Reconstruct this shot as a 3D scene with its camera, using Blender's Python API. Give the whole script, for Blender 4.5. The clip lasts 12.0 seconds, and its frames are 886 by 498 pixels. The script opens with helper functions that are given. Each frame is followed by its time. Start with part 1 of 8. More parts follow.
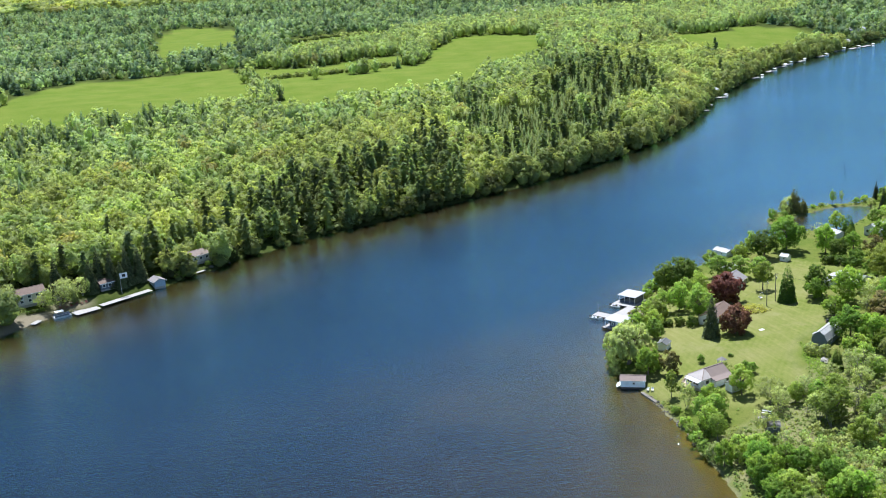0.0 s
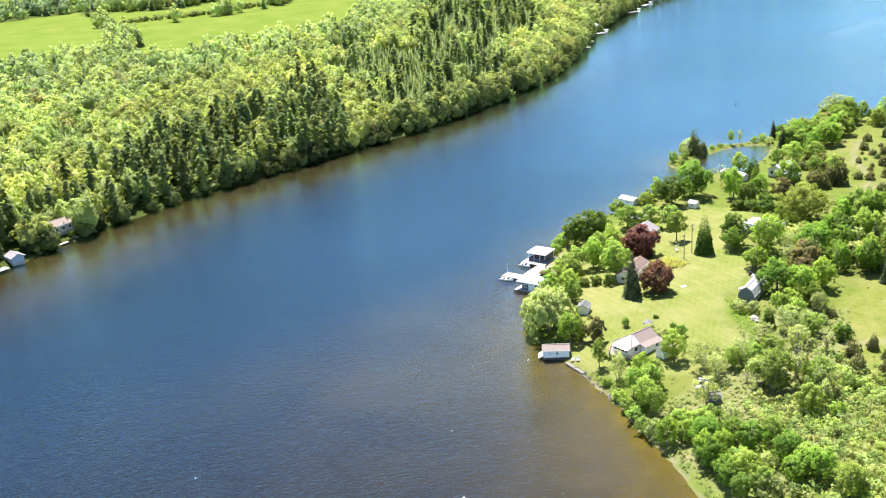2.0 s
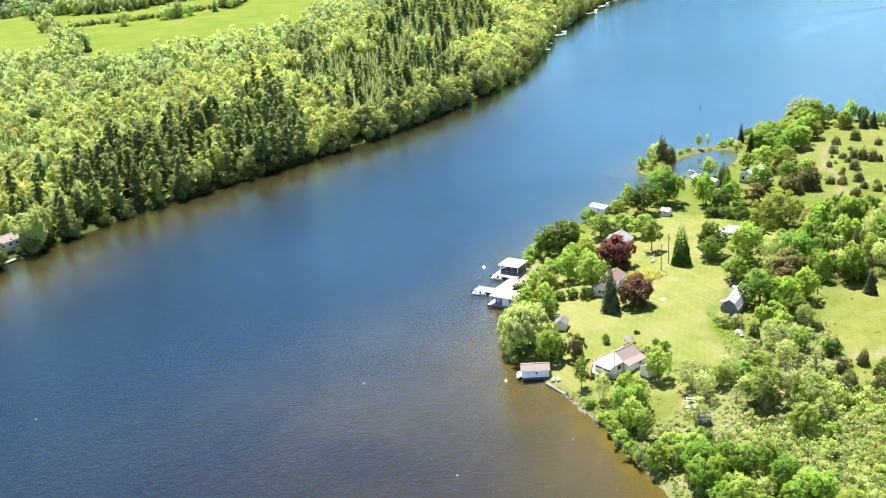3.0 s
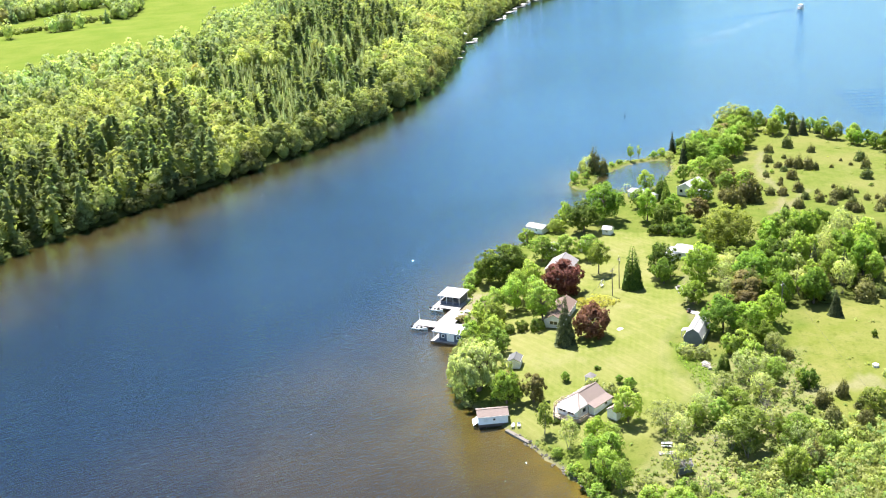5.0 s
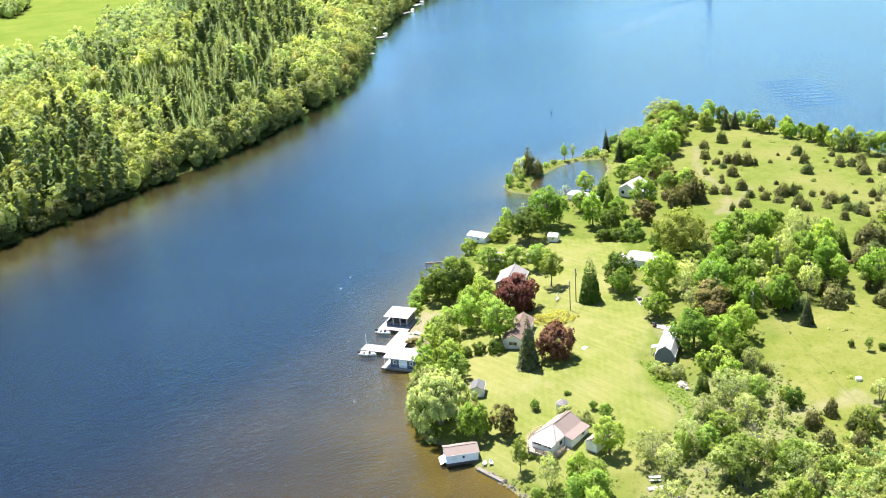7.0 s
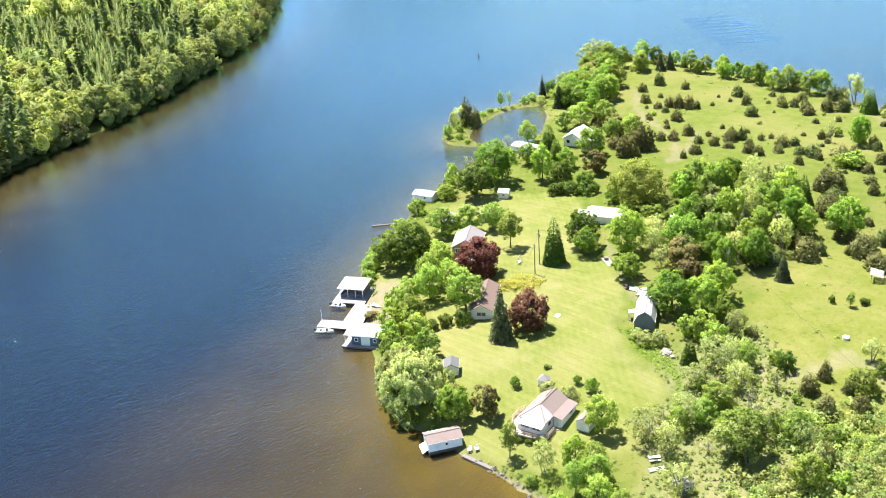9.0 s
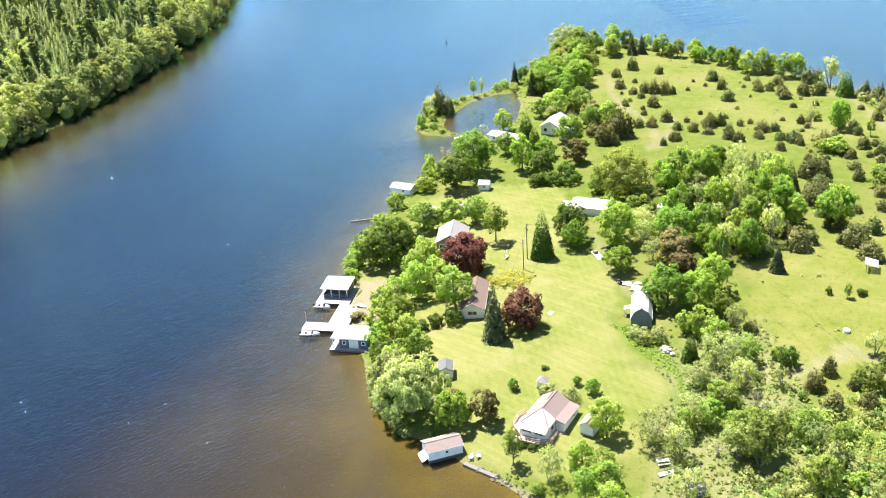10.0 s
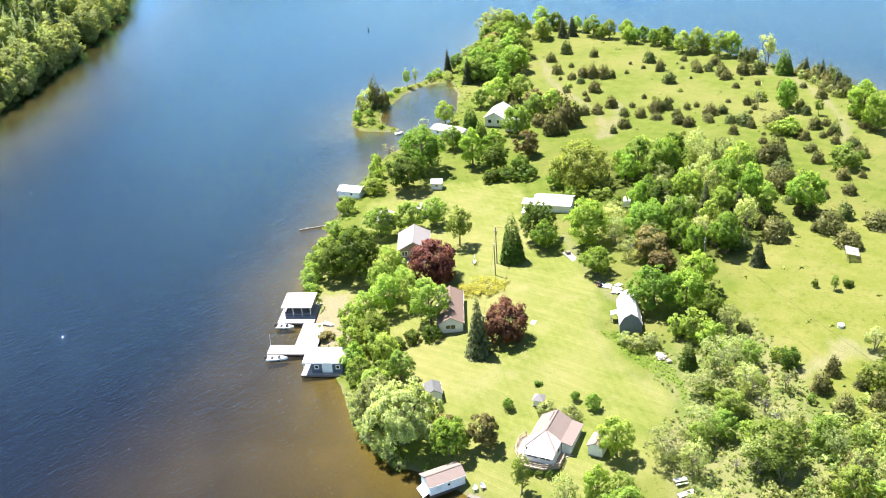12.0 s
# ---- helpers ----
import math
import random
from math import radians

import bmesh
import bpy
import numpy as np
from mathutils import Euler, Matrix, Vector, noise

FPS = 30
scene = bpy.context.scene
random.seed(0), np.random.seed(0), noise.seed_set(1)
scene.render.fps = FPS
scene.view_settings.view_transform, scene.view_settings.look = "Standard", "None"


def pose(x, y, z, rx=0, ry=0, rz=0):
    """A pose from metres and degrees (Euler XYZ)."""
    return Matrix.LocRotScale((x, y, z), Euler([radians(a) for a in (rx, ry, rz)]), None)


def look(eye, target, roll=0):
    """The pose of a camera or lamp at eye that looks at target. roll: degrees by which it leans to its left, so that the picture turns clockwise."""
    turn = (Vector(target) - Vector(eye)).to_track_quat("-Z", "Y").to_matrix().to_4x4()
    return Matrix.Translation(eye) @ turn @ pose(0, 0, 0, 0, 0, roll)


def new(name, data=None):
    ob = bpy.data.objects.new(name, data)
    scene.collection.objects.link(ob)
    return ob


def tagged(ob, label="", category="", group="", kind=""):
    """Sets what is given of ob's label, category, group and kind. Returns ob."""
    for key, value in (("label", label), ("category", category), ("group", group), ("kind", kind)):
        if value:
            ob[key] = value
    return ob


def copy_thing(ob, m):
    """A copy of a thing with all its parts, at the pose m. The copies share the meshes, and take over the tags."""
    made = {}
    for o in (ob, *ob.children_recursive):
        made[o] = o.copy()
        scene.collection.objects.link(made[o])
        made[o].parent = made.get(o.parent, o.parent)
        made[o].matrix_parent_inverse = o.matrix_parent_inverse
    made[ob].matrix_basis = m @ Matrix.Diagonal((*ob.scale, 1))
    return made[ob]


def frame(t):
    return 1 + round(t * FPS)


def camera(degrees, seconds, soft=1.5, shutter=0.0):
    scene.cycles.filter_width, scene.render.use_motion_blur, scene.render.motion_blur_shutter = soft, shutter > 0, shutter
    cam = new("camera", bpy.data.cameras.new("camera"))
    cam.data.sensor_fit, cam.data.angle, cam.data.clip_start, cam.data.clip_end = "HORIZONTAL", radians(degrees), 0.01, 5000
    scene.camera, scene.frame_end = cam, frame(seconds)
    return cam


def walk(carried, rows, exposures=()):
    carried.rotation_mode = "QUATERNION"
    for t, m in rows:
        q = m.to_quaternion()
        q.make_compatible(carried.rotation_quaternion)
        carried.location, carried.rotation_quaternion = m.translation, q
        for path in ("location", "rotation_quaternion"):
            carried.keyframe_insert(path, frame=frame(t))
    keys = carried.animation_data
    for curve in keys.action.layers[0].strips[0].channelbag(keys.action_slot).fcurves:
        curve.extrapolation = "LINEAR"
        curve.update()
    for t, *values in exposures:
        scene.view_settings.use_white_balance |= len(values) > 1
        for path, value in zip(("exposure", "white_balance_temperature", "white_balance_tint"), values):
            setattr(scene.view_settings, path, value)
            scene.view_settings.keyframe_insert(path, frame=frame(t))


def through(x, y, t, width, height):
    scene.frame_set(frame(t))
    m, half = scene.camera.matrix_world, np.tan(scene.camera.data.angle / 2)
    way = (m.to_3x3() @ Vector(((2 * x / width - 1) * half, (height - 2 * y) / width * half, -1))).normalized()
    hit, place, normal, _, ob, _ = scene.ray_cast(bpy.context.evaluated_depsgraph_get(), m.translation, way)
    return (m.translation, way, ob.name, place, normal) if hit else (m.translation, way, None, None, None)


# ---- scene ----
cam = camera(44.1, 12.0, 1.0)
PATH = [
    (0, (2.145, -10.811, 124.839), (2.63, -8.95, 124.291), -3.8),
    (0.5, (1.944, -2.559, 124.649), (2.487, -0.725, 124.065), -3.9),
    (1, (1.79, 5.492, 124.416), (2.385, 7.299, 123.799), -4.0),
    (1.5, (1.918, 13.475, 124.173), (2.564, 15.253, 123.525), -4.0),
    (2, (2.188, 21.269, 123.962), (2.882, 23.02, 123.291), -4.0),
    (2.5, (2.523, 28.682, 123.823), (3.262, 30.413, 123.147), -3.9),
    (3, (2.83, 35.826, 123.664), (3.604, 37.542, 122.988), -3.9),
    (5, (5.153, 63.4, 123.019), (6.089, 65.032, 122.339), -3.9),
    (5.5, (5.738, 70.075, 123.01), (6.712, 71.683, 122.329), -3.9),
    (6, (6.127, 76.699, 123.066), (7.14, 78.283, 122.384), -3.8),
    (6.5, (6.333, 83.129, 123.111), (7.385, 84.687, 122.427), -3.8),
    (7, (6.396, 89.369, 123.164), (7.482, 90.892, 122.456), -3.9),
    (7.5, (6.534, 95.479, 123.32), (7.648, 96.964, 122.575), -3.9),
    (9.5, (6.589, 119.941, 124.849), (7.811, 121.279, 124.001), -4.0),
    (10, (6.578, 126.0, 125.143), (7.826, 127.303, 124.279), -4.0),
    (10.5, (6.563, 131.983, 125.431), (7.839, 133.25, 124.555), -4.1),
    (11, (6.644, 138.0, 125.794), (7.946, 139.229, 124.904), -4.0),
    (11.5, (6.81, 144.059, 126.214), (8.142, 145.248, 125.311), -4.1),
    (12, (7.081, 150.095, 126.625), (8.442, 151.24, 125.71), -4.2),
]
walk(cam, [(t, look(eye, target, roll)) for t, eye, target, roll in PATH],
     [(0, 0.83, 5750, 11), (0.5, 1.07, 5900, 12), (1.0, 1.32, 6050, 14), (2.0, 1.56, 6300, 15), (7, 1.58, 6400, 15), (12, 1.67, 6450, 16)])

# ---- light ----
SUN_AZIMUTH, SUN_HEIGHT = radians(82), radians(65)
TO_SUN = Vector((math.cos(SUN_HEIGHT) * math.cos(SUN_AZIMUTH), math.cos(SUN_HEIGHT) * math.sin(SUN_AZIMUTH), math.sin(SUN_HEIGHT)))
world = bpy.data.worlds.new("sky")
scene.world = world
world.use_nodes = True
wn = world.node_tree.nodes
sky = wn.new("ShaderNodeTexSky")
sky.sky_type, sky.sun_disc = "NISHITA", False
sky.sun_elevation, sky.sun_rotation = SUN_HEIGHT, radians(90) - SUN_AZIMUTH
sky.air_density, sky.dust_density, sky.ozone_density = 1.0, 0.1, 2.2
world.node_tree.links.new(sky.outputs[0], wn["Background"].inputs[0])
wn["Background"].inputs[1].default_value = 0.06
sun = new("sun", bpy.data.lights.new("sun", "SUN"))
sun.data.energy, sun.data.angle, sun.data.color = 5.0, radians(0.5), (1.0, 0.96, 0.90)
sun.matrix_world = look(TO_SUN * 300, (0, 0, 0))


# ---- materials ----
def material(name):
    m = bpy.data.materials.new(name)
    m.use_nodes = True
    return m, m.node_tree.nodes, m.node_tree.links, m.node_tree.nodes["Principled BSDF"]


def node(nodes, kind, **values):
    n = nodes.new(kind)
    for k, v in values.items():
        n.inputs[k.replace("_", " ")].default_value = v
    return n


def mixed(nodes, links, fac, a, b, blend="MIX"):
    """A colour mix; fac, a and b are values or sockets."""
    n = nodes.new("ShaderNodeMix")
    n.data_type, n.blend_type = "RGBA", blend
    for i, v in ((0, fac), (6, a), (7, b)):
        if isinstance(v, bpy.types.NodeSocket):
            links.new(v, n.inputs[i])
        elif i == 0:
            n.inputs[0].default_value = v
        else:
            n.inputs[i].default_value = (*v[:3], 1)
    return n.outputs[2]


def ramp(nodes, links, value, lo, hi):
    n = node(nodes, "ShaderNodeMapRange", From_Min=lo, From_Max=hi)
    links.new(value, n.inputs[0])
    return n.outputs[0]


def noise_at(nodes, links, scale, detail=4.0, rough=0.55, kind="object", stretch=None):
    co = nodes.new("ShaderNodeTexCoord")
    n = node(nodes, "ShaderNodeTexNoise", Scale=scale, Detail=detail, Roughness=rough)
    out = co.outputs["Object" if kind == "object" else "Generated"]
    if stretch:
        mp = nodes.new("ShaderNodeMapping")
        mp.inputs["Scale"].default_value = stretch[:3]
        mp.inputs["Rotation"].default_value = (0, 0, stretch[3])
        links.new(out, mp.inputs[0])
        out = mp.outputs[0]
    links.new(out, n.inputs[0])
    return n.outputs[0]


def plain(name, color, rough=0.7, spread=0.25, scale=1.5, metal=0.0, bump=0.2, dirt=(0.09, 0.08, 0.06), stain=0.25, grain=14.0):
    """A weathered surface: fine grain, broad stains, slight relief."""
    m, nodes, links, bsdf = material(name)
    fine, broad = noise_at(nodes, links, grain), noise_at(nodes, links, scale, 5)
    c = mixed(nodes, links, ramp(nodes, links, fine, 0.3, 0.7), [v * (1 - spread) for v in color], [min(1, v * (1 + spread)) for v in color])
    st = nodes.new("ShaderNodeMath")
    st.operation = "MULTIPLY"
    links.new(ramp(nodes, links, broad, 0.5, 0.75), st.inputs[0])
    st.inputs[1].default_value = stain
    links.new(mixed(nodes, links, st.outputs[0], c, dirt), bsdf.inputs["Base Color"])
    bsdf.inputs["Roughness"].default_value, bsdf.inputs["Metallic"].default_value = rough, metal
    b = node(nodes, "ShaderNodeBump", Strength=bump, Distance=0.02)
    links.new(fine, b.inputs["Height"])
    links.new(b.outputs[0], bsdf.inputs["Normal"])
    return m


def ribbed(name, color, step, axis=2, rough=0.6, depth=0.6, metal=0.0):
    """Siding, shingles or sheet metal: courses of a real width, with grain and stains."""
    m = plain(name, color, rough, 0.12, 0.8, metal, stain=0.18)
    nodes, links = m.node_tree.nodes, m.node_tree.links
    co = nodes.new("ShaderNodeTexCoord")
    w = node(nodes, "ShaderNodeTexWave", Scale=0.314 / step, Distortion=0.4, Detail=1.0)
    w.bands_direction, w.wave_profile = "XYZ"[axis], "SAW"
    links.new(co.outputs["Object"], w.inputs[0])
    bump = nodes["Bump"]
    b = node(nodes, "ShaderNodeBump", Strength=depth, Distance=0.04)
    links.new(w.outputs[1], b.inputs["Height"])
    links.new(bump.outputs[0], b.inputs["Normal"])
    links.new(b.outputs[0], nodes["Principled BSDF"].inputs["Normal"])
    return m


def foliage(name, dark, light, through=0.3, tinted=False, glow=(1.58, 1.6, 0.78), grain=3.2, gaps=0.0, fleck_dark=0.55, fleck_light=1.16, hole=None):
    """Leaves: every clump its own shade, every tree its own tint, some light let through."""
    m, nodes, links, bsdf = material(name)
    geo = nodes.new("ShaderNodeNewGeometry")
    c = mixed(nodes, links, geo.outputs["Random Per Island"], dark, light)
    if tinted:
        at = nodes.new("ShaderNodeAttribute")
        at.attribute_name = "tint"
        c = mixed(nodes, links, 1.0, c, at.outputs["Color"], "MULTIPLY")
    else:
        info = nodes.new("ShaderNodeObjectInfo")
        hs = nodes.new("ShaderNodeHueSaturation")
        links.new(ramp(nodes, links, info.outputs["Random"], 0, 1), hs.inputs["Value"])
        mr = hs.inputs["Value"].links[0].from_node
        mr.inputs["To Min"].default_value, mr.inputs["To Max"].default_value = 0.72, 1.28
        sw = nodes.new("ShaderNodeMath")
        sw.operation = "PINGPONG"
        links.new(info.outputs["Random"], sw.inputs[0])
        sw.inputs[1].default_value = 0.21
        links.new(ramp(nodes, links, sw.outputs[0], 0, 0.21), hs.inputs["Hue"])
        hr = hs.inputs["Hue"].links[0].from_node
        hr.inputs["To Min"].default_value, hr.inputs["To Max"].default_value = 0.487, 0.515
        links.new(c, hs.inputs["Color"])
        c = hs.outputs[0]
    fleck = ramp(nodes, links, noise_at(nodes, links, grain, 3, 0.6), 0.34, 0.62)
    c = mixed(nodes, links, fleck, mixed(nodes, links, 1.0, c, (fleck_dark, fleck_dark + 0.04, fleck_dark), "MULTIPLY"), mixed(nodes, links, 1.0, c, (fleck_light, fleck_light - 0.02, fleck_light - 0.06), "MULTIPLY"))
    links.new(c, bsdf.inputs["Base Color"])
    bsdf.inputs["Roughness"].default_value = 0.55
    bsdf.inputs["Specular IOR Level"].default_value = 0.1
    tr = nodes.new("ShaderNodeBsdfTranslucent")
    links.new(mixed(nodes, links, 1.0, c, glow, "MULTIPLY"), tr.inputs[0])
    mx = nodes.new("ShaderNodeMixShader")
    mx.inputs[0].default_value = through
    links.new(bsdf.outputs[0], mx.inputs[1])
    links.new(tr.outputs[0], mx.inputs[2])
    last = mx.outputs[0]
    if gaps:
        hole = ramp(nodes, links, noise_at(nodes, links, hole or grain * 1.3, 2, 0.5), gaps, gaps + 0.02)
        cut, clear = nodes.new("ShaderNodeMixShader"), nodes.new("ShaderNodeBsdfTransparent")
        links.new(hole, cut.inputs[0])
        links.new(clear.outputs[0], cut.inputs[1])
        links.new(last, cut.inputs[2])
        last = cut.outputs[0]
    links.new(last, nodes["Material Output"].inputs[0])
    return m


def ground_material():
    m, nodes, links, bsdf = material("ground")
    at = nodes.new("ShaderNodeAttribute")
    at.attribute_name = "cover"
    sep = nodes.new("ShaderNodeSeparateColor")
    links.new(at.outputs["Color"], sep.inputs[0])
    fine, mid, broad = noise_at(nodes, links, 3.0, 6, 0.7), noise_at(nodes, links, 0.35, 5), noise_at(nodes, links, 0.045, 4)
    co = nodes.new("ShaderNodeTexCoord")
    mp = nodes.new("ShaderNodeMapping")
    mp.inputs["Rotation"].default_value = (0, 0, radians(40))
    links.new(co.outputs["Object"], mp.inputs[0])
    mown = node(nodes, "ShaderNodeTexWave", Scale=0.19, Distortion=5.0, Detail=2.0)
    mown.inputs["Detail Scale"].default_value = 0.25
    links.new(mp.outputs[0], mown.inputs[0])
    lawn = mixed(nodes, links, ramp(nodes, links, mid, 0.35, 0.7), (0.150, 0.185, 0.038), (0.202, 0.226, 0.060))
    lawn = mixed(nodes, links, ramp(nodes, links, mown.outputs[1], 0.0, 4.6), lawn, (0.240, 0.256, 0.088))
    lawn = mixed(nodes, links, ramp(nodes, links, broad, 0.42, 0.68), lawn, (0.232, 0.234, 0.082))
    streak = noise_at(nodes, links, 0.9, 3, 0.6, stretch=(1, 0.07, 1, 0.9))
    lawn = mixed(nodes, links, ramp(nodes, links, streak, 0.3, 0.7), mixed(nodes, links, 1.0, lawn, (0.86, 0.9, 0.8), "MULTIPLY"), mixed(nodes, links, 1.0, lawn, (1.1, 1.07, 1.14), "MULTIPLY"))
    worn = noise_at(nodes, links, 0.11, 5, 0.7)
    lawn = mixed(nodes, links, ramp(nodes, links, worn, 0.52, 0.75), lawn, (0.255, 0.250, 0.105))
    rough = mixed(nodes, links, ramp(nodes, links, mid, 0.3, 0.7), (0.096, 0.142, 0.022), (0.156, 0.188, 0.040))
    rough = mixed(nodes, links, ramp(nodes, links, broad, 0.45, 0.7), rough, (0.182, 0.188, 0.055))
    crop = mixed(nodes, links, ramp(nodes, links, broad, 0.35, 0.7), (0.125, 0.185, 0.024), (0.172, 0.216, 0.038))
    floor = mixed(nodes, links, ramp(nodes, links, mid, 0.3, 0.7), (0.035, 0.055, 0.012), (0.075, 0.095, 0.022))
    soil = mixed(nodes, links, ramp(nodes, links, fine, 0.3, 0.7), (0.20, 0.17, 0.115), (0.32, 0.28, 0.20))
    kinds = nodes.new("ShaderNodeAttribute")
    kinds.attribute_name = "grass"
    tell = nodes.new("ShaderNodeSeparateColor")
    links.new(kinds.outputs["Color"], tell.inputs[0])
    patch = noise_at(nodes, links, 0.16, 5, 0.65)
    lush = mixed(nodes, links, ramp(nodes, links, mid, 0.3, 0.7), (0.085, 0.145, 0.020), (0.130, 0.190, 0.032))
    dry = mixed(nodes, links, ramp(nodes, links, patch, 0.35, 0.65), (0.135, 0.175, 0.045), (0.235, 0.225, 0.105))
    sward = mixed(nodes, links, ramp(nodes, links, patch, 0.38, 0.64), (0.138, 0.170, 0.026), (0.205, 0.208, 0.058))
    rough = mixed(nodes, links, tell.outputs[2], rough, sward)
    rough = mixed(nodes, links, tell.outputs[1], rough, dry)
    weeds = ramp(nodes, links, noise_at(nodes, links, 0.7, 4, 0.6), 0.56, 0.66)
    rough = mixed(nodes, links, weeds, rough, mixed(nodes, links, 1.0, rough, (0.68, 0.74, 0.66), "MULTIPLY"))
    c = mixed(nodes, links, sep.outputs[0], rough, lawn)
    c = mixed(nodes, links, tell.outputs[0], c, lush)
    farm = nodes.new("ShaderNodeAttribute")
    farm.attribute_name = "crop"
    c = mixed(nodes, links, farm.outputs["Fac"], c, crop)
    c = mixed(nodes, links, sep.outputs[1], c, floor)
    c = mixed(nodes, links, sep.outputs[2], c, soil)
    c = mixed(nodes, links, ramp(nodes, links, fine, 0.25, 0.8), mixed(nodes, links, 1.0, c, (0.72, 0.72, 0.7), "MULTIPLY"), c)
    links.new(c, bsdf.inputs["Base Color"])
    bsdf.inputs["Roughness"].default_value = 0.9
    bsdf.inputs["Specular IOR Level"].default_value = 0.02
    b = node(nodes, "ShaderNodeBump", Strength=0.6, Distance=0.25)
    links.new(fine, b.inputs["Height"])
    links.new(b.outputs[0], bsdf.inputs["Normal"])
    return m


def water_material():
    """Peaty water: clear and amber over the shallows, brown over the shoals, dark blue in the deep, under a rippled, reflecting surface."""
    m, nodes, links, bsdf = material("lake_water")
    nodes.remove(bsdf)
    at, sh = nodes.new("ShaderNodeAttribute"), nodes.new("ShaderNodeAttribute")
    at.attribute_name, sh.attribute_name = "depth", "shoal"
    tr = nodes.new("ShaderNodeBsdfTransparent")
    tr.inputs[0].default_value = (0.74, 0.65, 0.38, 1)
    di = nodes.new("ShaderNodeBsdfDiffuse")
    broad = noise_at(nodes, links, 0.05, 4)
    brown = mixed(nodes, links, ramp(nodes, links, broad, 0.35, 0.7), (0.056, 0.042, 0.018), (0.090, 0.068, 0.029))
    links.new(mixed(nodes, links, sh.outputs["Fac"], (0.0043, 0.0073, 0.0170), brown), di.inputs[0])
    body = nodes.new("ShaderNodeMixShader")
    links.new(at.outputs["Fac"], body.inputs[0])
    links.new(tr.outputs[0], body.inputs[1])
    links.new(di.outputs[0], body.inputs[2])
    swell = noise_at(nodes, links, 0.16, 2, 0.5, stretch=(1, 3.0, 1, 0.75))
    chop = noise_at(nodes, links, 0.5, 4, 0.6, stretch=(1, 3.4, 1, 0.6))
    peak = noise_at(nodes, links, 1.5, 1, 0.5)
    calm = noise_at(nodes, links, 0.008, 3)
    add = nodes.new("ShaderNodeMath")
    add.operation = "MULTIPLY_ADD"
    links.new(chop, add.inputs[0])
    add.inputs[1].default_value = 2.0
    links.new(swell, add.inputs[2])
    b = node(nodes, "ShaderNodeBump", Distance=0.34)
    st = ramp(nodes, links, calm, 0.3, 0.7)
    st.node.inputs["To Min"].default_value, st.node.inputs["To Max"].default_value = 0.25, 0.345
    lee = nodes.new("ShaderNodeAttribute")
    lee.attribute_name = "lee"
    calmer = nodes.new("ShaderNodeMath")
    calmer.operation = "MULTIPLY"
    links.new(st, calmer.inputs[0])
    links.new(ramp(nodes, links, lee.outputs["Fac"], 1.5, 0.0), calmer.inputs[1])
    links.new(calmer.outputs[0], b.inputs["Strength"])
    links.new(add.outputs[0], b.inputs["Height"])
    tips = node(nodes, "ShaderNodeBump", Distance=0.5, Strength=0.32)
    links.new(ramp(nodes, links, peak, 0.68, 0.75), tips.inputs["Height"])
    links.new(b.outputs[0], tips.inputs["Normal"])
    # wavelets: small facets, each tilted its own way
    co = nodes.new("ShaderNodeTexCoord")
    cell = node(nodes, "ShaderNodeTexVoronoi", Scale=0.9)
    links.new(co.outputs["Object"], cell.inputs["Vector"])
    off, much, up, facet = [nodes.new("ShaderNodeVectorMath") for _ in range(4)]
    off.operation, much.operation, up.operation, facet.operation = "SUBTRACT", "MULTIPLY", "ADD", "NORMALIZE"
    off.inputs[1].default_value, much.inputs[1].default_value, up.inputs[1].default_value = (0.5, 0.5, 0.5), (0.65, 0.65, 0), (0, 0, 1)
    links.new(cell.outputs["Color"], off.inputs[0])
    links.new(off.outputs[0], much.inputs[0])
    links.new(much.outputs[0], up.inputs[0])
    links.new(up.outputs[0], facet.inputs[0])
    disc = nodes.new("ShaderNodeMath")
    disc.operation, disc.inputs[1].default_value = "LESS_THAN", 0.12
    links.new(cell.outputs["Distance"], disc.inputs[0])
    ripple = nodes.new("ShaderNodeMix")
    ripple.data_type = "VECTOR"
    links.new(disc.outputs[0], ripple.inputs[0])
    links.new(tips.outputs[0], ripple.inputs[4])
    links.new(facet.outputs[0], ripple.inputs[5])
    gl = nodes.new("ShaderNodeBsdfGlossy")
    gl.inputs["Color"].default_value, gl.inputs["Roughness"].default_value = (0.51, 0.84, 1.0, 1), 0.07
    fr = node(nodes, "ShaderNodeFresnel", IOR=1.45)
    links.new(ripple.outputs[1], gl.inputs["Normal"])
    links.new(tips.outputs[0], fr.inputs["Normal"])
    sheen = nodes.new("ShaderNodeMath")
    sheen.operation, sheen.use_clamp = "MULTIPLY_ADD", True
    links.new(fr.outputs[0], sheen.inputs[0])
    sheen.inputs[1].default_value, sheen.inputs[2].default_value = 3.7, -0.245
    most = nodes.new("ShaderNodeMath")
    most.operation = "MINIMUM"
    links.new(sheen.outputs[0], most.inputs[0])
    most.inputs[1].default_value = 0.9
    least = nodes.new("ShaderNodeMath")
    least.operation = "MAXIMUM"
    links.new(most.outputs[0], least.inputs[0])
    least.inputs[1].default_value = 0.014
    out = nodes.new("ShaderNodeMixShader")
    links.new(least.outputs[0], out.inputs[0])
    links.new(body.outputs[0], out.inputs[1])
    links.new(gl.outputs[0], out.inputs[2])
    links.new(out.outputs[0], nodes["Material Output"].inputs[0])
    return m


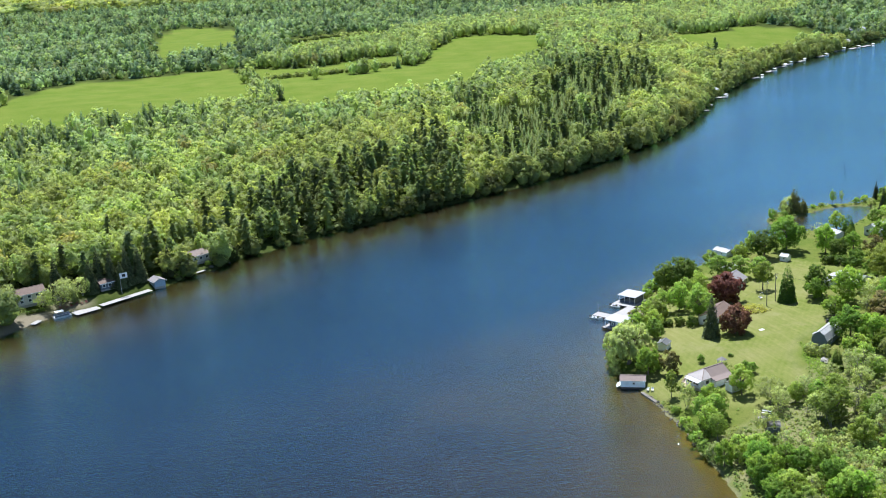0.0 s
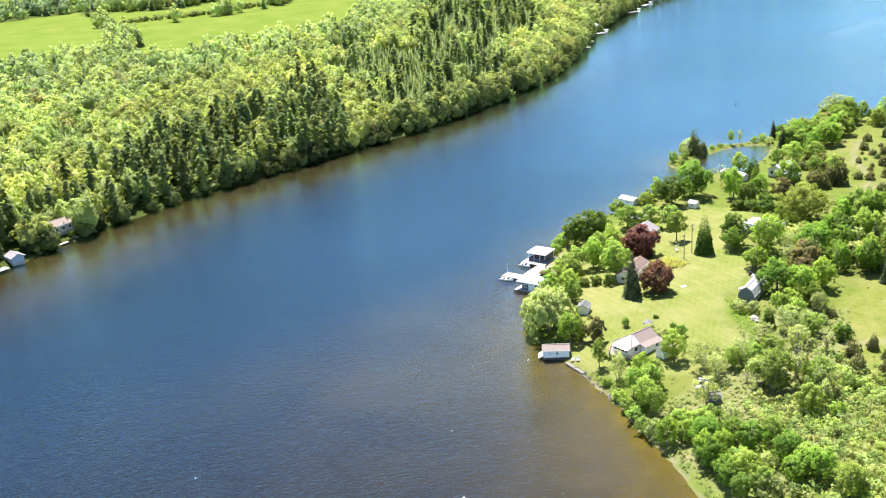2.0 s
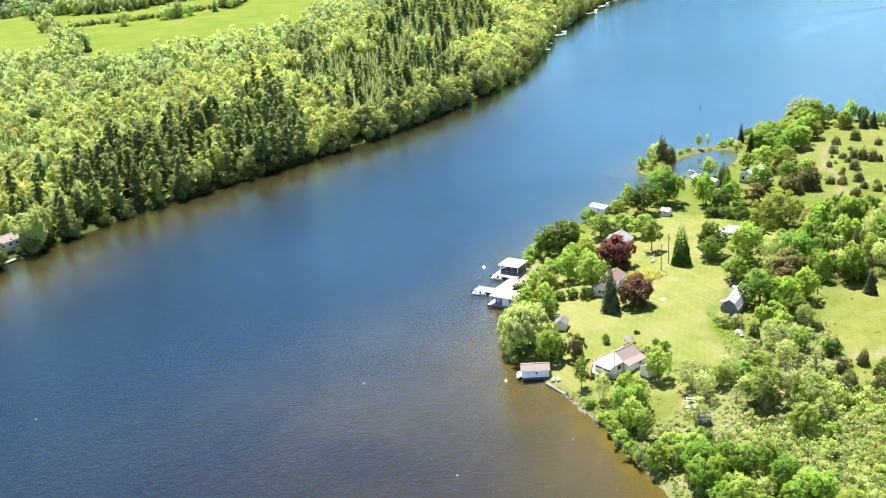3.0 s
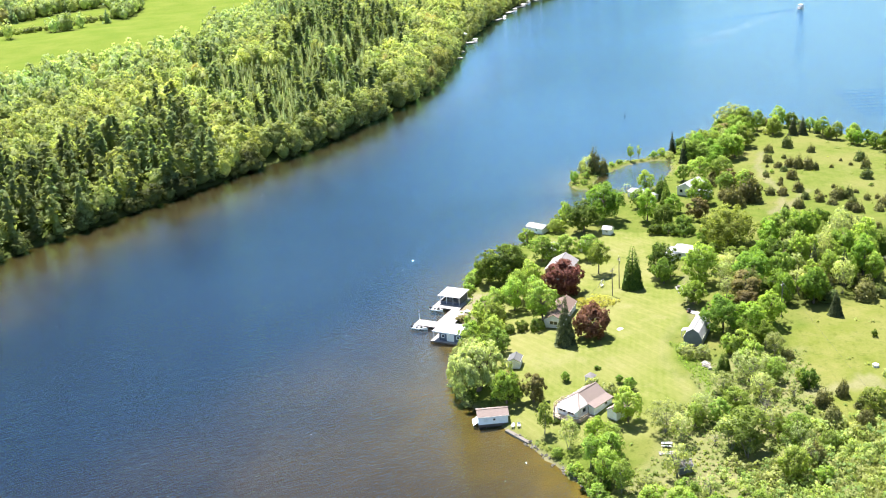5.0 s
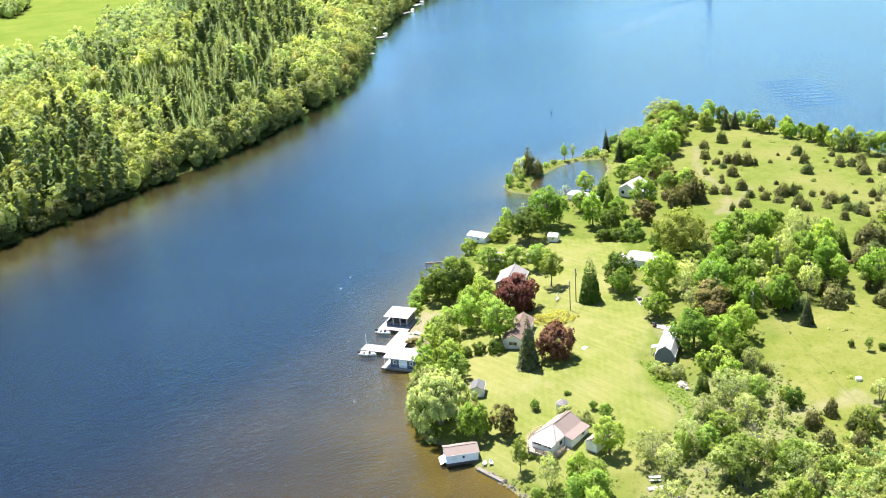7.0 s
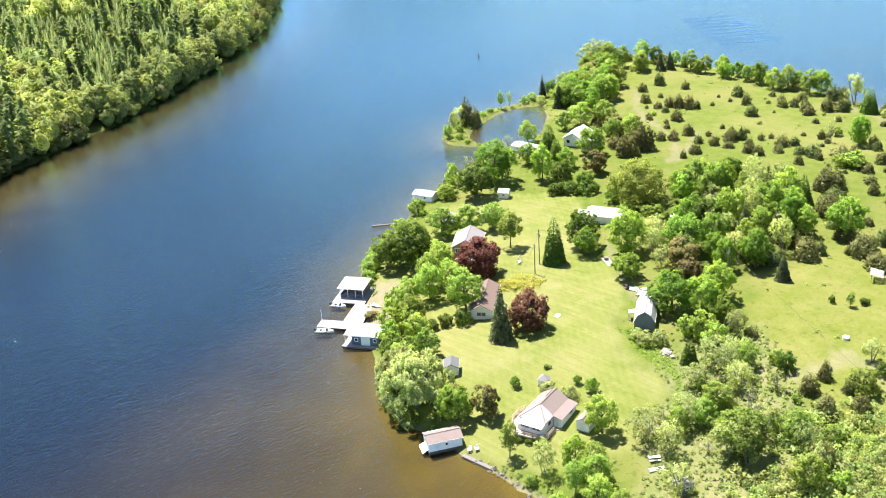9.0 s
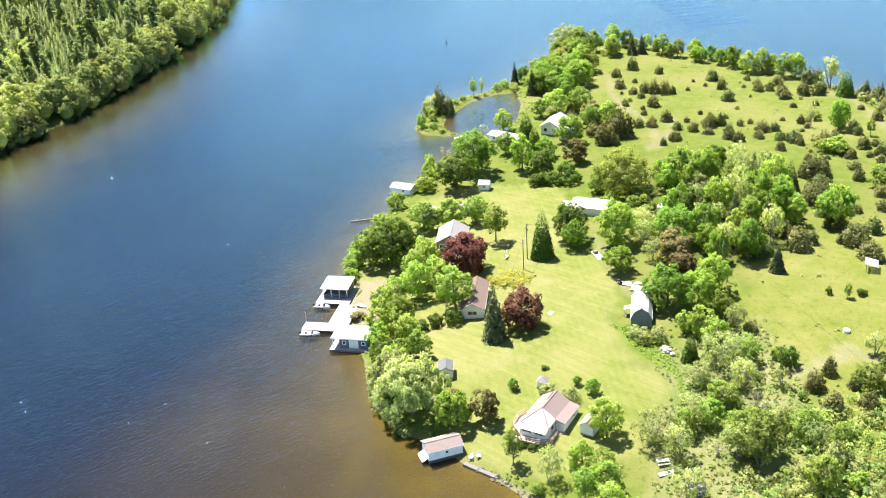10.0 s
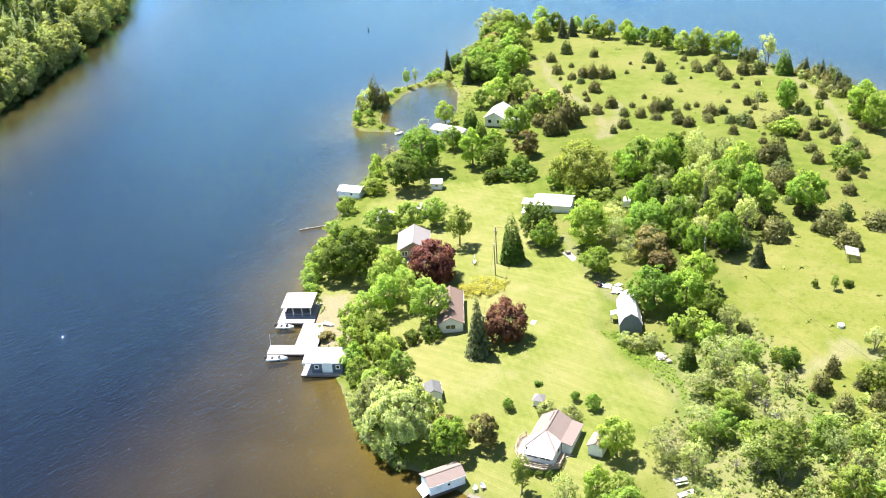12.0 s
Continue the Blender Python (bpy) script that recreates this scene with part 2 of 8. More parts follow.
GROUND, WATER = ground_material(), water_material()
BARK = plain("bark", (0.16, 0.13, 0.10), 0.9, 0.4, 2.0, bump=0.8)
PALE_BARK = plain("pale_bark", (0.24, 0.22, 0.19), 0.9, 0.3, 2.0, bump=0.6)
LEAF_WOODS = foliage("woods_leaves", (0.288, 0.352, 0.132), (0.362, 0.428, 0.168), 0.52, tinted=True, glow=(1.42, 1.42, 0.76), grain=0.9, fleck_dark=0.8, fleck_light=1.1, gaps=0.4, hole=2.4)
LEAF_GREEN = foliage("green_leaves", (0.172, 0.285, 0.050), (0.325, 0.455, 0.092), 0.55, gaps=0.395)
LEAF_LIME = foliage("yellowish_leaves", (0.185, 0.245, 0.050), (0.345, 0.41, 0.095), 0.5, gaps=0.38)
LEAF_LIGHT = foliage("light_green_leaves", (0.22, 0.318, 0.068), (0.375, 0.48, 0.122), 0.55, gaps=0.395)
LEAF_DARK = foliage("dark_green_leaves", (0.065, 0.12, 0.022), (0.17, 0.24, 0.045), 0.48, gaps=0.395)
LEAF_WILLOW = foliage("willow_leaves", (0.30, 0.365, 0.155), (0.49, 0.545, 0.265), 0.55, gaps=0.395)
LEAF_CEDAR = foliage("cedar_leaves", (0.10, 0.175, 0.030), (0.225, 0.325, 0.062), 0.45, gaps=0.395)
LEAF_RED = foliage("copper_leaves", (0.105, 0.04, 0.031), (0.245, 0.112, 0.08), 0.3, gaps=0.395)
LEAF_YELLOW = foliage("golden_leaves", (0.56, 0.56, 0.09), (0.70, 0.68, 0.16), 0.55, gaps=0.47)
LEAF_OLIVE = foliage("juniper_needles", (0.130, 0.142, 0.052), (0.252, 0.250, 0.108), 0.42, gaps=0.38, fleck_dark=0.72)
LEAF_JUNIPER = foliage("green_juniper_needles", (0.092, 0.130, 0.046), (0.192, 0.236, 0.094), 0.42, gaps=0.38, fleck_dark=0.72)
LEAF_SPRUCE = foliage("spruce_needles", (0.060, 0.080, 0.036), (0.165, 0.19, 0.088), 0.22, gaps=0.395)
LEAF_GREY = foliage("grey_twigs", (0.285, 0.345, 0.145), (0.47, 0.515, 0.255), 0.6, gaps=0.43)
LEAF_BROWN = foliage("brown_leaves", (0.150, 0.130, 0.050), (0.30, 0.262, 0.105), 0.38, gaps=0.395)
WHITE = ribbed("white_siding", (0.82, 0.85, 0.90), 0.15)
GREY_SIDING = ribbed("grey_siding", (0.16, 0.19, 0.235), 0.15)
BLUE_SIDING = ribbed("pale_blue_siding", (0.30, 0.38, 0.47), 0.15)
DARK_SIDING = ribbed("slate_siding", (0.10, 0.12, 0.16), 0.15)
CREAM_SIDING = ribbed("cream_siding", (0.56, 0.52, 0.46), 0.15)
TAN_SIDING = ribbed("tan_siding", (0.26, 0.235, 0.205), 0.15)
METAL_WHITE = ribbed("white_sheet_metal", (0.42, 0.42, 0.415), 0.3, 0, 0.45)
SHINGLE_BROWN = ribbed("brown_shingles", (0.165, 0.115, 0.088), 0.2, 1, 0.85)
SHINGLE_GREY = ribbed("grey_shingles", (0.24, 0.225, 0.22), 0.2, 1, 0.85)
SHINGLE_TAN = ribbed("tan_shingles", (0.23, 0.18, 0.155), 0.2, 1, 0.85)
SHINGLE_DULL = ribbed("weathered_shingles", (0.125, 0.13, 0.125), 0.2, 1, 0.9)
SHINGLE_PALE = ribbed("faded_shingles", (0.40, 0.365, 0.34), 0.2, 1, 0.85)
DECK = ribbed("weathered_boards", (0.35, 0.333, 0.313), 0.14, 0, 0.8)
DECK_WARM = ribbed("cedar_boards", (0.42, 0.34, 0.25), 0.14, 0, 0.8)
TIMBER = plain("dark_timber", (0.10, 0.08, 0.07), 0.85)
PAINT_WHITE = plain("white_paint", (0.8, 0.8, 0.79), 0.5, 0.06, 1.0, stain=0.1)
CONCRETE = plain("concrete", (0.34, 0.32, 0.29), 0.9, 0.2, 0.9, bump=0.4)
STONE = plain("shore_stone", (0.17, 0.155, 0.13), 0.9, 0.35, 1.2, bump=0.6)
PALE_STONE = plain("pale_rock", (0.42, 0.39, 0.34), 0.9, 0.25, 1.2, bump=0.6)
STEEL = plain("galvanised_steel", (0.55, 0.56, 0.57), 0.45, 0.1, 1.5, 0.8)
GLASS, gnodes, glinks, gb = material("window_glass")
gb.inputs["Base Color"].default_value, gb.inputs["Roughness"].default_value = (0.02, 0.025, 0.03, 1), 0.06
gb.inputs["Specular IOR Level"].default_value = 0.8
FOAM, fnodes, flinks, fb = material("wake_foam")
fb.inputs["Base Color"].default_value, fb.inputs["Roughness"].default_value = (0.55, 0.62, 0.66, 1), 0.4
foam = ramp(fnodes, flinks, noise_at(fnodes, flinks, 0.12, 6, 0.65), 0.4, 0.75)
foam.node.inputs["To Max"].default_value = 0.09
flinks.new(foam, fb.inputs["Alpha"])
RUBBER = plain("black_rubber", (0.03, 0.03, 0.03), 0.8)
RED_PAINT = plain("dark_red_paint", (0.22, 0.05, 0.04), 0.6)
# ---- the lie of the land: shores in plan, heights from the distance to them ----
SOUTH_SHORE = [(60, -600), (85, 40), (104, 120), (116, 178), (118, 186), (120, 197), (120.5, 208), (123, 219), (123, 231),
               (123.7, 238), (123.3, 245.5)]
WEST_SHORE = [(125, 254), (122.5, 262), (124, 270), (128.7, 279), (136, 288), (142, 299), (150.5, 310), (158.6, 317.6),
              (162, 324), (167, 330), (177, 334.5), (188.5, 341.5), (198.7, 346), (206, 351), (219, 356), (228, 360.5),
              (243, 362.5), (250, 366)]
POND_SHORE = [(254, 367), (266, 361.5), (280, 368.5), (291, 377), (300, 386.8), (294, 392), (283, 393.6), (272, 391),
              (266, 389.1), (258, 384.7), (255, 380), (254.5, 373.5)]
SPIT_SHORE = [(252.3, 372.5), (249.5, 378), (247.5, 384), (249.6, 389.4), (256, 394.5), (264.2, 398.5), (275.5, 397.6),
              (283.3, 399.6), (292, 397.2), (299.7, 396), (308, 396)]
BACK_SHORE = [(320, 400), (343.6, 408), (359.4, 411), (373, 401), (380, 378), (377, 349), (376, 325), (368, 299), (363, 279),
              (356, 252), (352, 225), (360, 190), (400, 140), (600, 60), (2600, -100), (2600, -600)]
PENINSULA = SOUTH_SHORE + WEST_SHORE + POND_SHORE + SPIT_SHORE + BACK_SHORE
FAR_WEST = [(-2600, 100), (-600, 200), (-200, 300), (-100, 355), (-58, 378.6), (-47.7, 390.7), (-39, 395.3), (-24, 398.4),
            (-7.6, 408.5), (8, 422), (21, 430), (29, 441), (44.5, 446), (59, 456), (69, 461), (94, 470), (122.5, 482),
            (156, 496), (187, 508), (212, 521), (253, 547), (292, 575), (318, 600), (344, 633), (365, 657.5)]
FAR_EAST = [(384, 684), (404, 708), (438, 742), (470, 775), (518, 817), (588, 857), (724, 947), (1000, 1150), (1400, 1500), (2600, 2400), (2600, 4900),
            (-2600, 4900)]
FAR_BANK = FAR_WEST + FAR_EAST
FIELD_WEST = [(-170, 640), (-110, 800), (-88, 880), (-50, 970), (20, 985), (76, 996), (84, 970), (86, 850), (70, 724), (28, 724), (-20, 720), (-64, 700), (-90, 680)]
FIELD_MIDDLE = [(86, 705), (120, 688), (162, 704), (220, 728), (266, 800), (335, 872), (392, 1032), (330, 1080), (290, 1030), (223, 900), (150, 875), (90, 838)]
FIELD_EAST = [(488, 962), (520, 988), (569, 984), (600, 1012), (655, 992), (640, 950), (600, 905), (560, 862), (500, 838), (470, 862)]
FIELD_BACK = [(15, 1120), (28, 1460), (67, 1530), (130, 1484), (100, 1160)]
FIELD_RISE = [(150, 1080), (160, 1215), (255, 1270), (300, 1200), (240, 1100)]
FIELD_STRIP = [(84, 838), (222, 900), (240, 960), (232, 1000), (160, 975), (84, 972)]
FIELDS = (FIELD_WEST, FIELD_MIDDLE, FIELD_EAST, FIELD_BACK, FIELD_STRIP, FIELD_RISE)


def inside(px, py, poly):
    res = np.zeros(np.shape(px), bool)
    for (x0, y0), (x1, y1) in zip(poly, poly[1:] + poly[:1]):
        if y0 != y1:
            res ^= ((y0 > py) != (y1 > py)) & (px < (x1 - x0) * (py - y0) / (y1 - y0) + x0)
    return res


def from_edge(px, py, poly):
    """Distance to the outline, positive inside."""
    best = np.full(np.shape(px), 1e18)
    for (x0, y0), (x1, y1) in zip(poly, poly[1:] + poly[:1]):
        dx, dy = x1 - x0, y1 - y0
        u = np.clip(((px - x0) * dx + (py - y0) * dy) / (dx * dx + dy * dy), 0, 1)
        best = np.minimum(best, (px - x0 - u * dx) ** 2 + (py - y0 - u * dy) ** 2)
    return np.where(inside(px, py, poly), 1, -1) * np.sqrt(best)


def ease(v, lo, hi):
    v = np.clip((v - lo) / (hi - lo), 0, 1)
    return v * v * (3 - 2 * v)


def wobble(x, y, size):
    """Soft unevenness between about -1 and 1."""
    a, b = x / size, y / size
    return (np.sin(a * 1.7 + 1.3 * np.sin(b * 1.1)) * np.cos(b * 1.5 + 0.9 * np.sin(a * 0.7 + 2)) + 0.5 * np.sin(2.9 * a - 1.1 * b + 1)
            * np.sin(3.1 * b + 0.8 * a)) / 1.3


def land(x, y):
    """Height of the ground and the distances to the two shores."""
    x, y = np.asarray(x, float), np.asarray(y, float)
    near = from_edge(x, y, PENINSULA) + 0.5 * wobble(x, y, 2.5)
    far = from_edge(x, y, FAR_BANK) + 1.2 * wobble(x, y, 7)
    dn, df = np.maximum(near, 0), np.maximum(far, 0)
    hill = 6.2 * (1 - np.exp(-dn / 40)) * (1 - 0.68 * ease(y, 255, 330)) * (1 - 0.4 * ease(x, 210, 300))
    zn = 0.7 * (1 - np.exp(-dn / 1.6)) + hill + 0.12 * wobble(x, y, 11) * (1 - np.exp(-dn / 12))
    zf = 0.9 * (1 - np.exp(-df / 2.0)) + 24 * (1 - np.exp(-df / 115)) + (1 - np.exp(-df / 200)) * (5 * wobble(x, y, 160) + 1.5 * wobble(x, y, 45))
    off = np.minimum(np.abs(near), np.abs(far))
    slope = 0.10 - 0.055 * (1 - ease(y, 262, 310)) * ease(x, -40, 100) * (1 - ease(x, 200, 300))
    bed = -np.minimum(3.0, slope * off + 0.25 * (1 - np.exp(-off)))
    return np.where(near > 0, zn, np.where(far > 0, zf, bed)), near, far


# ---- ground and water: one tensor grid, fine round the near land, coarse towards the horizon ----
def stops(*runs):
    out = []
    for lo, hi, step in runs:
        out += list(np.arange(lo, hi, step))
    return np.array(out + [runs[-1][1]])


GX = stops((-5000, -1000, 500), (-1000, -160, 60), (-160, 96, 5), (96, 312, 1.8), (312, 390, 3), (390, 640, 6), (640, 1000, 20), (1000, 5000, 400))
GY = stops((-3000, -200, 400), (-200, 150, 10), (150, 412, 1.8), (412, 600, 5), (600, 780, 6), (780, 1200, 14), (1200, 2000, 50), (2000, 5600, 300))
MX, MY = np.meshgrid(GX, GY)
MZ, NEAR, FAR = land(MX, MY)


def grid_mesh(name, z, keep=None):
    ny, nx = z.shape
    ids = np.arange(nx * ny).reshape(ny, nx)
    quads = np.stack([ids[:-1, :-1], ids[:-1, 1:], ids[1:, 1:], ids[1:, :-1]], -1).reshape(-1, 4)
    if keep is not None:
        quads = quads[keep.reshape(-1)]
    me = bpy.data.meshes.new(name)
    me.from_pydata(np.stack([MX, MY, z], -1).reshape(-1, 3), [], quads.tolist())
    me.polygons.foreach_set("use_smooth", np.ones(len(me.polygons), bool))
    return me


def colour_layer(me, name, rgb):
    layer = me.attributes.new(name, "FLOAT_COLOR", "POINT")
    layer.data.foreach_set("color", np.concatenate([rgb, np.ones((len(rgb), 1))], 1).astype(np.float32).ravel())


# zones of cover on the near land
LAWN = [(124, 246), (127, 232), (134, 224), (146.5, 221), (153, 226.6), (161.2, 225.4), (164.6, 229.6), (166, 235.2), (168.3, 241.5), (172, 247), (176, 251), (184, 255), (192, 262), (199, 273),
        (206, 284), (214, 296), (228, 306), (236, 318), (222, 334), (205, 342), (188, 332), (170, 328), (160, 318), (148, 300), (138, 284), (132, 268)]
MEADOW = [(196, 232), (212, 238), (234, 236), (252, 234), (262, 214), (250, 190), (205, 182), (180, 180), (176, 196), (186, 214)]
GROVE = [(222, 268), (236, 290), (256, 294), (268, 284), (272, 264), (240, 240), (218, 240), (206, 250)]
THICKET = [(160, 229), (172, 236), (186, 233), (196, 227), (186, 214), (172, 200), (160, 182), (140, 164), (122, 172), (120, 190), (126, 212), (140, 214), (147, 222)]
TRAIL = [(180.3, 211), (185, 209), (190, 207.2), (194.3, 205.4), (195, 202), (194, 198.5), (190, 193), (184, 187)]
SCRUB = [(146, 203), (152, 199), (162, 200), (172, 203), (178, 199), (186, 190), (184, 176), (168, 160), (146, 150), (128, 160), (134, 180), (139, 192)]
TRAIL_LOOP = [(191, 207), (194.5, 208.4), (196.6, 207), (195.5, 204.4)]
MOWN_EDGE = [(190.5, 262), (181, 255.5), (175, 252.4), (170.3, 247.6), (166.6, 241.8), (164.3, 235.4), (162.6, 229.8), (159, 227.4)]
LONG_GRASS = [(174.6, 251), (178.5, 246), (174, 239), (172, 232), (166, 226), (162, 224), (166.4, 228.8), (167.8, 234.4), (170.0, 240.6), (173.6, 246.2)]
FIELD_PATHS = [[(332, 368), (315.3, 355.5), (305.6, 342.3), (294.3, 322.3), (283.8, 314), (274.7, 310.5)], [(357, 297), (355.2, 285.6), (353.1, 281.4), (343.7, 271.6), (333.3, 262.8), (323.6, 255.2), (311.6, 249.3), (303, 246.5)], [(304.3, 320.3), (295.7, 316.6), (286, 312), (277.5, 309.2)]]
BEACH = [(-66, 370), (-57, 378.5), (-47.5, 389), (-40, 393.5), (-40.5, 397.5), (-47, 396.5), (-55, 393), (-62, 386)]
TERRACE = [(-41, 396), (-26, 399), (-26, 403.5), (-34, 404.5), (-42, 402)]
TRACK = [(209, 281), (203, 274), (193, 261), (188, 255)]
COURT_PATH = [(154, 317), (152.5, 312), (150, 307.5), (147.5, 304.5), (146, 301), (150, 300)]
COURT = [(150, 311), (158, 319), (163, 312), (152, 301), (146, 303)]


def near_line(px, py, line):
    best = np.full(np.shape(px), 1e9)
    for (x0, y0), (x1, y1) in zip(line, line[1:]):
        dx, dy = x1 - x0, y1 - y0
        u = np.clip(((px - x0) * dx + (py - y0) * dy) / (dx * dx + dy * dy), 0, 1)
        best = np.minimum(best, np.hypot(px - x0 - u * dx, py - y0 - u * dy))
    return best


def ground():
    me = grid_mesh("ground", MZ)
    x, y, near, far = MX.ravel(), MY.ravel(), NEAR.ravel(), FAR.ravel()
    lawn = ease(from_edge(x, y, LAWN) + 1.5 * wobble(x, y, 3), -1, 1.5)
    meadow = 0.3 * ease(from_edge(x, y, MEADOW) + 2 * wobble(x, y, 5), -3, 4) + 0.4 * (near > 0) * ease(x + 0.2 * y, 330, 380)
    field = np.zeros_like(x)
    for poly in FIELDS:
        field = np.maximum(field, ease(from_edge(x, y, poly) + 8 * wobble(x, y, 30), -3, 3))
    green = np.clip(np.maximum(lawn, meadow), 0, 1)
    wood = np.maximum(0.6 * ease(from_edge(x, y, GROVE), -3, 3), 0.0)
    wood = np.maximum(wood * (1 - lawn), (far > 0) * (1 - field))
    scrub = ease(from_edge(x, y, THICKET) + 2 * wobble(x, y, 5), -3, 3)
    mown = np.maximum(ease(1.7 - near_line(x, y, TRAIL), -0.7, 0.7), ease(1.3 - near_line(x, y, TRAIL_LOOP), -0.6, 0.6))
    green = np.clip(np.maximum(green, mown), 0, 1)
    soil = np.maximum(0.38 * mown, 0.10 * ease(1.1 - near_line(x, y, MOWN_EDGE) + 0.3 * wobble(x, y, 6), -0.7, 0.5))
    lush = ease(from_edge(x, y, LONG_GRASS) + 0.6 * wobble(x, y, 2), -0.6, 0.6) * (1 - mown)
    green = green * (1 - lush)
    for path in FIELD_PATHS:
        soil = np.maximum(soil, 0.42 * ease(1.3 - near_line(x, y, path) + 0.8 * wobble(x, y, 4), -0.6, 0.8))
    soil = np.maximum(soil, 0.35 * ease(1.2 - near_line(x, y, TRACK), -0.5, 0.7))
    soil = np.maximum(soil, 0.72 * ease(from_edge(x, y, COURT) + 1.0 + 0.8 * wobble(x, y, 2.5), -0.8, 0.8))
    soil = np.maximum(soil, 0.9 * ease(1.5 - near_line(x, y, COURT_PATH) + 0.7 * wobble(x, y, 2.5), -0.8, 0.8))
    bed = (near < 0.15) & (far < 0.2)
    by_bank = ease(far, -40, -15)
    wood = np.where(bed, 0.3 + 0.65 * by_bank, wood)
    soil = np.maximum(soil, np.where(bed, 0.65 - 0.55 * by_bank, 0))
    soil = np.maximum(soil, 0.95 * ease(from_edge(x, y, BEACH) + 0.8 * wobble(x, y, 3), -1.5, 1.0))
    soil = np.maximum(soil, 0.7 * ease(from_edge(x, y, TERRACE) + 0.5 * wobble(x, y, 3), -1.0, 1.0))
    colour_layer(me, "cover", np.stack([green, wood, soil], 1))
    crop = me.attributes.new("crop", "FLOAT", "POINT")
    crop.data.foreach_set("value", field.astype(np.float32))
    kinds = np.stack([lush, scrub * (1 - lawn) * (1 - mown), ease(from_edge(x, y, MEADOW) + 2 * wobble(x, y, 6), -3, 3)], 1)
    colour_layer(me, "grass", kinds * np.array([[0.6, 1, 1]]))
    me.materials.append(GROUND)
    return tagged(new("ground", me), "rolling grassy land with mown lawns, meadows, woodland floor and a sandy lake bed", "ground", kind="structure")


def water():
    low = np.minimum.reduce([MZ[:-1, :-1], MZ[:-1, 1:], MZ[1:, :-1], MZ[1:, 1:]]) < 0.25
    me = grid_mesh("water", np.zeros_like(MZ), low)
    d = -MZ.ravel()
    sand = 0.25 * ease(wobble(MX.ravel(), MY.ravel(), 6) + 0.5 * wobble(MX.ravel(), MY.ravel(), 17), 0.0, 0.9)
    depth = me.attributes.new("depth", "FLOAT", "POINT")
    depth.data.foreach_set("value", np.clip(1 - np.exp(-np.maximum(d, 0) * 0.6) - sand * np.exp(-np.maximum(d, 0)), 0.02, 1).astype(np.float32))
    x, y = MX.ravel(), MY.ravel()
    out = np.maximum(-NEAR.ravel(), 0)
    reach = 12 + 58 * (1 - ease(y, 262, 345)) * (1 - ease(x, 160, 240))
    shoal = np.maximum(0.62 * np.exp(-(out / reach) ** 1.5), 1.3 * np.exp(-(np.maximum(-FAR.ravel(), 0) / 36) ** 2.2))
    shoal = shoal * (1 + 0.25 * wobble(x, y, 24))
    layer = me.attributes.new("shoal", "FLOAT", "POINT")
    layer.data.foreach_set("value", np.clip(shoal, 0, 1).astype(np.float32))
    layer = me.attributes.new("lee", "FLOAT", "POINT")
    layer.data.foreach_set("value", np.exp(-(np.maximum(-FAR.ravel(), 0) / 26) ** 2).astype(np.float32))
    me.materials.append(WATER)
    return tagged(new("water", me), "wide blue rippled lake, amber over its shallows", "lake", kind="structure")


ground()
water()


def height(x, y):
    return float(land(np.array([x]), np.array([y]))[0][0])


# ---- growing things ----
def cards(c, n, size, rng, long=1.0, hang=0.0, soft=None):
    """Small leaf sprays at c, facing n; long stretches them along one way, hang turns that way down; soft is the bough's own outward way, by which they catch the light."""
    k = len(c)
    n = n / np.maximum(np.linalg.norm(n, axis=1, keepdims=True), 1e-6)
    u = np.cross(n, rng.normal(size=(k, 3)))
    if hang:
        u = u * (1 - hang) + hang * (np.array([[0, 0, -1.0]]) + 0.3 * rng.normal(size=(k, 3)))
        u = u - n * np.sum(u * n, 1, keepdims=True)
    u /= np.maximum(np.linalg.norm(u, axis=1, keepdims=True), 1e-6)
    v = np.cross(n, u)
    s = size[:, None]
    a = c + u * s * 0.72 * long
    b = c - u * s * 0.45 * long + v * s * rng.uniform(0.4, 0.75, (k, 1))
    d = c - u * s * 0.45 * long - v * s * rng.uniform(0.4, 0.75, (k, 1))
    verts = np.stack([a, b, d], 1).reshape(-1, 3)
    soft = n if soft is None else soft / np.maximum(np.linalg.norm(soft, axis=1, keepdims=True), 1e-6)
    return verts, np.arange(3 * k).reshape(-1, 3), np.repeat(soft, 3, axis=0)


def unit(rng, k):
    v = rng.normal(size=(k, 3))
    return v / np.linalg.norm(v, axis=1, keepdims=True)


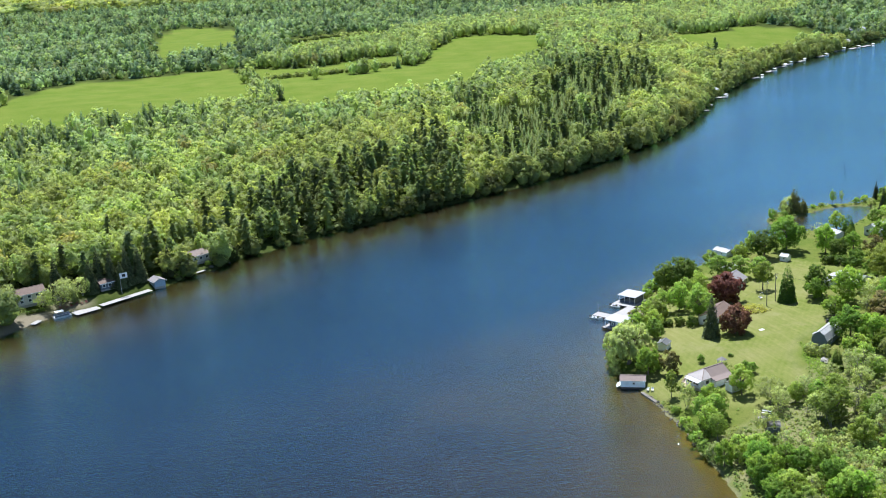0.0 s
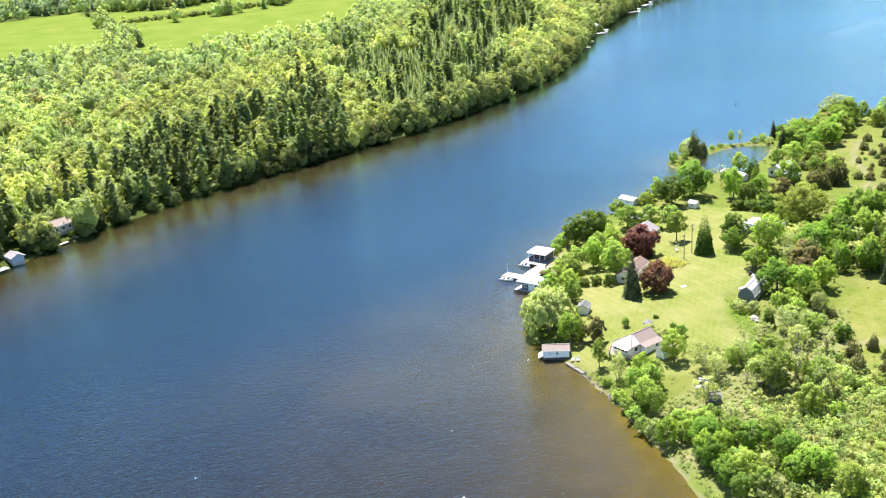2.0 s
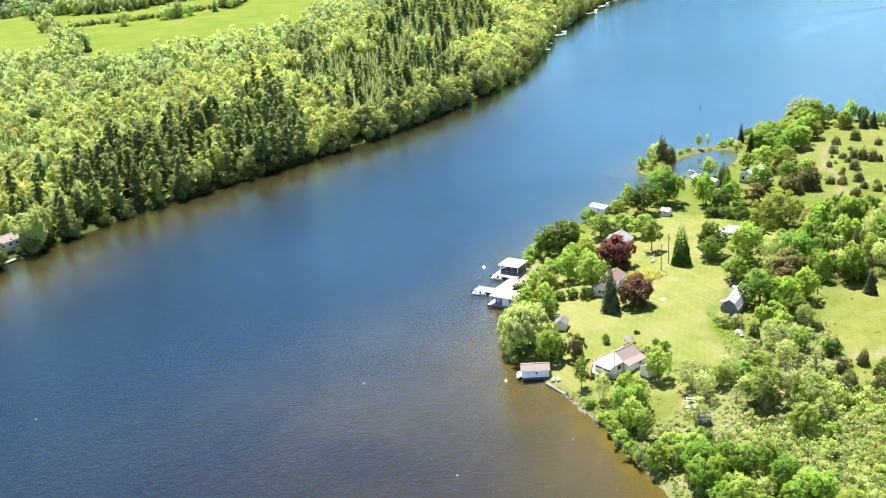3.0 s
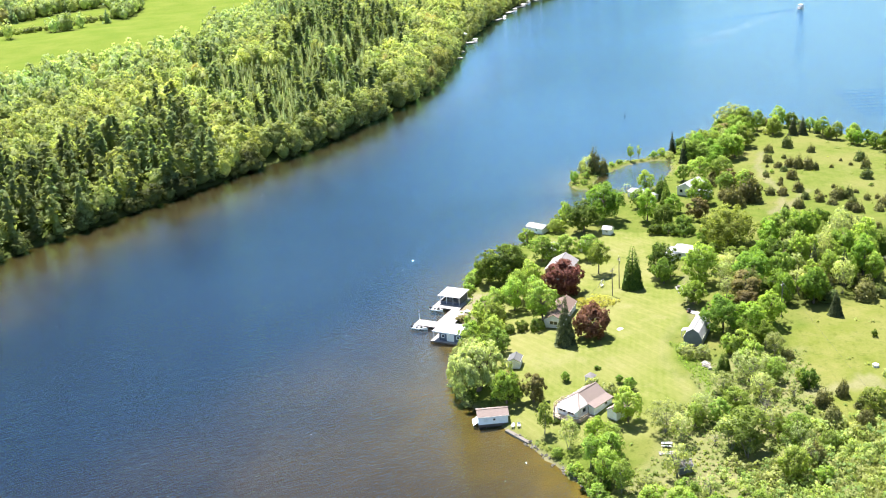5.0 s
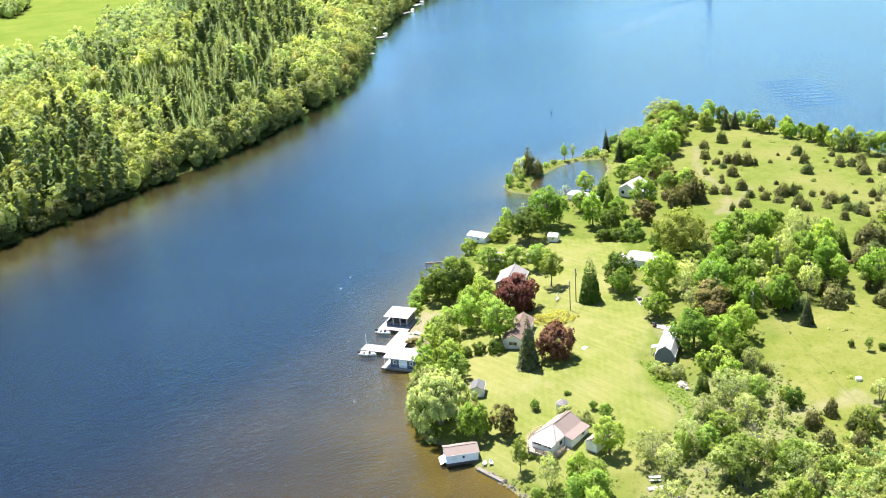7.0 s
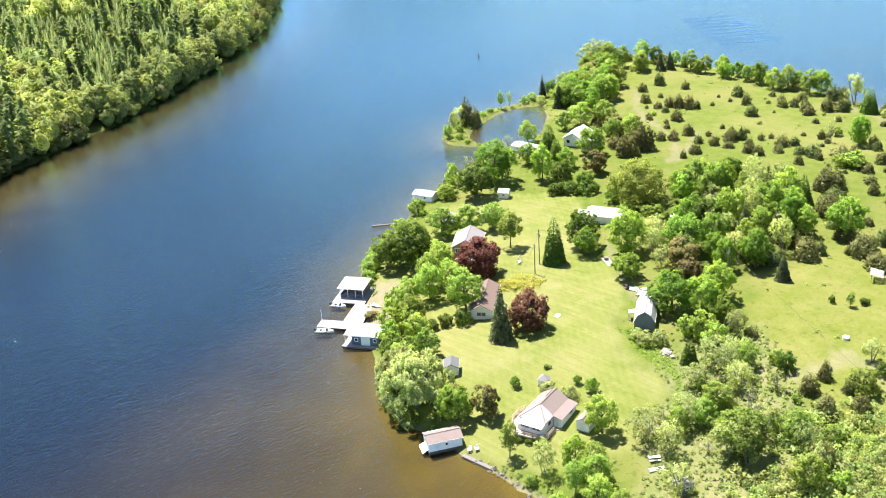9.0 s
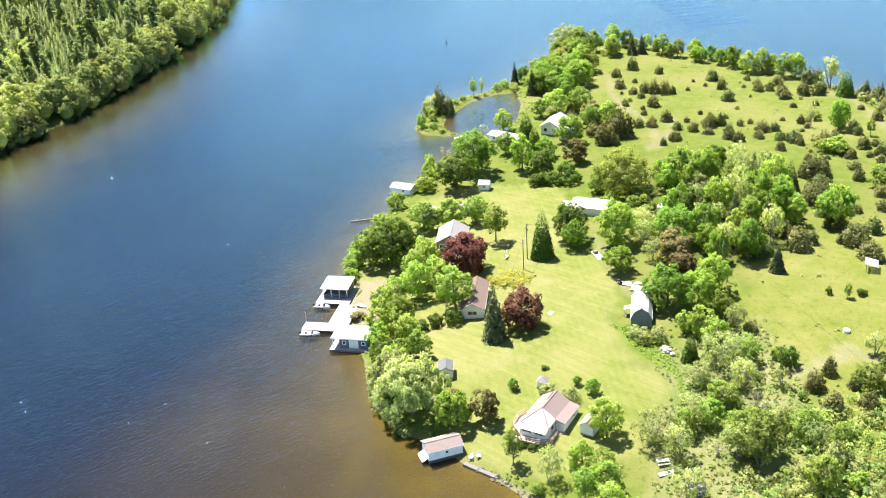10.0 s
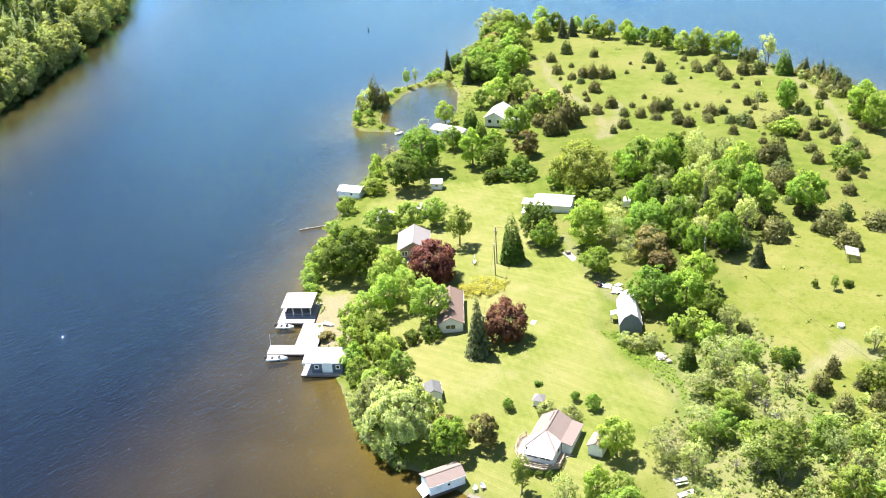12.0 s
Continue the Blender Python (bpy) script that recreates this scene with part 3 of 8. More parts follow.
def lobed_cards(rng, count, h, r, lobes=14, base=0.25, size=0.6, long=1.0, hang=0.0, spread=0.42, top=1.0, ruffle=0.7):
    """Leaf sprays on the outside of many boughs that fill an egg-shaped crown from base*h to h."""
    zc, rz = h * (1 + base) / 2, h * (1 - base) / 2
    d = unit(rng, lobes)
    d[:, 2] = d[:, 2] * 0.95 + 0.05
    reach = rng.uniform(0.4, 0.9, (lobes, 1))
    taper = 1.12 - 0.34 * np.clip(d[:, 2:3] * reach + 0.1, -0.3, 1)
    lc = d * reach * np.array([[r, r, rz * top]]) * np.concatenate([taper, taper, np.ones_like(taper)], 1) + np.array([[0, 0, zc]])
    lr = r * spread * rng.uniform(0.55, 1.35, lobes)
    pick = rng.choice(lobes, count, p=lr ** 2 / np.sum(lr ** 2))
    out = unit(rng, count) + 0.75 * d[pick] + np.array([[0, 0, 0.3]])
    out /= np.linalg.norm(out, axis=1, keepdims=True)
    c = lc[pick] + out * (lr[pick] * rng.uniform(0.45, 1.25, count))[:, None]
    c[:, 2] = np.maximum(c[:, 2], h * base * 0.5 + 0.1)
    n = out + ruffle * rng.normal(size=(count, 3)) + np.array([[0, 0, 0.3]])
    whole = (c - np.array([[0, 0, zc * 0.8]])) / np.array([[r, r, rz]])
    soft = 0.8 * out + 0.5 * whole + 0.15 * rng.normal(size=(count, 3)) + np.array([[0, 0, 0.12]])
    return cards(c, n, size * rng.uniform(0.55, 1.4, count), rng, long, hang, soft)


def tiered_cards(rng, count, h, r, base=0.06, size=0.7, droop=0.25, power=0.95, long=1.3, inner=0.45):
    """Needle sprays along drooping boughs that shorten towards the tip."""
    f = 1 - np.sqrt(rng.uniform(0.0, 1, count))
    tiers = max(6, int(h / 0.9))
    f = (np.floor(f * tiers) + 0.25 * rng.normal(size=count)) / tiers
    f = np.clip(f, 0, 0.985)
    a = rng.uniform(0, 2 * np.pi, count)
    boughs = np.floor(a / (2 * np.pi) * 9 + f * 37) * 0.698
    a = boughs + 0.28 * rng.normal(size=count)
    rr = r * (1 - f) ** power * rng.uniform(inner, 1.0, count) ** 0.6 + 0.08
    z = h * (base + (1 - base) * f) - droop * rr
    c = np.stack([rr * np.cos(a), rr * np.sin(a), np.maximum(z, 0.15)], 1)
    n = np.stack([np.cos(a) * 0.7, np.sin(a) * 0.7, np.full(count, 0.8)], 1) + 0.4 * rng.normal(size=(count, 3))
    soft = np.stack([np.cos(a) * 0.8, np.sin(a) * 0.8, np.full(count, 0.55)], 1) + 0.3 * rng.normal(size=(count, 3))
    return cards(c, n, size * (0.35 + 0.75 * (1 - f)) * rng.uniform(0.7, 1.3, count), rng, long, 0.0, soft)


def bough_cards(rng, h, r, tiers=8, boughs=7, along=6, size=0.92):
    """Flat plumes of needles on the spreading boughs of a big old pine, with open gaps between the tiers."""
    f = np.repeat(np.linspace(0.16, 0.97, tiers), boughs) + rng.normal(0, 0.025, tiers * boughs)
    a = rng.uniform(0, 2 * np.pi, len(f))
    length = r * np.clip(1.06 - f, 0.08, 1) ** 0.6 * rng.uniform(0.6, 1.1, len(f))
    f, a, length = (np.repeat(q, along) for q in (f, a, length))
    u = np.tile(np.linspace(0.28, 1.0, along), tiers * boughs)
    swing = a + rng.normal(0, 0.16, len(a))
    c = np.stack([length * u * np.cos(swing), length * u * np.sin(swing), h * f + 0.12 * length * u + rng.normal(0, 0.16, len(a))], 1)
    flat = np.stack([0.75 * np.cos(a), 0.75 * np.sin(a), np.ones(len(a))], 1)
    n = flat + 0.28 * rng.normal(size=flat.shape)
    soft = flat + 0.2 * rng.normal(size=flat.shape)
    return cards(c, n, size * rng.uniform(0.7, 1.25, len(a)), rng, 1.5, 0.0, soft)


def core(h, r, base, sides=7, rings=4, cone=False):
    """The shaded inside of a far crown."""
    v, q = [], []
    for i in range(rings + 1):
        f = i / rings
        rad = r * (1 - f) if cone else r * math.sin(math.pi * (0.08 + 0.90 * f)) ** 0.7
        for j in range(sides):
            a = 2 * math.pi * (j + 0.5 * (i % 2)) / sides
            v.append((rad * math.cos(a), rad * math.sin(a), h * (base + (1 - base) * f)))
    for i in range(rings):
        for j in range(sides):
            k = (j + 1) % sides
            q.append((i * sides + j, i * sides + k, (i + 1) * sides + k))
            q.append((i * sides + j, (i + 1) * sides + k, (i + 1) * sides + j))
    v = np.array(v)
    out = (v - np.array([[0, 0, h * (1 + base) * 0.4]])) / np.array([[r, r, h / 2]])
    return v, np.array(q), out / np.maximum(np.linalg.norm(out, axis=1, keepdims=True), 1e-6)


def joined(*chunks):
    """Several pieces of geometry as one; ways to catch the light go along where all of them have them."""
    vs, qs, off = [], [], 0
    for c in chunks:
        vs.append(c[0])
        qs.append(c[1] + off)
        off += len(c[0])
    made = np.concatenate(vs), np.concatenate(qs)
    return (*made, np.concatenate([c[2] for c in chunks])) if all(len(c) > 2 for c in chunks) else made


def resized(tree, x, z):
    """A tree made wider by x and taller by z."""
    return tree[0] * np.array([[x, x, z]]), *tree[1:]


def light_ways(me, n):
    layer = me.attributes.new("custom_normal", "FLOAT_VECTOR", "POINT")
    layer.data.foreach_set("vector", np.ascontiguousarray(n, np.float32).ravel())


def quick_mesh(name, v, q, mat, smooth=False):
    me = bpy.data.meshes.new(name)
    me.vertices.add(len(v))
    me.vertices.foreach_set("co", np.asarray(v, np.float32).ravel())
    me.loops.add(q.size)
    me.loops.foreach_set("vertex_index", q.astype(np.int32).ravel())
    me.polygons.add(len(q))
    me.polygons.foreach_set("loop_start", np.arange(0, q.size, q.shape[1], dtype=np.int32))
    if smooth:
        me.polygons.foreach_set("use_smooth", np.ones(len(q), bool))
    me.materials.append(mat)
    me.update(calc_edges=True)
    return me


def forest(name, label, places, kinds, templates, tints, mat, seed):
    """One mesh of far trees: each a turned, scaled template with a tint of its own."""
    rng = np.random.default_rng(seed)
    vs, qs, cs, ns, off = [], [], [], [], 0
    for k, (tv, tq, tn) in enumerate(templates):
        sel = np.where(kinds == k)[0]
        if not len(sel):
            continue
        a, s, w = rng.uniform(0, 2 * np.pi, len(sel)), rng.uniform(0.75, 1.25, len(sel)), rng.uniform(0.85, 1.2, len(sel))
        ca, sa = np.cos(a)[:, None], np.sin(a)[:, None]
        x = (tv[None, :, 0] * ca - tv[None, :, 1] * sa) * (s * w)[:, None] + places[sel, 0][:, None]
        y = (tv[None, :, 0] * sa + tv[None, :, 1] * ca) * (s * w)[:, None] + places[sel, 1][:, None]
        z = tv[None, :, 2] * s[:, None] + places[sel, 2][:, None]
        vs.append(np.stack([x, y, z], -1).reshape(-1, 3))
        qs.append((tq[None] + (np.arange(len(sel)) * len(tv))[:, None, None]).reshape(-1, tq.shape[1]) + off)
        cs.append(np.repeat(tints[sel], len(tv), axis=0))
        ns.append(np.stack([tn[None, :, 0] * ca - tn[None, :, 1] * sa, tn[None, :, 0] * sa + tn[None, :, 1] * ca, tn[None, :, 2] + 0 * ca], -1).reshape(-1, 3))
        off += len(sel) * len(tv)
    me = quick_mesh(name, np.concatenate(vs), np.concatenate(qs), mat)
    light_ways(me, np.concatenate(ns))
    colour_layer(me, "tint", np.concatenate(cs))
    return tagged(new(name, me), label, "woods", kind="stuff")


def jittered(lo_x, hi_x, lo_y, hi_y, step, rng):
    x, y = np.meshgrid(np.arange(lo_x, hi_x, step), np.arange(lo_y, hi_y, step))
    x, y = x.ravel() + rng.uniform(-0.45, 0.45, x.size) * step, y.ravel() + rng.uniform(-0.45, 0.45, y.size) * step
    return x, y


# hedges between the far fields
HEDGES = [[(98, 890), (155, 886), (187, 905), (234, 919)], [(84, 850), (90, 900), (84, 970)], [(120, 690), (150, 700)],
          [(20, 722), (60, 728)], [(150, 1190), (252, 1256)]]
PINES = [(66, 513), (90, 536), (107, 541), (122, 541), (141, 576), (160, 558), (150, 507), (140, 474), (105, 457), (63, 452), (38, 437), (12, 428), (-20, 404), (-75, 398), (-80, 414), (-30, 424), (11, 450), (36, 484)]
SPIRES = [(194, 681), (228, 640), (273, 706), (309, 847), (392, 800), (357, 690), (285, 617), (250, 541), (215, 521), (196, 515), (166, 509), (169, 562)]
FAR_YARDS = [(402, 712), (521, 845), (549, 860), (600, 884), (640, 934), (652, 906), (692, 962), (712, 968)]
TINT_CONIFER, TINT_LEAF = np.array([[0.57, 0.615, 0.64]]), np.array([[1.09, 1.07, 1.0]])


def far_woods():
    rng = np.random.default_rng(5)
    leafy = [joined(lobed_cards(rng, 370, 12.5, 4.6, 40, 0.03, 0.86, spread=0.26, ruffle=0.42), core(9.0, 3.6, 0.04, 7, 4)) for _ in range(5)]
    pine = [joined(bough_cards(rng, 15.0, 4.3), core(13, 1.7, 0.05, 6, 3, True)) for _ in range(2)]
    spire = [joined(tiered_cards(rng, 100, 9.0, 1.85, 0.0, 0.8, 0.2, 0.72, 1.1, 0.6), core(8.0, 1.2, 0.02, 6, 1, True)) for _ in range(3)]
    needle = pine + spire
    leafy_b = [joined(lobed_cards(rng, 96, 12.5, 4.8, 24, 0.05, 1.4, spread=0.28, ruffle=0.36), core(9.4, 3.4, 0.03, 6, 3)) for _ in range(3)]
    needle_b = [joined(tiered_cards(rng, 44, 14, 3.0, 0.05, 2.0, 0.12, 0.8), core(12, 1.8, 0.05, 5, 2, True)) for _ in range(2)]
    leafy_c = [joined(lobed_cards(rng, 54, 11.5, 6.0, 14, 0.05, 1.9, spread=0.34, ruffle=0.36), core(8.4, 4.3, 0.0, 6, 2)) for _ in range(4)]

    def lay(name, label, x, y, templates, share, seed, haze_tint=(1, 1, 1), clear=1.0):
        z, _, far = land(x, y)
        field = np.full(x.shape, -1e9)
        for poly in FIELDS:
            field = np.maximum(field, from_edge(x, y, poly) + 8 * wobble(x, y, 30))
        yard = np.hypot(x + 48, y - 402) < 13
        yard |= (np.hypot(x - 14, y - 434) < 7) | (np.hypot(x + 4, y - 416) < 6) | (np.hypot(x + 25, y - 405) < 9) | (np.hypot(x + 15, y - 406.5) < 8)
        for cx, cy in FAR_YARDS:
            yard |= (np.hypot(x - cx, y - cy) < 8.5) | (np.hypot(x - cx - 8, y - cy + 9) < 8)
        keep = (far > 0.6) & (field < clear) & ~yard
        x, y, z, far = x[keep], y[keep], z[keep], far[keep]
        r2 = np.random.default_rng(seed)
        pines = ease(from_edge(x, y, PINES) + 9 * wobble(x, y, 22), -8, 8)
        keep = r2.uniform(size=len(x)) > 0.14 * pines
        x, y, z, far, pines = x[keep], y[keep], z[keep], far[keep], pines[keep]
        spires = ease(from_edge(x, y, SPIRES) + 12 * wobble(x, y, 26), -8, 8)
        patch = np.maximum(0.86 * pines * ease(far + 5 * wobble(x, y, 14), 0, 5), 0.975 * spires * ease(far + 6 * wobble(x, y, 18), 4, 12))
        patch = np.maximum(patch, 0.8 * ease(34 - np.abs(from_edge(x, y, FIELD_WEST) + 36), -10, 10) * (1 - ease(x, 10, 50)))
        patch = np.maximum(patch, share + 0.3 * ease(wobble(x, y, 55), 0.2, 0.8))
        conifer = r2.uniform(size=len(x)) < np.clip(patch, 0.02, 0.975)
        nl, nc = templates[0], templates[1]
        kinds = np.where(conifer & (nc > 0), nl + r2.integers(0, max(nc, 1), len(x)), r2.integers(0, nl, len(x)))
        if nc == 5:
            kinds = np.where(conifer, np.where(r2.uniform(size=len(x)) < 0.08 + 0.86 * pines, nl + r2.integers(0, 2, len(x)), nl + 2 + r2.integers(0, 3, len(x))), kinds)
        shade = r2.uniform(0.7, 1.25, (len(x), 1)) * (1 + 0.16 * wobble(x, y, 45)[:, None])
        warm = r2.uniform(-0.08, 0.10, (len(x), 1)) + 0.06 * wobble(x, y, 38)[:, None]
        budding = r2.uniform(size=(len(x), 1)) < 0.025
        leaf = TINT_LEAF * shade * (1 + warm * np.array([[1, 0.25, -0.6]])) * np.where(budding, np.array([[1.08, 0.9, 0.95]]), 1.0)
        dark = TINT_CONIFER * (1 + pines[:, None] * np.array([[0.06, 0.02, 0.04]])) * r2.uniform(0.72, 1.4, (len(x), 1)) * (1 + r2.uniform(-0.1, 0.12, (len(x), 1)) * np.array([[1, 0.2, -0.6]]))
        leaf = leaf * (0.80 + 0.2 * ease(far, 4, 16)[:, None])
        # farther woods get aerial haze multiplied straight into their tree colours
        tints = np.where(conifer[:, None], dark, leaf) * np.array(haze_tint)
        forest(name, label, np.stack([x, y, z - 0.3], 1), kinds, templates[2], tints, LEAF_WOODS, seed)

    x, y = jittered(-150, 640, 370, 900, 6.0, rng)
    far = from_edge(x, y, FAR_BANK)
    k = (far < 120) & (x > -0.11 * y - 42) & (from_edge(x, y, SPIRES) < 0)
    xs, ys = jittered(150, 400, 500, 860, 3.5, rng)
    ks = (from_edge(xs, ys, SPIRES) >= 0) & (from_edge(xs, ys, FAR_BANK) < 120)
    x, y, k = np.concatenate([x, xs]), np.concatenate([y, ys]), np.concatenate([k, ks])
    lay("bank_woods", "dense spring woods of leafy trees and dark conifers along the lake bank", x[k], y[k], (5, 5, leafy + needle), 0.10, 11)
    # leafy fringe along the water and hedges between the fields
    hx, hy = [], []
    for line in HEDGES:
        for (x0, y0), (x1, y1) in zip(line, line[1:]):
            n = int(math.hypot(x1 - x0, y1 - y0) / 1.8)
            f = (np.arange(n) + rng.uniform(0, 1, n)) / n
            hx += list(x0 + (x1 - x0) * f + rng.normal(0, 1.2, n))
            hy += list(y0 + (y1 - y0) * f + rng.normal(0, 2.0, n))
    hx, hy = np.array(hx), np.array(hy)
    tint = TINT_LEAF * rng.uniform(0.5, 0.95, (len(hx), 1))
    low = [resized(tree, 0.5, 0.36) for tree in leafy_b]
    forest("field_hedges", "leafy hedgerow between far fields", np.stack([hx, hy, land(hx, hy)[0] - 0.3], 1), rng.integers(0, 3, len(hx)), low, tint, LEAF_WOODS, 17)
    fx, fy = [], []
    for (x0, y0), (x1, y1) in zip(FAR_BANK[3:-6], FAR_BANK[4:-5]):
        n = int(math.hypot(x1 - x0, y1 - y0) / 4.2)
        f = rng.uniform(0, 1, n)
        fx += list(x0 + (x1 - x0) * f + rng.normal(-0.4, 1.1, n))
        fy += list(y0 + (y1 - y0) * f + rng.normal(0.5, 1.1, n))
    fx, fy = np.array(fx), np.array(fy)
    z, _, d = land(fx, fy)
    k = (d > -1.2) & (np.hypot(fx + 50, fy - 398) > 11) & (np.hypot(fx - 13, fy - 431) > 5) & (np.hypot(fx + 24, fy - 400) > 7) & (np.hypot(fx + 3, fy - 413) > 5) & (near_line(fx, fy, [(-40, 396), (-24, 399), (-5, 410.5)]) > 4.5) & (from_edge(fx, fy, BEACH) < -2)
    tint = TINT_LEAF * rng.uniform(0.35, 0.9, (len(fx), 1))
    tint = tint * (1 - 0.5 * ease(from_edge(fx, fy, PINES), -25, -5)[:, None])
    low = [resized(tree, 0.45 + 0.12 * i, 0.28 + 0.11 * i) for i, tree in enumerate(leafy)]
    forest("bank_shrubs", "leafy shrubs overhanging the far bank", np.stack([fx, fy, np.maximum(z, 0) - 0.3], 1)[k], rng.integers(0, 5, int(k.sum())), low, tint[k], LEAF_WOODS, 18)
    x, y = jittered(-260, 760, 430, 1250, 7.6, rng)
    far = from_edge(x, y, FAR_BANK)
    k = (far >= 120) & (far < 420) & (x > -0.11 * y - 36)
    # slight blue distance haze, put into the tree tint
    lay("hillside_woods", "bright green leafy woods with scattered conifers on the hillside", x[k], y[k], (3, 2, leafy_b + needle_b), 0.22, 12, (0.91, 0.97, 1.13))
    x, y = jittered(-520, 1250, 700, 1450, 12.5, rng)
    xs, ys = jittered(-520, 1250, 1450, 2300, 17, rng)
    x, y = np.concatenate([x, xs]), np.concatenate([y, ys])
    far = from_edge(x, y, FAR_BANK)
    k = (far >= 420) & (x > -0.11 * y - 30) & (y < 2370 - 2.195 * (x - 617))
    k |= (far > 2) & (far < 420) & (x > 640) & (y < 2370 - 2.195 * (x - 617))
    # last colour: stronger blue haze of distance, painted into these trees
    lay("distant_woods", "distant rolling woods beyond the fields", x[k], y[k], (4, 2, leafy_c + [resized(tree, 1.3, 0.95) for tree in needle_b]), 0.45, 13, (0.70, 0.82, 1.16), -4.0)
    x, y = jittered(-900, 700, 2300, 4800, 40, rng)
    k = (x > -0.11 * y - 40) & (y < 2400 - 2.195 * (x - 617))
    big = [resized(tree, 3.6, 2.0) for tree in leafy_c]
    lay("horizon_woods", "hazy woods towards the horizon", x[k], y[k], (4, 0, big), 0.0, 14)


far_woods()


# ---- single trees and shrubs of the near land ----
def tube(points, radii, sides=7):
    v, q = [], []
    for i, (p, r) in enumerate(zip(points, radii)):
        a = np.array(points[min(i + 1, len(points) - 1)]) - np.array(points[max(i - 1, 0)])
        a = a / np.linalg.norm(a)
        u = np.cross(a, (0.31, 0.95, 0.05))
        u /= np.linalg.norm(u)
        w = np.cross(a, u)
        for j in range(sides):
            t = 2 * math.pi * j / sides
            v.append(np.array(p) + r * (math.cos(t) * u + math.sin(t) * w))
        if i:
            for j in range(sides):
                k = (j + 1) % sides
                q.append(((i - 1) * sides + j, (i - 1) * sides + k, i * sides + k, i * sides + j))
    return np.array(v), np.array(q)


def trunk_and_limbs(rng, h, r, base, girth, limbs=7, stems=1):
    out = []
    for s in range(stems):
        off = rng.normal(0, 0.25 * (stems > 1), 2)
        lean = rng.normal(0, 0.05 + 0.12 * (stems > 1), 2)
        line = [(off[0] + lean[0] * h * f + 0.15 * math.sin(3 * f + s), off[1] + lean[1] * h * f, h * 0.82 * f - 0.25 * (f == 0)) for f in np.linspace(0, 1, 6)]
        out.append(tube(line, [girth * (1.25 - 1.05 * f) if i else girth * 1.6 for i, f in enumerate(np.linspace(0, 1, 6))]))
    for i in range(limbs):
        f = rng.uniform(max(base, 0.22), 0.7)
        a = i * 2.4 + rng.uniform(-0.4, 0.4)
        z0, reach = h * 0.82 * f, r * rng.uniform(0.55, 0.85)
        line = [(reach * u * math.cos(a), reach * u * math.sin(a), z0 + h * 0.2 * u ** 0.8) for u in (0, 0.35, 0.7, 1)]
        out.append(tube(line, [girth * 0.5, girth * 0.35, girth * 0.2, girth * 0.08], 5))
    return joined(*out)


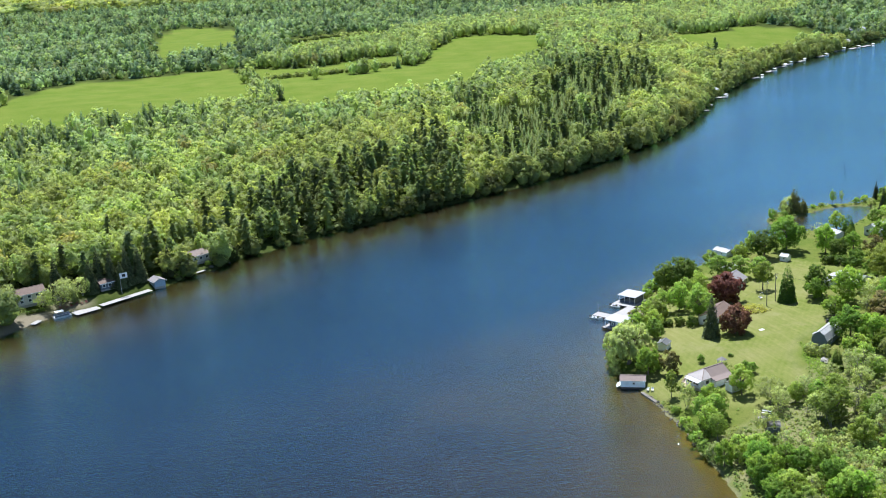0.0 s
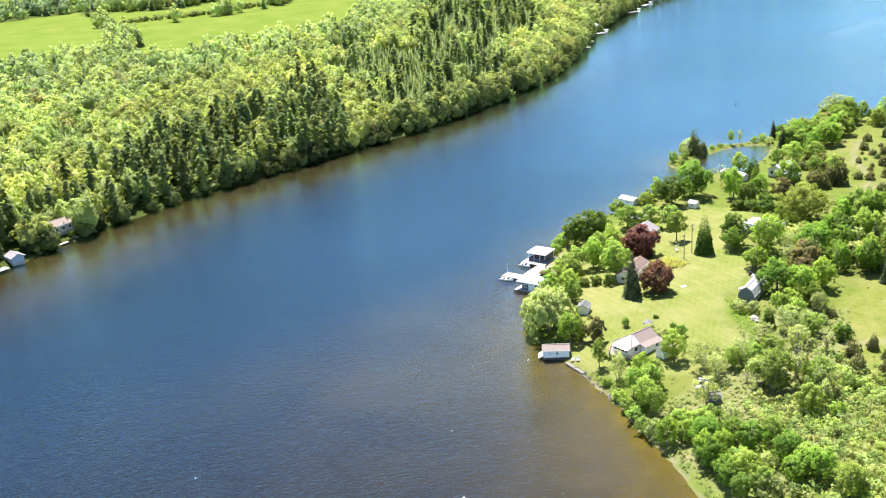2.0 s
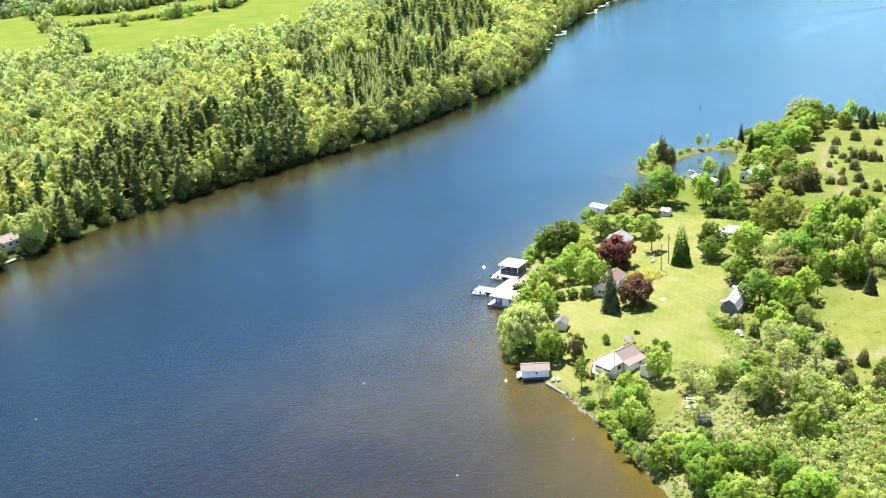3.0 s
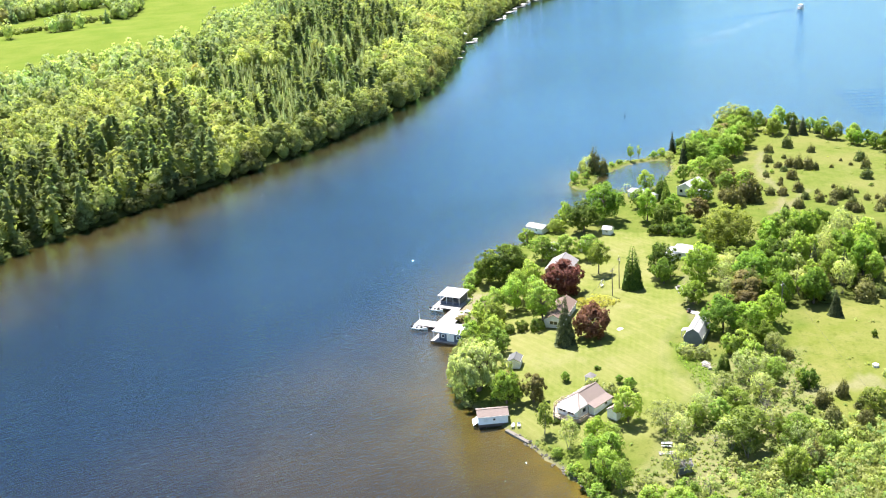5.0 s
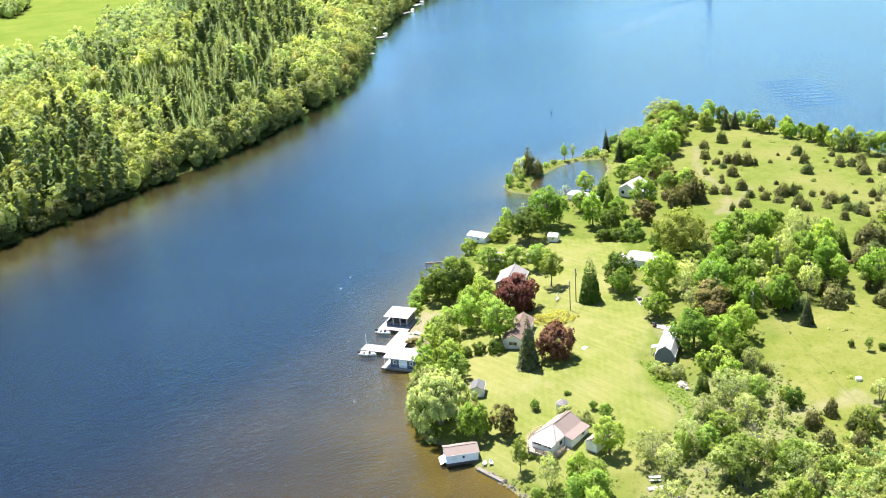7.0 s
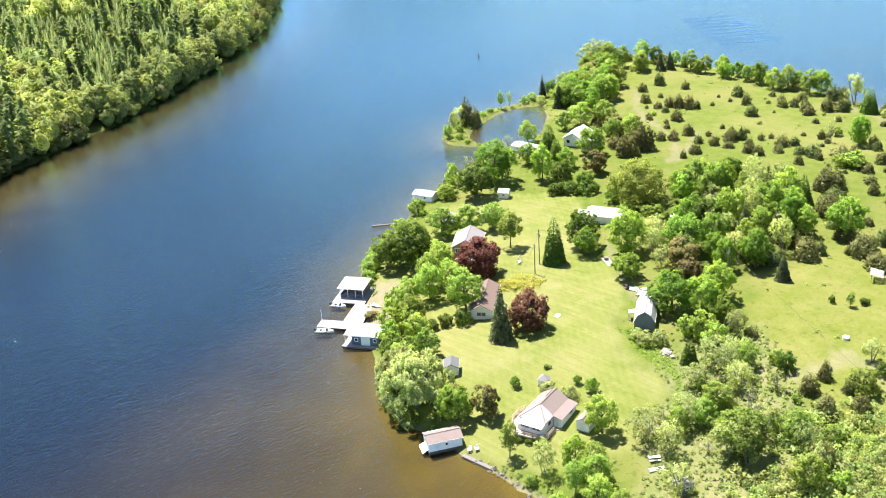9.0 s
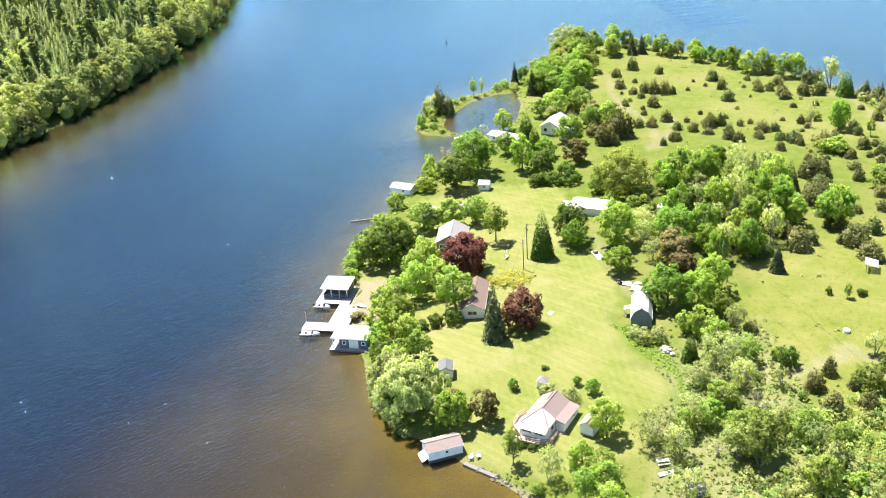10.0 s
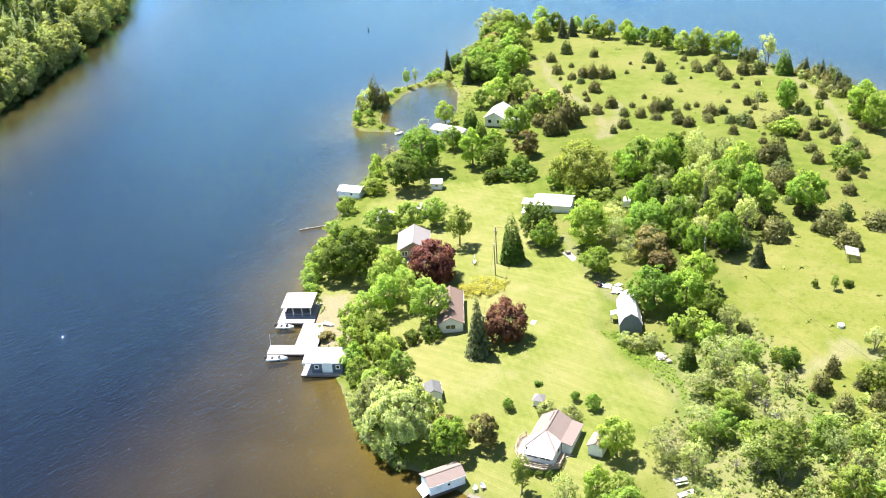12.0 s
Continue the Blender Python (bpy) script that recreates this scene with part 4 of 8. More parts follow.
def spec(kind, rng):
    """Crown, trunk, bark, leaves and size of one kind of tree."""
    if kind == "maple":
        h, r = 11.0, 4.6
        return h, r, lobed_cards(rng, 4000, h, r, 120, 0.02, 0.44, spread=0.19), trunk_and_limbs(rng, h, r, 0.2, 0.24), BARK, LEAF_GREEN
    if kind == "dark_maple":
        h, r = 12.0, 5.2
        return h, r, lobed_cards(rng, 4400, h, r, 130, 0.02, 0.46, spread=0.18), trunk_and_limbs(rng, h, r, 0.2, 0.26), BARK, LEAF_DARK
    if kind == "ash":
        h, r = 11.0, 4.0
        return h, r, lobed_cards(rng, 3400, h, r, 110, 0.06, 0.39, spread=0.2), trunk_and_limbs(rng, h, r, 0.28, 0.2, 9), BARK, LEAF_LIGHT
    if kind == "broad_tree":
        h, r = 12.5, 8.0
        return h, r, lobed_cards(rng, 9000, h, r, 230, 0.0, 0.4, spread=0.135), trunk_and_limbs(rng, h, r, 0.12, 0.36, 14), BARK, LEAF_LIME
    if kind == "poplar":
        h, r = 11.0, 2.6
        return h, r, lobed_cards(rng, 2300, h, r, 80, 0.14, 0.32, spread=0.26), trunk_and_limbs(rng, h, r, 0.25, 0.15, 8), PALE_BARK, LEAF_LIGHT
    if kind == "willow":
        h, r = 11.0, 7.5
        return h, r, lobed_cards(rng, 10800, h, r, 210, 0.02, 0.31, 2.2, 0.8, 0.115), trunk_and_limbs(rng, h, r, 0.12, 0.34, 20, 3), BARK, LEAF_WILLOW
    if kind == "copper_maple":
        h, r = 9.5, 4.4
        return h, r, lobed_cards(rng, 6800, h, r, 130, 0.0, 0.4, spread=0.2), trunk_and_limbs(rng, h, r, 0.2, 0.24), BARK, LEAF_RED
    if kind == "golden_locust":
        h, r = 4.6, 4.4
        return h, r, lobed_cards(rng, 2470, h, r, 54, 0.1, 0.3, spread=0.19), trunk_and_limbs(rng, h, r, 0.2, 0.12, 9), BARK, LEAF_YELLOW
    if kind == "cedar":
        h, r = 12.0, 2.7
        return h, r, tiered_cards(rng, 2800, h, r, 0.02, 0.52, 0.05, 0.6, 1.1), tube([(0, 0, -0.2), (0, 0, h * 0.9)], [0.22, 0.03]), BARK, LEAF_CEDAR
    if kind == "spruce":
        h, r = 12.5, 3.0
        return h, r, tiered_cards(rng, 1900, h, r, 0.04, 0.55, 0.34, 0.9, 1.7, 0.2), tube([(0, 0, -0.2), (0, 0, h * 0.97)], [0.22, 0.03]), BARK, LEAF_SPRUCE
    if "juniper" in kind:
        h, r = 4.2, 1.8
        tops = [lobed_cards(rng, 560, h * 0.66, r * 0.92, 44, 0.0, 0.25, 1.2, spread=0.25)]
        for s in range(2):
            v, q, n = tiered_cards(rng, 360, h * (1.04 - 0.16 * s), r * (0.86 - 0.12 * s), 0.05, 0.29, -0.12, 0.72, 1.2)
            a = 2.6 * s + rng.uniform(0, 1)
            tops.append((v + 0.3 * r * np.array([[math.cos(a), math.sin(a), 0]]) + 0.05 * rng.normal(size=v.shape), q, n))
        leaf = LEAF_JUNIPER if kind == "green_juniper" else LEAF_OLIVE
        return h, r, joined(*tops), tube([(0, 0, -0.2), (0, 0, h * 0.8)], [0.12, 0.03]), BARK, leaf
    if kind == "bare_tree":
        h, r = 8.0, 2.8
        return h, r, lobed_cards(rng, 850, h, r, 26, 0.1, 0.29, 1.7, 0.0, 0.3), trunk_and_limbs(rng, h, r, 0.2, 0.16, 14, 2), PALE_BARK, LEAF_GREY
    if kind == "twig_shrub":
        h, r = 3.0, 2.4
        return h, r, lobed_cards(rng, 90, h, r, 20, 0.1, 0.2, 1.8, 0.0, 0.3), trunk_and_limbs(rng, h, r, 0.05, 0.07, 26, 4), PALE_BARK, LEAF_GREY
    if kind == "feathery_tree":
        h, r = 9.0, 3.6
        return h, r, lobed_cards(rng, 1500, h, r, 90, 0.1, 0.26, 1.6, 0.0, 0.2), trunk_and_limbs(rng, h, r, 0.15, 0.08, 20, 3), PALE_BARK, LEAF_GREY
    if kind == "brown_tree":
        h, r = 8.0, 3.0
        return h, r, lobed_cards(rng, 3130, h, r, 48, 0.0, 0.39, spread=0.26), trunk_and_limbs(rng, h, r, 0.15, 0.17), BARK, LEAF_BROWN
    if kind == "grey_shrub":
        h, r = 3.6, 2.4
        return h, r, lobed_cards(rng, 900, h, r, 44, 0.0, 0.29, 1.4, 0.0, 0.24), trunk_and_limbs(rng, h, r, 0.1, 0.07, 8, 3), PALE_BARK, LEAF_GREY
    if kind == "dark_shrub":
        h, r = 2.8, 2.0
        return h, r, lobed_cards(rng, 1350, h, r, 33, 0.0, 0.29, spread=0.30), trunk_and_limbs(rng, h, r, 0.1, 0.07, 6, 3), BARK, LEAF_DARK
    if kind == "blossom_shrub":
        h, r = 2.2, 1.7
        return h, r, lobed_cards(rng, 850, h, r, 21, 0.0, 0.29, spread=0.35), trunk_and_limbs(rng, h, r, 0.1, 0.06, 6, 3), BARK, LEAF_WILLOW
    h, r = 4.2, 2.3   # leafy shrub
    return h, r, lobed_cards(rng, 1250, h, r, 60, 0.0, 0.34, spread=0.22), trunk_and_limbs(rng, h, r, 0.1, 0.08, 7, 3), BARK, LEAF_LIGHT


STOCK, USED = {}, {}


def plant(kind, x, y, h, r, label, category="tree", group="", variants=3, sink=0.05):
    """Sets a tree of the kind, height and crown radius on the ground."""
    n = USED.get(kind, 0)
    USED[kind] = n + 1
    key = (kind, n % variants)
    rng = random.Random(n * 7919 + len(kind))
    name = {"juniper": "juniper", "green_juniper": "juniper", "cedar": "cedar_tree", "spruce": "spruce_tree", "willow": "willow_tree"}.get(kind, "shrub" if "shrub" in kind else "tree")
    if key not in STOCK:
        nr = np.random.default_rng(100 * (n % variants) + sum(map(ord, kind)))
        h0, r0, crown, trunk, bark, leaf = spec(kind, nr)
        root = new(name)
        a = new("trunk", quick_mesh("trunk", *trunk, bark, True))
        b = new("crown", quick_mesh("crown", *crown[:2], leaf))
        light_ways(b.data, crown[2])
        a.parent = b.parent = root
        STOCK[key] = (root, h0, r0)
        ob = root
    else:
        root, h0, r0 = STOCK[key]
        ob = copy_thing(root, Matrix.Identity(4))
    s, v = r / r0, h / h0
    ob.matrix_basis = Matrix.Translation((x, y, height(x, y) - sink)) @ Matrix.Rotation(rng.uniform(0, 6.28), 4, "Z") @ Matrix.Diagonal((s, s, v, 1))
    for key2 in ("label", "category", "group", "kind"):
        if key2 in ob:
            del ob[key2]
    return tagged(ob, label, category, group)


def rows(kind, places, label, category="tree", group=""):
    for i, (x, y, h, r) in enumerate(places):
        if kind == "juniper" and "olive-brown" in label and i % 3 == 1:
            plant("green_juniper", x, y, h, r, label.replace("olive-brown", "dark green"), category, group)
        else:
            plant(kind, x, y, h, r, label, category, group)


# trees of the gardens
rows("willow", [(127.8, 264.5, 12.5, 7.6), (131.0, 273, 9.5, 5.0)], "large pale grey-green willow hanging over the water's edge")
rows("maple", [(129.3, 254.8, 8.6, 3.5)], "round bright green tree beside the boathouse")
rows("brown_tree", [(134, 250.6, 8, 2.8)], "small dense brownish-green tree on the lawn")
rows("brown_tree", [(131.8, 257.5, 6.5, 2.2)], "dark brownish tree behind the boathouse")
rows("cedar", [(193.4, 285.4, 13.4, 2.9)], "tall dense dark green cone-shaped tree on the lawn")
rows("spruce", [(156.7, 268.3, 14.4, 2.8)], "tall blue-green spruce on the lawn beside a copper tree")
rows("copper_maple", [(163.6, 266.5, 9.2, 4.5), (178.2, 296.7, 10.8, 5.5)], "round dark copper-red maple on the lawn", group="copper maples")
rows("golden_locust", [(179.6, 283.0, 1.2, 5.2), (176.2, 286.8, 1.0, 3.4)], "low spreading golden-yellow shrub tree on the lawn")
rows("ash", [(161.8, 285.0, 12, 4.6), (172.5, 306, 10, 3.4), (161, 297.5, 10, 3.6), (165.2, 293.6, 8.5, 3.0), (168.4, 298.4, 8.0, 3.0), (166, 303, 9.5, 3.2), (196.5, 320, 9, 4.4), (190.5, 325, 8.5, 4),
             (202, 316, 8, 3.6)], "light green leafy tree among the garden houses", group="garden trees")
rows("dark_maple", [(171, 315.5, 13.5, 6.0), (168, 321, 10.5, 4.6), (217, 338, 11, 5.6), (178, 322, 9, 4.2)], "broad dark green tree near the shore", group="shore trees")
rows("poplar", [(194.9, 302.6, 12.0, 3.0)], "tall light green tree with a bare lower trunk on the lawn")
rows("maple", [(229, 342, 15, 6.4), (239, 331.5, 12, 3.9), (207.5, 273.5, 12, 5.2), (195.8, 263.6, 7.2, 3.7), (188.6, 245.5, 10.5, 5.2), (191.5, 239.5, 9.5, 4.4),
               (200.5, 241, 10, 3.9), (191, 233.5, 7, 3.0), (215.5, 262, 10.5, 5.2), (201.5, 281.5, 8.5, 3.3)], "full green leafy tree at the edge of the lawn", group="lawn edge trees")
rows("broad_tree", [(239.6, 294.8, 12.4, 8.8)], "very broad yellowish-green tree in the meadow")
rows("dark_maple", [(204.5, 285.5, 11, 4.4)], "dark olive-green tree beside a white-roofed building")
rows("brown_tree", [(207, 256, 8.5, 4.0), (203, 251, 6, 3.0), (253.2, 322.0, 8, 3.4)], "copper-brown tree among green ones", group="brown trees")
rows("poplar", [(127.9, 238.0, 8.5, 1.7), (132.6, 221.4, 8.5, 2.4)], "slender light green tree near the shore")
rows("maple", [(132.6, 225.6, 7.6, 2.7)], "green tree on the lawn near the shore", group="shore lawn trees")
rows("feathery_tree", [(128.2, 229.4, 7.8, 2.5)], "airy olive-green tree near the shore")
rows("ash", [(143.6, 228.4, 9.0, 3.3), (130.4, 218.6, 8, 3.0), (126.5, 214.5, 8, 3.0)], "light green tree casting a long shadow on the lawn")
rows("maple", [(144.7, 252.5, 2.6, 1.1), (153.1, 242.8, 2.4, 0.9), (152.8, 238.6, 3.4, 1.5)], "young tree on the lawn", group="young trees")
rows("dark_shrub", [(153.6, 251.8, 0.9, 0.8)], "low round dark shrub on the lawn", "shrub")
rows("blossom_shrub", [(147.6, 245.9, 2.0, 1.7), (147.9, 240.4, 2.4, 1.9)], "pale flowering shrub beside the cottage", "shrub", "flowering shrubs")
rows("grey_shrub", [(173.8, 241.5, 2.8, 2.6), (176.0, 239.0, 3.0, 2.4), (174.6, 244.2, 2.2, 1.8)], "grey-green bushy shrub in front of the barn", "shrub", "barn shrubs")
rows("leafy_shrub", [(166, 326, 3.6, 2.8), (171, 329, 4.0, 3.0), (177, 331.5, 4.2, 3.0), (186, 337, 4, 2.8), (198, 343.5, 5, 2.6), (211, 345, 4.5, 3), (214.5, 348, 5, 2.6),
                     (220, 352, 7.5, 2.0)], "leafy green shrub on the bank", "shrub", "bank shrubs")
rows("leafy_shrub", [(138.5, 285, 5.5, 3.0), (141.5, 290, 5.5, 3.0), (145.5, 294, 6, 3.0), (136, 279, 6, 3.2), (150, 297.5, 6, 2.8), (154, 302, 5.5, 2.6), (140, 280.5, 5, 2.6),
                     (147, 289, 6.5, 3), (151.5, 292, 6, 2.6), (134.5, 273.5, 5.5, 2.6)], "tall leafy green shrub between the docks and the lawn", "shrub", "dockside shrubs")
rows("cedar", [(146.5, 287.5, 7.5, 1.2), (141.8, 283.5, 6.5, 1.1)], "narrow dark green conifer in the shrubs by the docks")
rows("dark_shrub", [(154.6, 284.6, 2.6, 1.9), (157.0, 281.0, 3.0, 1.9), (151.4, 285.6, 2.2, 1.7)], "dark green shrub beside the white house", "shrub", "house shrubs")
rows("dark_shrub", [(235, 316.5, 3.2, 2.8), (238, 312.5, 3.4, 3.0), (232, 320, 3.4, 2.6), (241, 316, 5, 2.8)], "dense dark green shrub at the top of the lawn", "shrub", "lawn shrubs")
rows("dark_maple", [(239, 323, 8.5, 3.8)], "dark green tree behind the clipped shrubs")
rows("cedar", [(260.8, 348.5, 10, 3.0), (256, 341, 8, 2.4)], "dense dark green tree beside the white house")
rows("maple", [(266.5, 335.0, 9.5, 4.4), (247, 345, 8, 3.4), (252, 333, 7, 3.2)], "green tree beside the white farmhouse", group="farmhouse trees")
rows("ash", [(265.0, 362.0, 8.5, 3.3)], "light green tree leaning over the pond")
rows("ash", [(287, 357.5, 9, 4.4), (293, 352, 9, 4.0), (281.5, 360, 7, 3.0)], "pale green tree behind the farmhouse", group="pond trees")
rows("brown_tree", [(286.5, 342, 7.5, 3.2), (292, 338, 6.5, 2.8)], "copper-brown tree behind the farmhouse")
rows("ash", [(150, 291.5, 8, 3.2), (145.5, 284, 7.5, 3.0), (142.5, 277.5, 7.2, 3.0), (155.5, 298.5, 8.5, 3.0)], "light green tree between the docks and the lawn", group="dockside trees")
# the old field: junipers in loose clumps, young trees between them
rows("juniper", [(344.3, 354.4, 4.4, 1.6), (347.9, 333.4, 5.7, 2.2), (340.8, 325.3, 5.6, 1.9), (340.3, 331.6, 1.9, 0.8), (330.3, 316.1, 5.4, 2.3), (323.5, 342.3, 6.4, 2.3), (324.9, 339.1, 6.4, 2.5), (325.9, 336.0, 4.1, 1.3), (322.7, 345.7, 5.1, 2.1), (318.7, 347.9, 3.2, 1.7), (316.3, 342.7, 2.7, 1.5), (310.7, 333.8, 5.7, 2.0), (306.1, 334.9, 2.2, 0.9), (306.7, 342.9, 3.1, 1.1), (321.3, 355.7, 5.1, 1.9), (332.0, 365.1, 4.8, 1.8), (343.1, 365.6, 6.9, 2.3), (329.6, 355.0, 2.4, 1.0)], "olive-brown juniper in the old field", "shrub", "junipers")
rows("juniper", [(355.2, 323.5, 2.9, 1.4), (362.4, 324.4, 5.4, 1.8), (365.5, 321.5, 5.4, 1.8), (349.5, 316.3, 4.2, 1.6), (348.1, 310.7, 4.2, 1.8), (345.3, 304.3, 6.0, 2.3), (355.2, 311.5, 4.7, 2.0), (364.2, 304.3, 7.2, 2.8), (372.1, 304.8, 5.9, 2.0), (356.1, 295.1, 5.1, 2.0)], "olive-brown juniper in the old field", "shrub", "junipers")
rows("juniper", [(300.3, 321.2, 5.5, 2.0), (295.0, 313.4, 3.7, 1.6), (296.0, 308.4, 4.5, 1.7), (302.7, 306.4, 5.9, 2.6), (305.5, 304.2, 5.5, 1.8), (296.2, 302.6, 2.9, 1.9), (285.7, 308.3, 4.4, 2.0), (280.3, 308.8, 3.6, 1.2), (295.1, 294.4, 4.5, 2.0), (294.5, 290.8, 4.4, 1.9), (300.4, 297.9, 4.1, 1.6), (308.4, 298.4, 3.4, 1.2)], "olive-brown juniper in the old field", "shrub", "junipers")
rows("juniper", [(306.4, 289.8, 5.0, 2.8), (309.4, 286.8, 3.7, 1.7), (300.5, 287.2, 3.7, 1.9), (319.5, 289.8, 1.7, 0.9), (302.9, 277.1, 4.9, 2.7), (301.2, 273.8, 4.0, 1.5), (293.4, 275.9, 4.3, 1.5), (302.2, 281.0, 3.7, 1.7), (304.2, 268.5, 6.0, 3.0), (311.6, 268.0, 4.1, 1.7), (319.7, 264.6, 4.2, 1.7), (308.8, 257.4, 5.2, 2.0), (312.8, 255.4, 3.3, 1.4), (307.1, 250.9, 5.2, 1.8), (303.0, 252.8, 2.4, 1.3), (298.9, 256.3, 4.3, 1.5)], "olive-brown juniper in the old field", "shrub", "junipers")
rows("juniper", [(291.0, 251.8, 3.4, 1.9), (299.6, 242.5, 3.9, 1.9), (280.3, 256.8, 8.4, 3.5), (276.7, 258.4, 7.4, 3.1), (272.8, 252.2, 4.7, 2.6), (259.9, 247.1, 8.7, 3.5), (263.9, 251.1, 5.3, 2.2), (252.9, 242.1, 3.4, 1.6), (247.6, 236.0, 5.0, 2.8), (241.3, 227.6, 7.7, 3.4), (251.0, 227.3, 5.8, 2.1), (235.4, 242.1, 5.1, 2.0), (231.1, 237.1, 7.6, 3.3), (235.5, 235.7, 4.8, 1.7), (240.1, 230.5, 3.2, 1.2), (224.3, 246.2, 9.4, 3.9), (223.1, 241.7, 4.6, 2.6), (236.0, 220.9, 6.3, 3.0), (250.6, 219.5, 5.8, 3.4)], "olive-brown juniper in the old field", "shrub", "junipers")
rows("juniper", [(280.1, 325.2, 12.2, 4.3), (272.2, 325.1, 10.0, 3.3), (291.0, 326.1, 4.2, 1.9), (293.8, 322.6, 4.6, 2.1)], "large brown-olive juniper at the edge of the farmhouse field", "shrub", "junipers")
rows("juniper", [(359.1, 281.5, 5.6, 2.4), (354.8, 276, 6.6, 2.8), (350.1, 269.6, 7.4, 2.6), (347.5, 268.3, 5.0, 2.4), (344.3, 262.3, 6.6, 2.9)], "tall dark olive juniper on the shore of the headland", "shrub", "headland shrubs")
rows("spruce", [(356.6, 279.4, 8.2, 1.9), (352.4, 272.2, 9.0, 2.3), (346.0, 264.8, 7.6, 1.9)], "dark conifer on the shore of the headland", group="headland conifers")
rows("maple", [(320.6, 271.2, 10.2, 3.2), (249.4, 236.7, 11.7, 4.9), (323.6, 248.6, 12.5, 5.2), (316.2, 241.7, 12.2, 4.2)], "bright green leafy tree in the old field", group="field trees")
rows("leafy_shrub", [(300.9, 262.6, 4.8, 4.1), (284.1, 239.3, 6.3, 4.6), (299.0, 265.5, 4.0, 2.2)], "low spreading yellow-green shrub in the old field", "shrub", "field shrubs")
rows("poplar", [(320.6, 260.8, 6.2, 1.3)], "young slender green tree in the old field")
rows("twig_shrub", [(318.0, 279.3, 8.6, 2.0)], "leafless pinkish-grey tree in the old field", "tree")
rows("cedar", [(261.0, 255.9, 10.6, 2.9)], "dense dark green conifer at the edge of the grove")
rows("spruce", [(235.9, 248.1, 11.0, 2.0)], "tall thin grey-green spruce at the edge of the grove")
rows("grey_shrub", [(132.9, 282.6, 1.8, 1.4), (131.2, 280.2, 2.2, 1.7), (129.2, 277.4, 2.4, 1.9), (127.2, 274.4, 2.6, 2.0), (125.2, 271.4, 2.6, 2.0), (124.3, 267.8, 2.4, 1.9), (123.4, 264.5, 2.2, 1.8), (122.7, 261.4, 1.8, 1.5)], "pale willow shrub hanging over the water", "shrub", "waterside shrubs")
rows("brown_tree", [(147.2, 303.4, 1.8, 1.7)], "dry brownish bush on the sand by the docks", "bush")
rows("leafy_shrub", [(160.6, 321.0, 3.0, 2.2), (158.2, 318.0, 2.6, 1.8), (163.6, 324.0, 3.2, 2.4)], "leafy green shrub on the bank beside the docks", "shrub", "bank shrubs")
rows("leafy_shrub", [(123.9, 222.0, 2.6, 1.7), (123.2, 217.2, 3.2, 2.0), (122.0, 212.0, 3.4, 2.2), (121.2, 206.5, 3.6, 2.4), (124.6, 214.0, 3.0, 1.9), (125.0, 229.5, 2.0, 1.3)], "leafy green shrub over the stony shore", "shrub", "shore shrubs")
rows("poplar", [(127.2, 221.0, 8.0, 2.0), (126.0, 209.5, 8.5, 2.3)], "slender upright green tree near the shore", group="slender shore trees")
# the spit round the pond
rows("juniper", [(265.0, 393.0, 13.0, 2.7), (268.2, 391.4, 8.0, 2.3)], "broad olive-green conifer on the spit by the pond", "tree", "pond conifers")
rows("spruce", [(306.0, 393.0, 9.5, 1.7), (299.5, 379.0, 10.5, 2.0), (303, 374, 9, 2.2)], "dark conifer on the bank of the pond", group="pond conifers")
rows("grey_shrub", [(262.4, 393.6, 7, 2.8), (254.5, 391.5, 3.0, 1.6), (262, 396, 5, 2.2)], "thin grey-green shrub on the spit", "shrub", "spit shrubs")
rows("leafy_shrub", [(250.9, 387.4, 5.0, 1.5), (252.5, 383, 2.0, 1.4), (251.5, 378, 1.2, 1.0), (271, 394, 2.0, 1.6), (276, 395.5, 1.8, 1.5), (281, 396.5, 1.6, 1.3), (297, 394.2, 2.6, 1.8),
                     (301, 393.5, 3.2, 2.0), (258, 389, 2.4, 1.6)], "small green shrub on the spit", "shrub", "spit shrubs")
rows("poplar", [(286.6, 396.2, 7.5, 1.3)], "thin tree with a small flat top on the spit")
rows("bare_tree", [(290.5, 395.6, 7.0, 1.0)], "bare grey tree on the spit")
rows("twig_shrub", [(259.5, 366.4, 3.2, 2.6), (256.6, 366.8, 2.4, 1.8), (237.5, 362.6, 3.0, 2.4)], "leafless grey shrub standing at the water's edge", "shrub", "leafless shrubs")
rows("feathery_tree", [(347, 401, 13, 7.2)], "broad arching pale green tree on the headland")
rows("twig_shrub", [(164.0, 208.0, 5.5, 2.6), (167.4, 211.2, 4.6, 2.2), (161.2, 204.6, 4.5, 2.0), (150.6, 209.0, 3.0, 2.0)], "leafless grey tangle of branches beside a bright tree", "shrub", "leafless shrubs")
rows("bare_tree", [(363.0, 295.6, 12.5, 3.4)], "tall half-dead pale tree on the headland", "tree")
rows("cedar", [(357.0, 286.9, 9.8, 3.1)], "dense mid-green cone-shaped tree on the headland")
rows("juniper", [(350.2, 298.2, 6.4, 2.5), (352.8, 294.4, 6.0, 2.2), (345.6, 313.4, 5.0, 2.0), (342.4, 301.2, 4.4, 2.2)], "olive-brown juniper in the old field", "shrub", "junipers")
rows("green_juniper", [(350.6, 266.2, 8.6, 2.2), (353.4, 269.8, 9.2, 2.3), (347.2, 262.4, 8.0, 2.2), (342.4, 258.8, 7.0, 2.2), (339.0, 256.0, 6.2, 2.0), (357.4, 275.6, 7.6, 2.2), (358.8, 280.6, 7.0, 2.0)], "dense green conifer in the shore belt of the headland", "tree", "headland conifers")
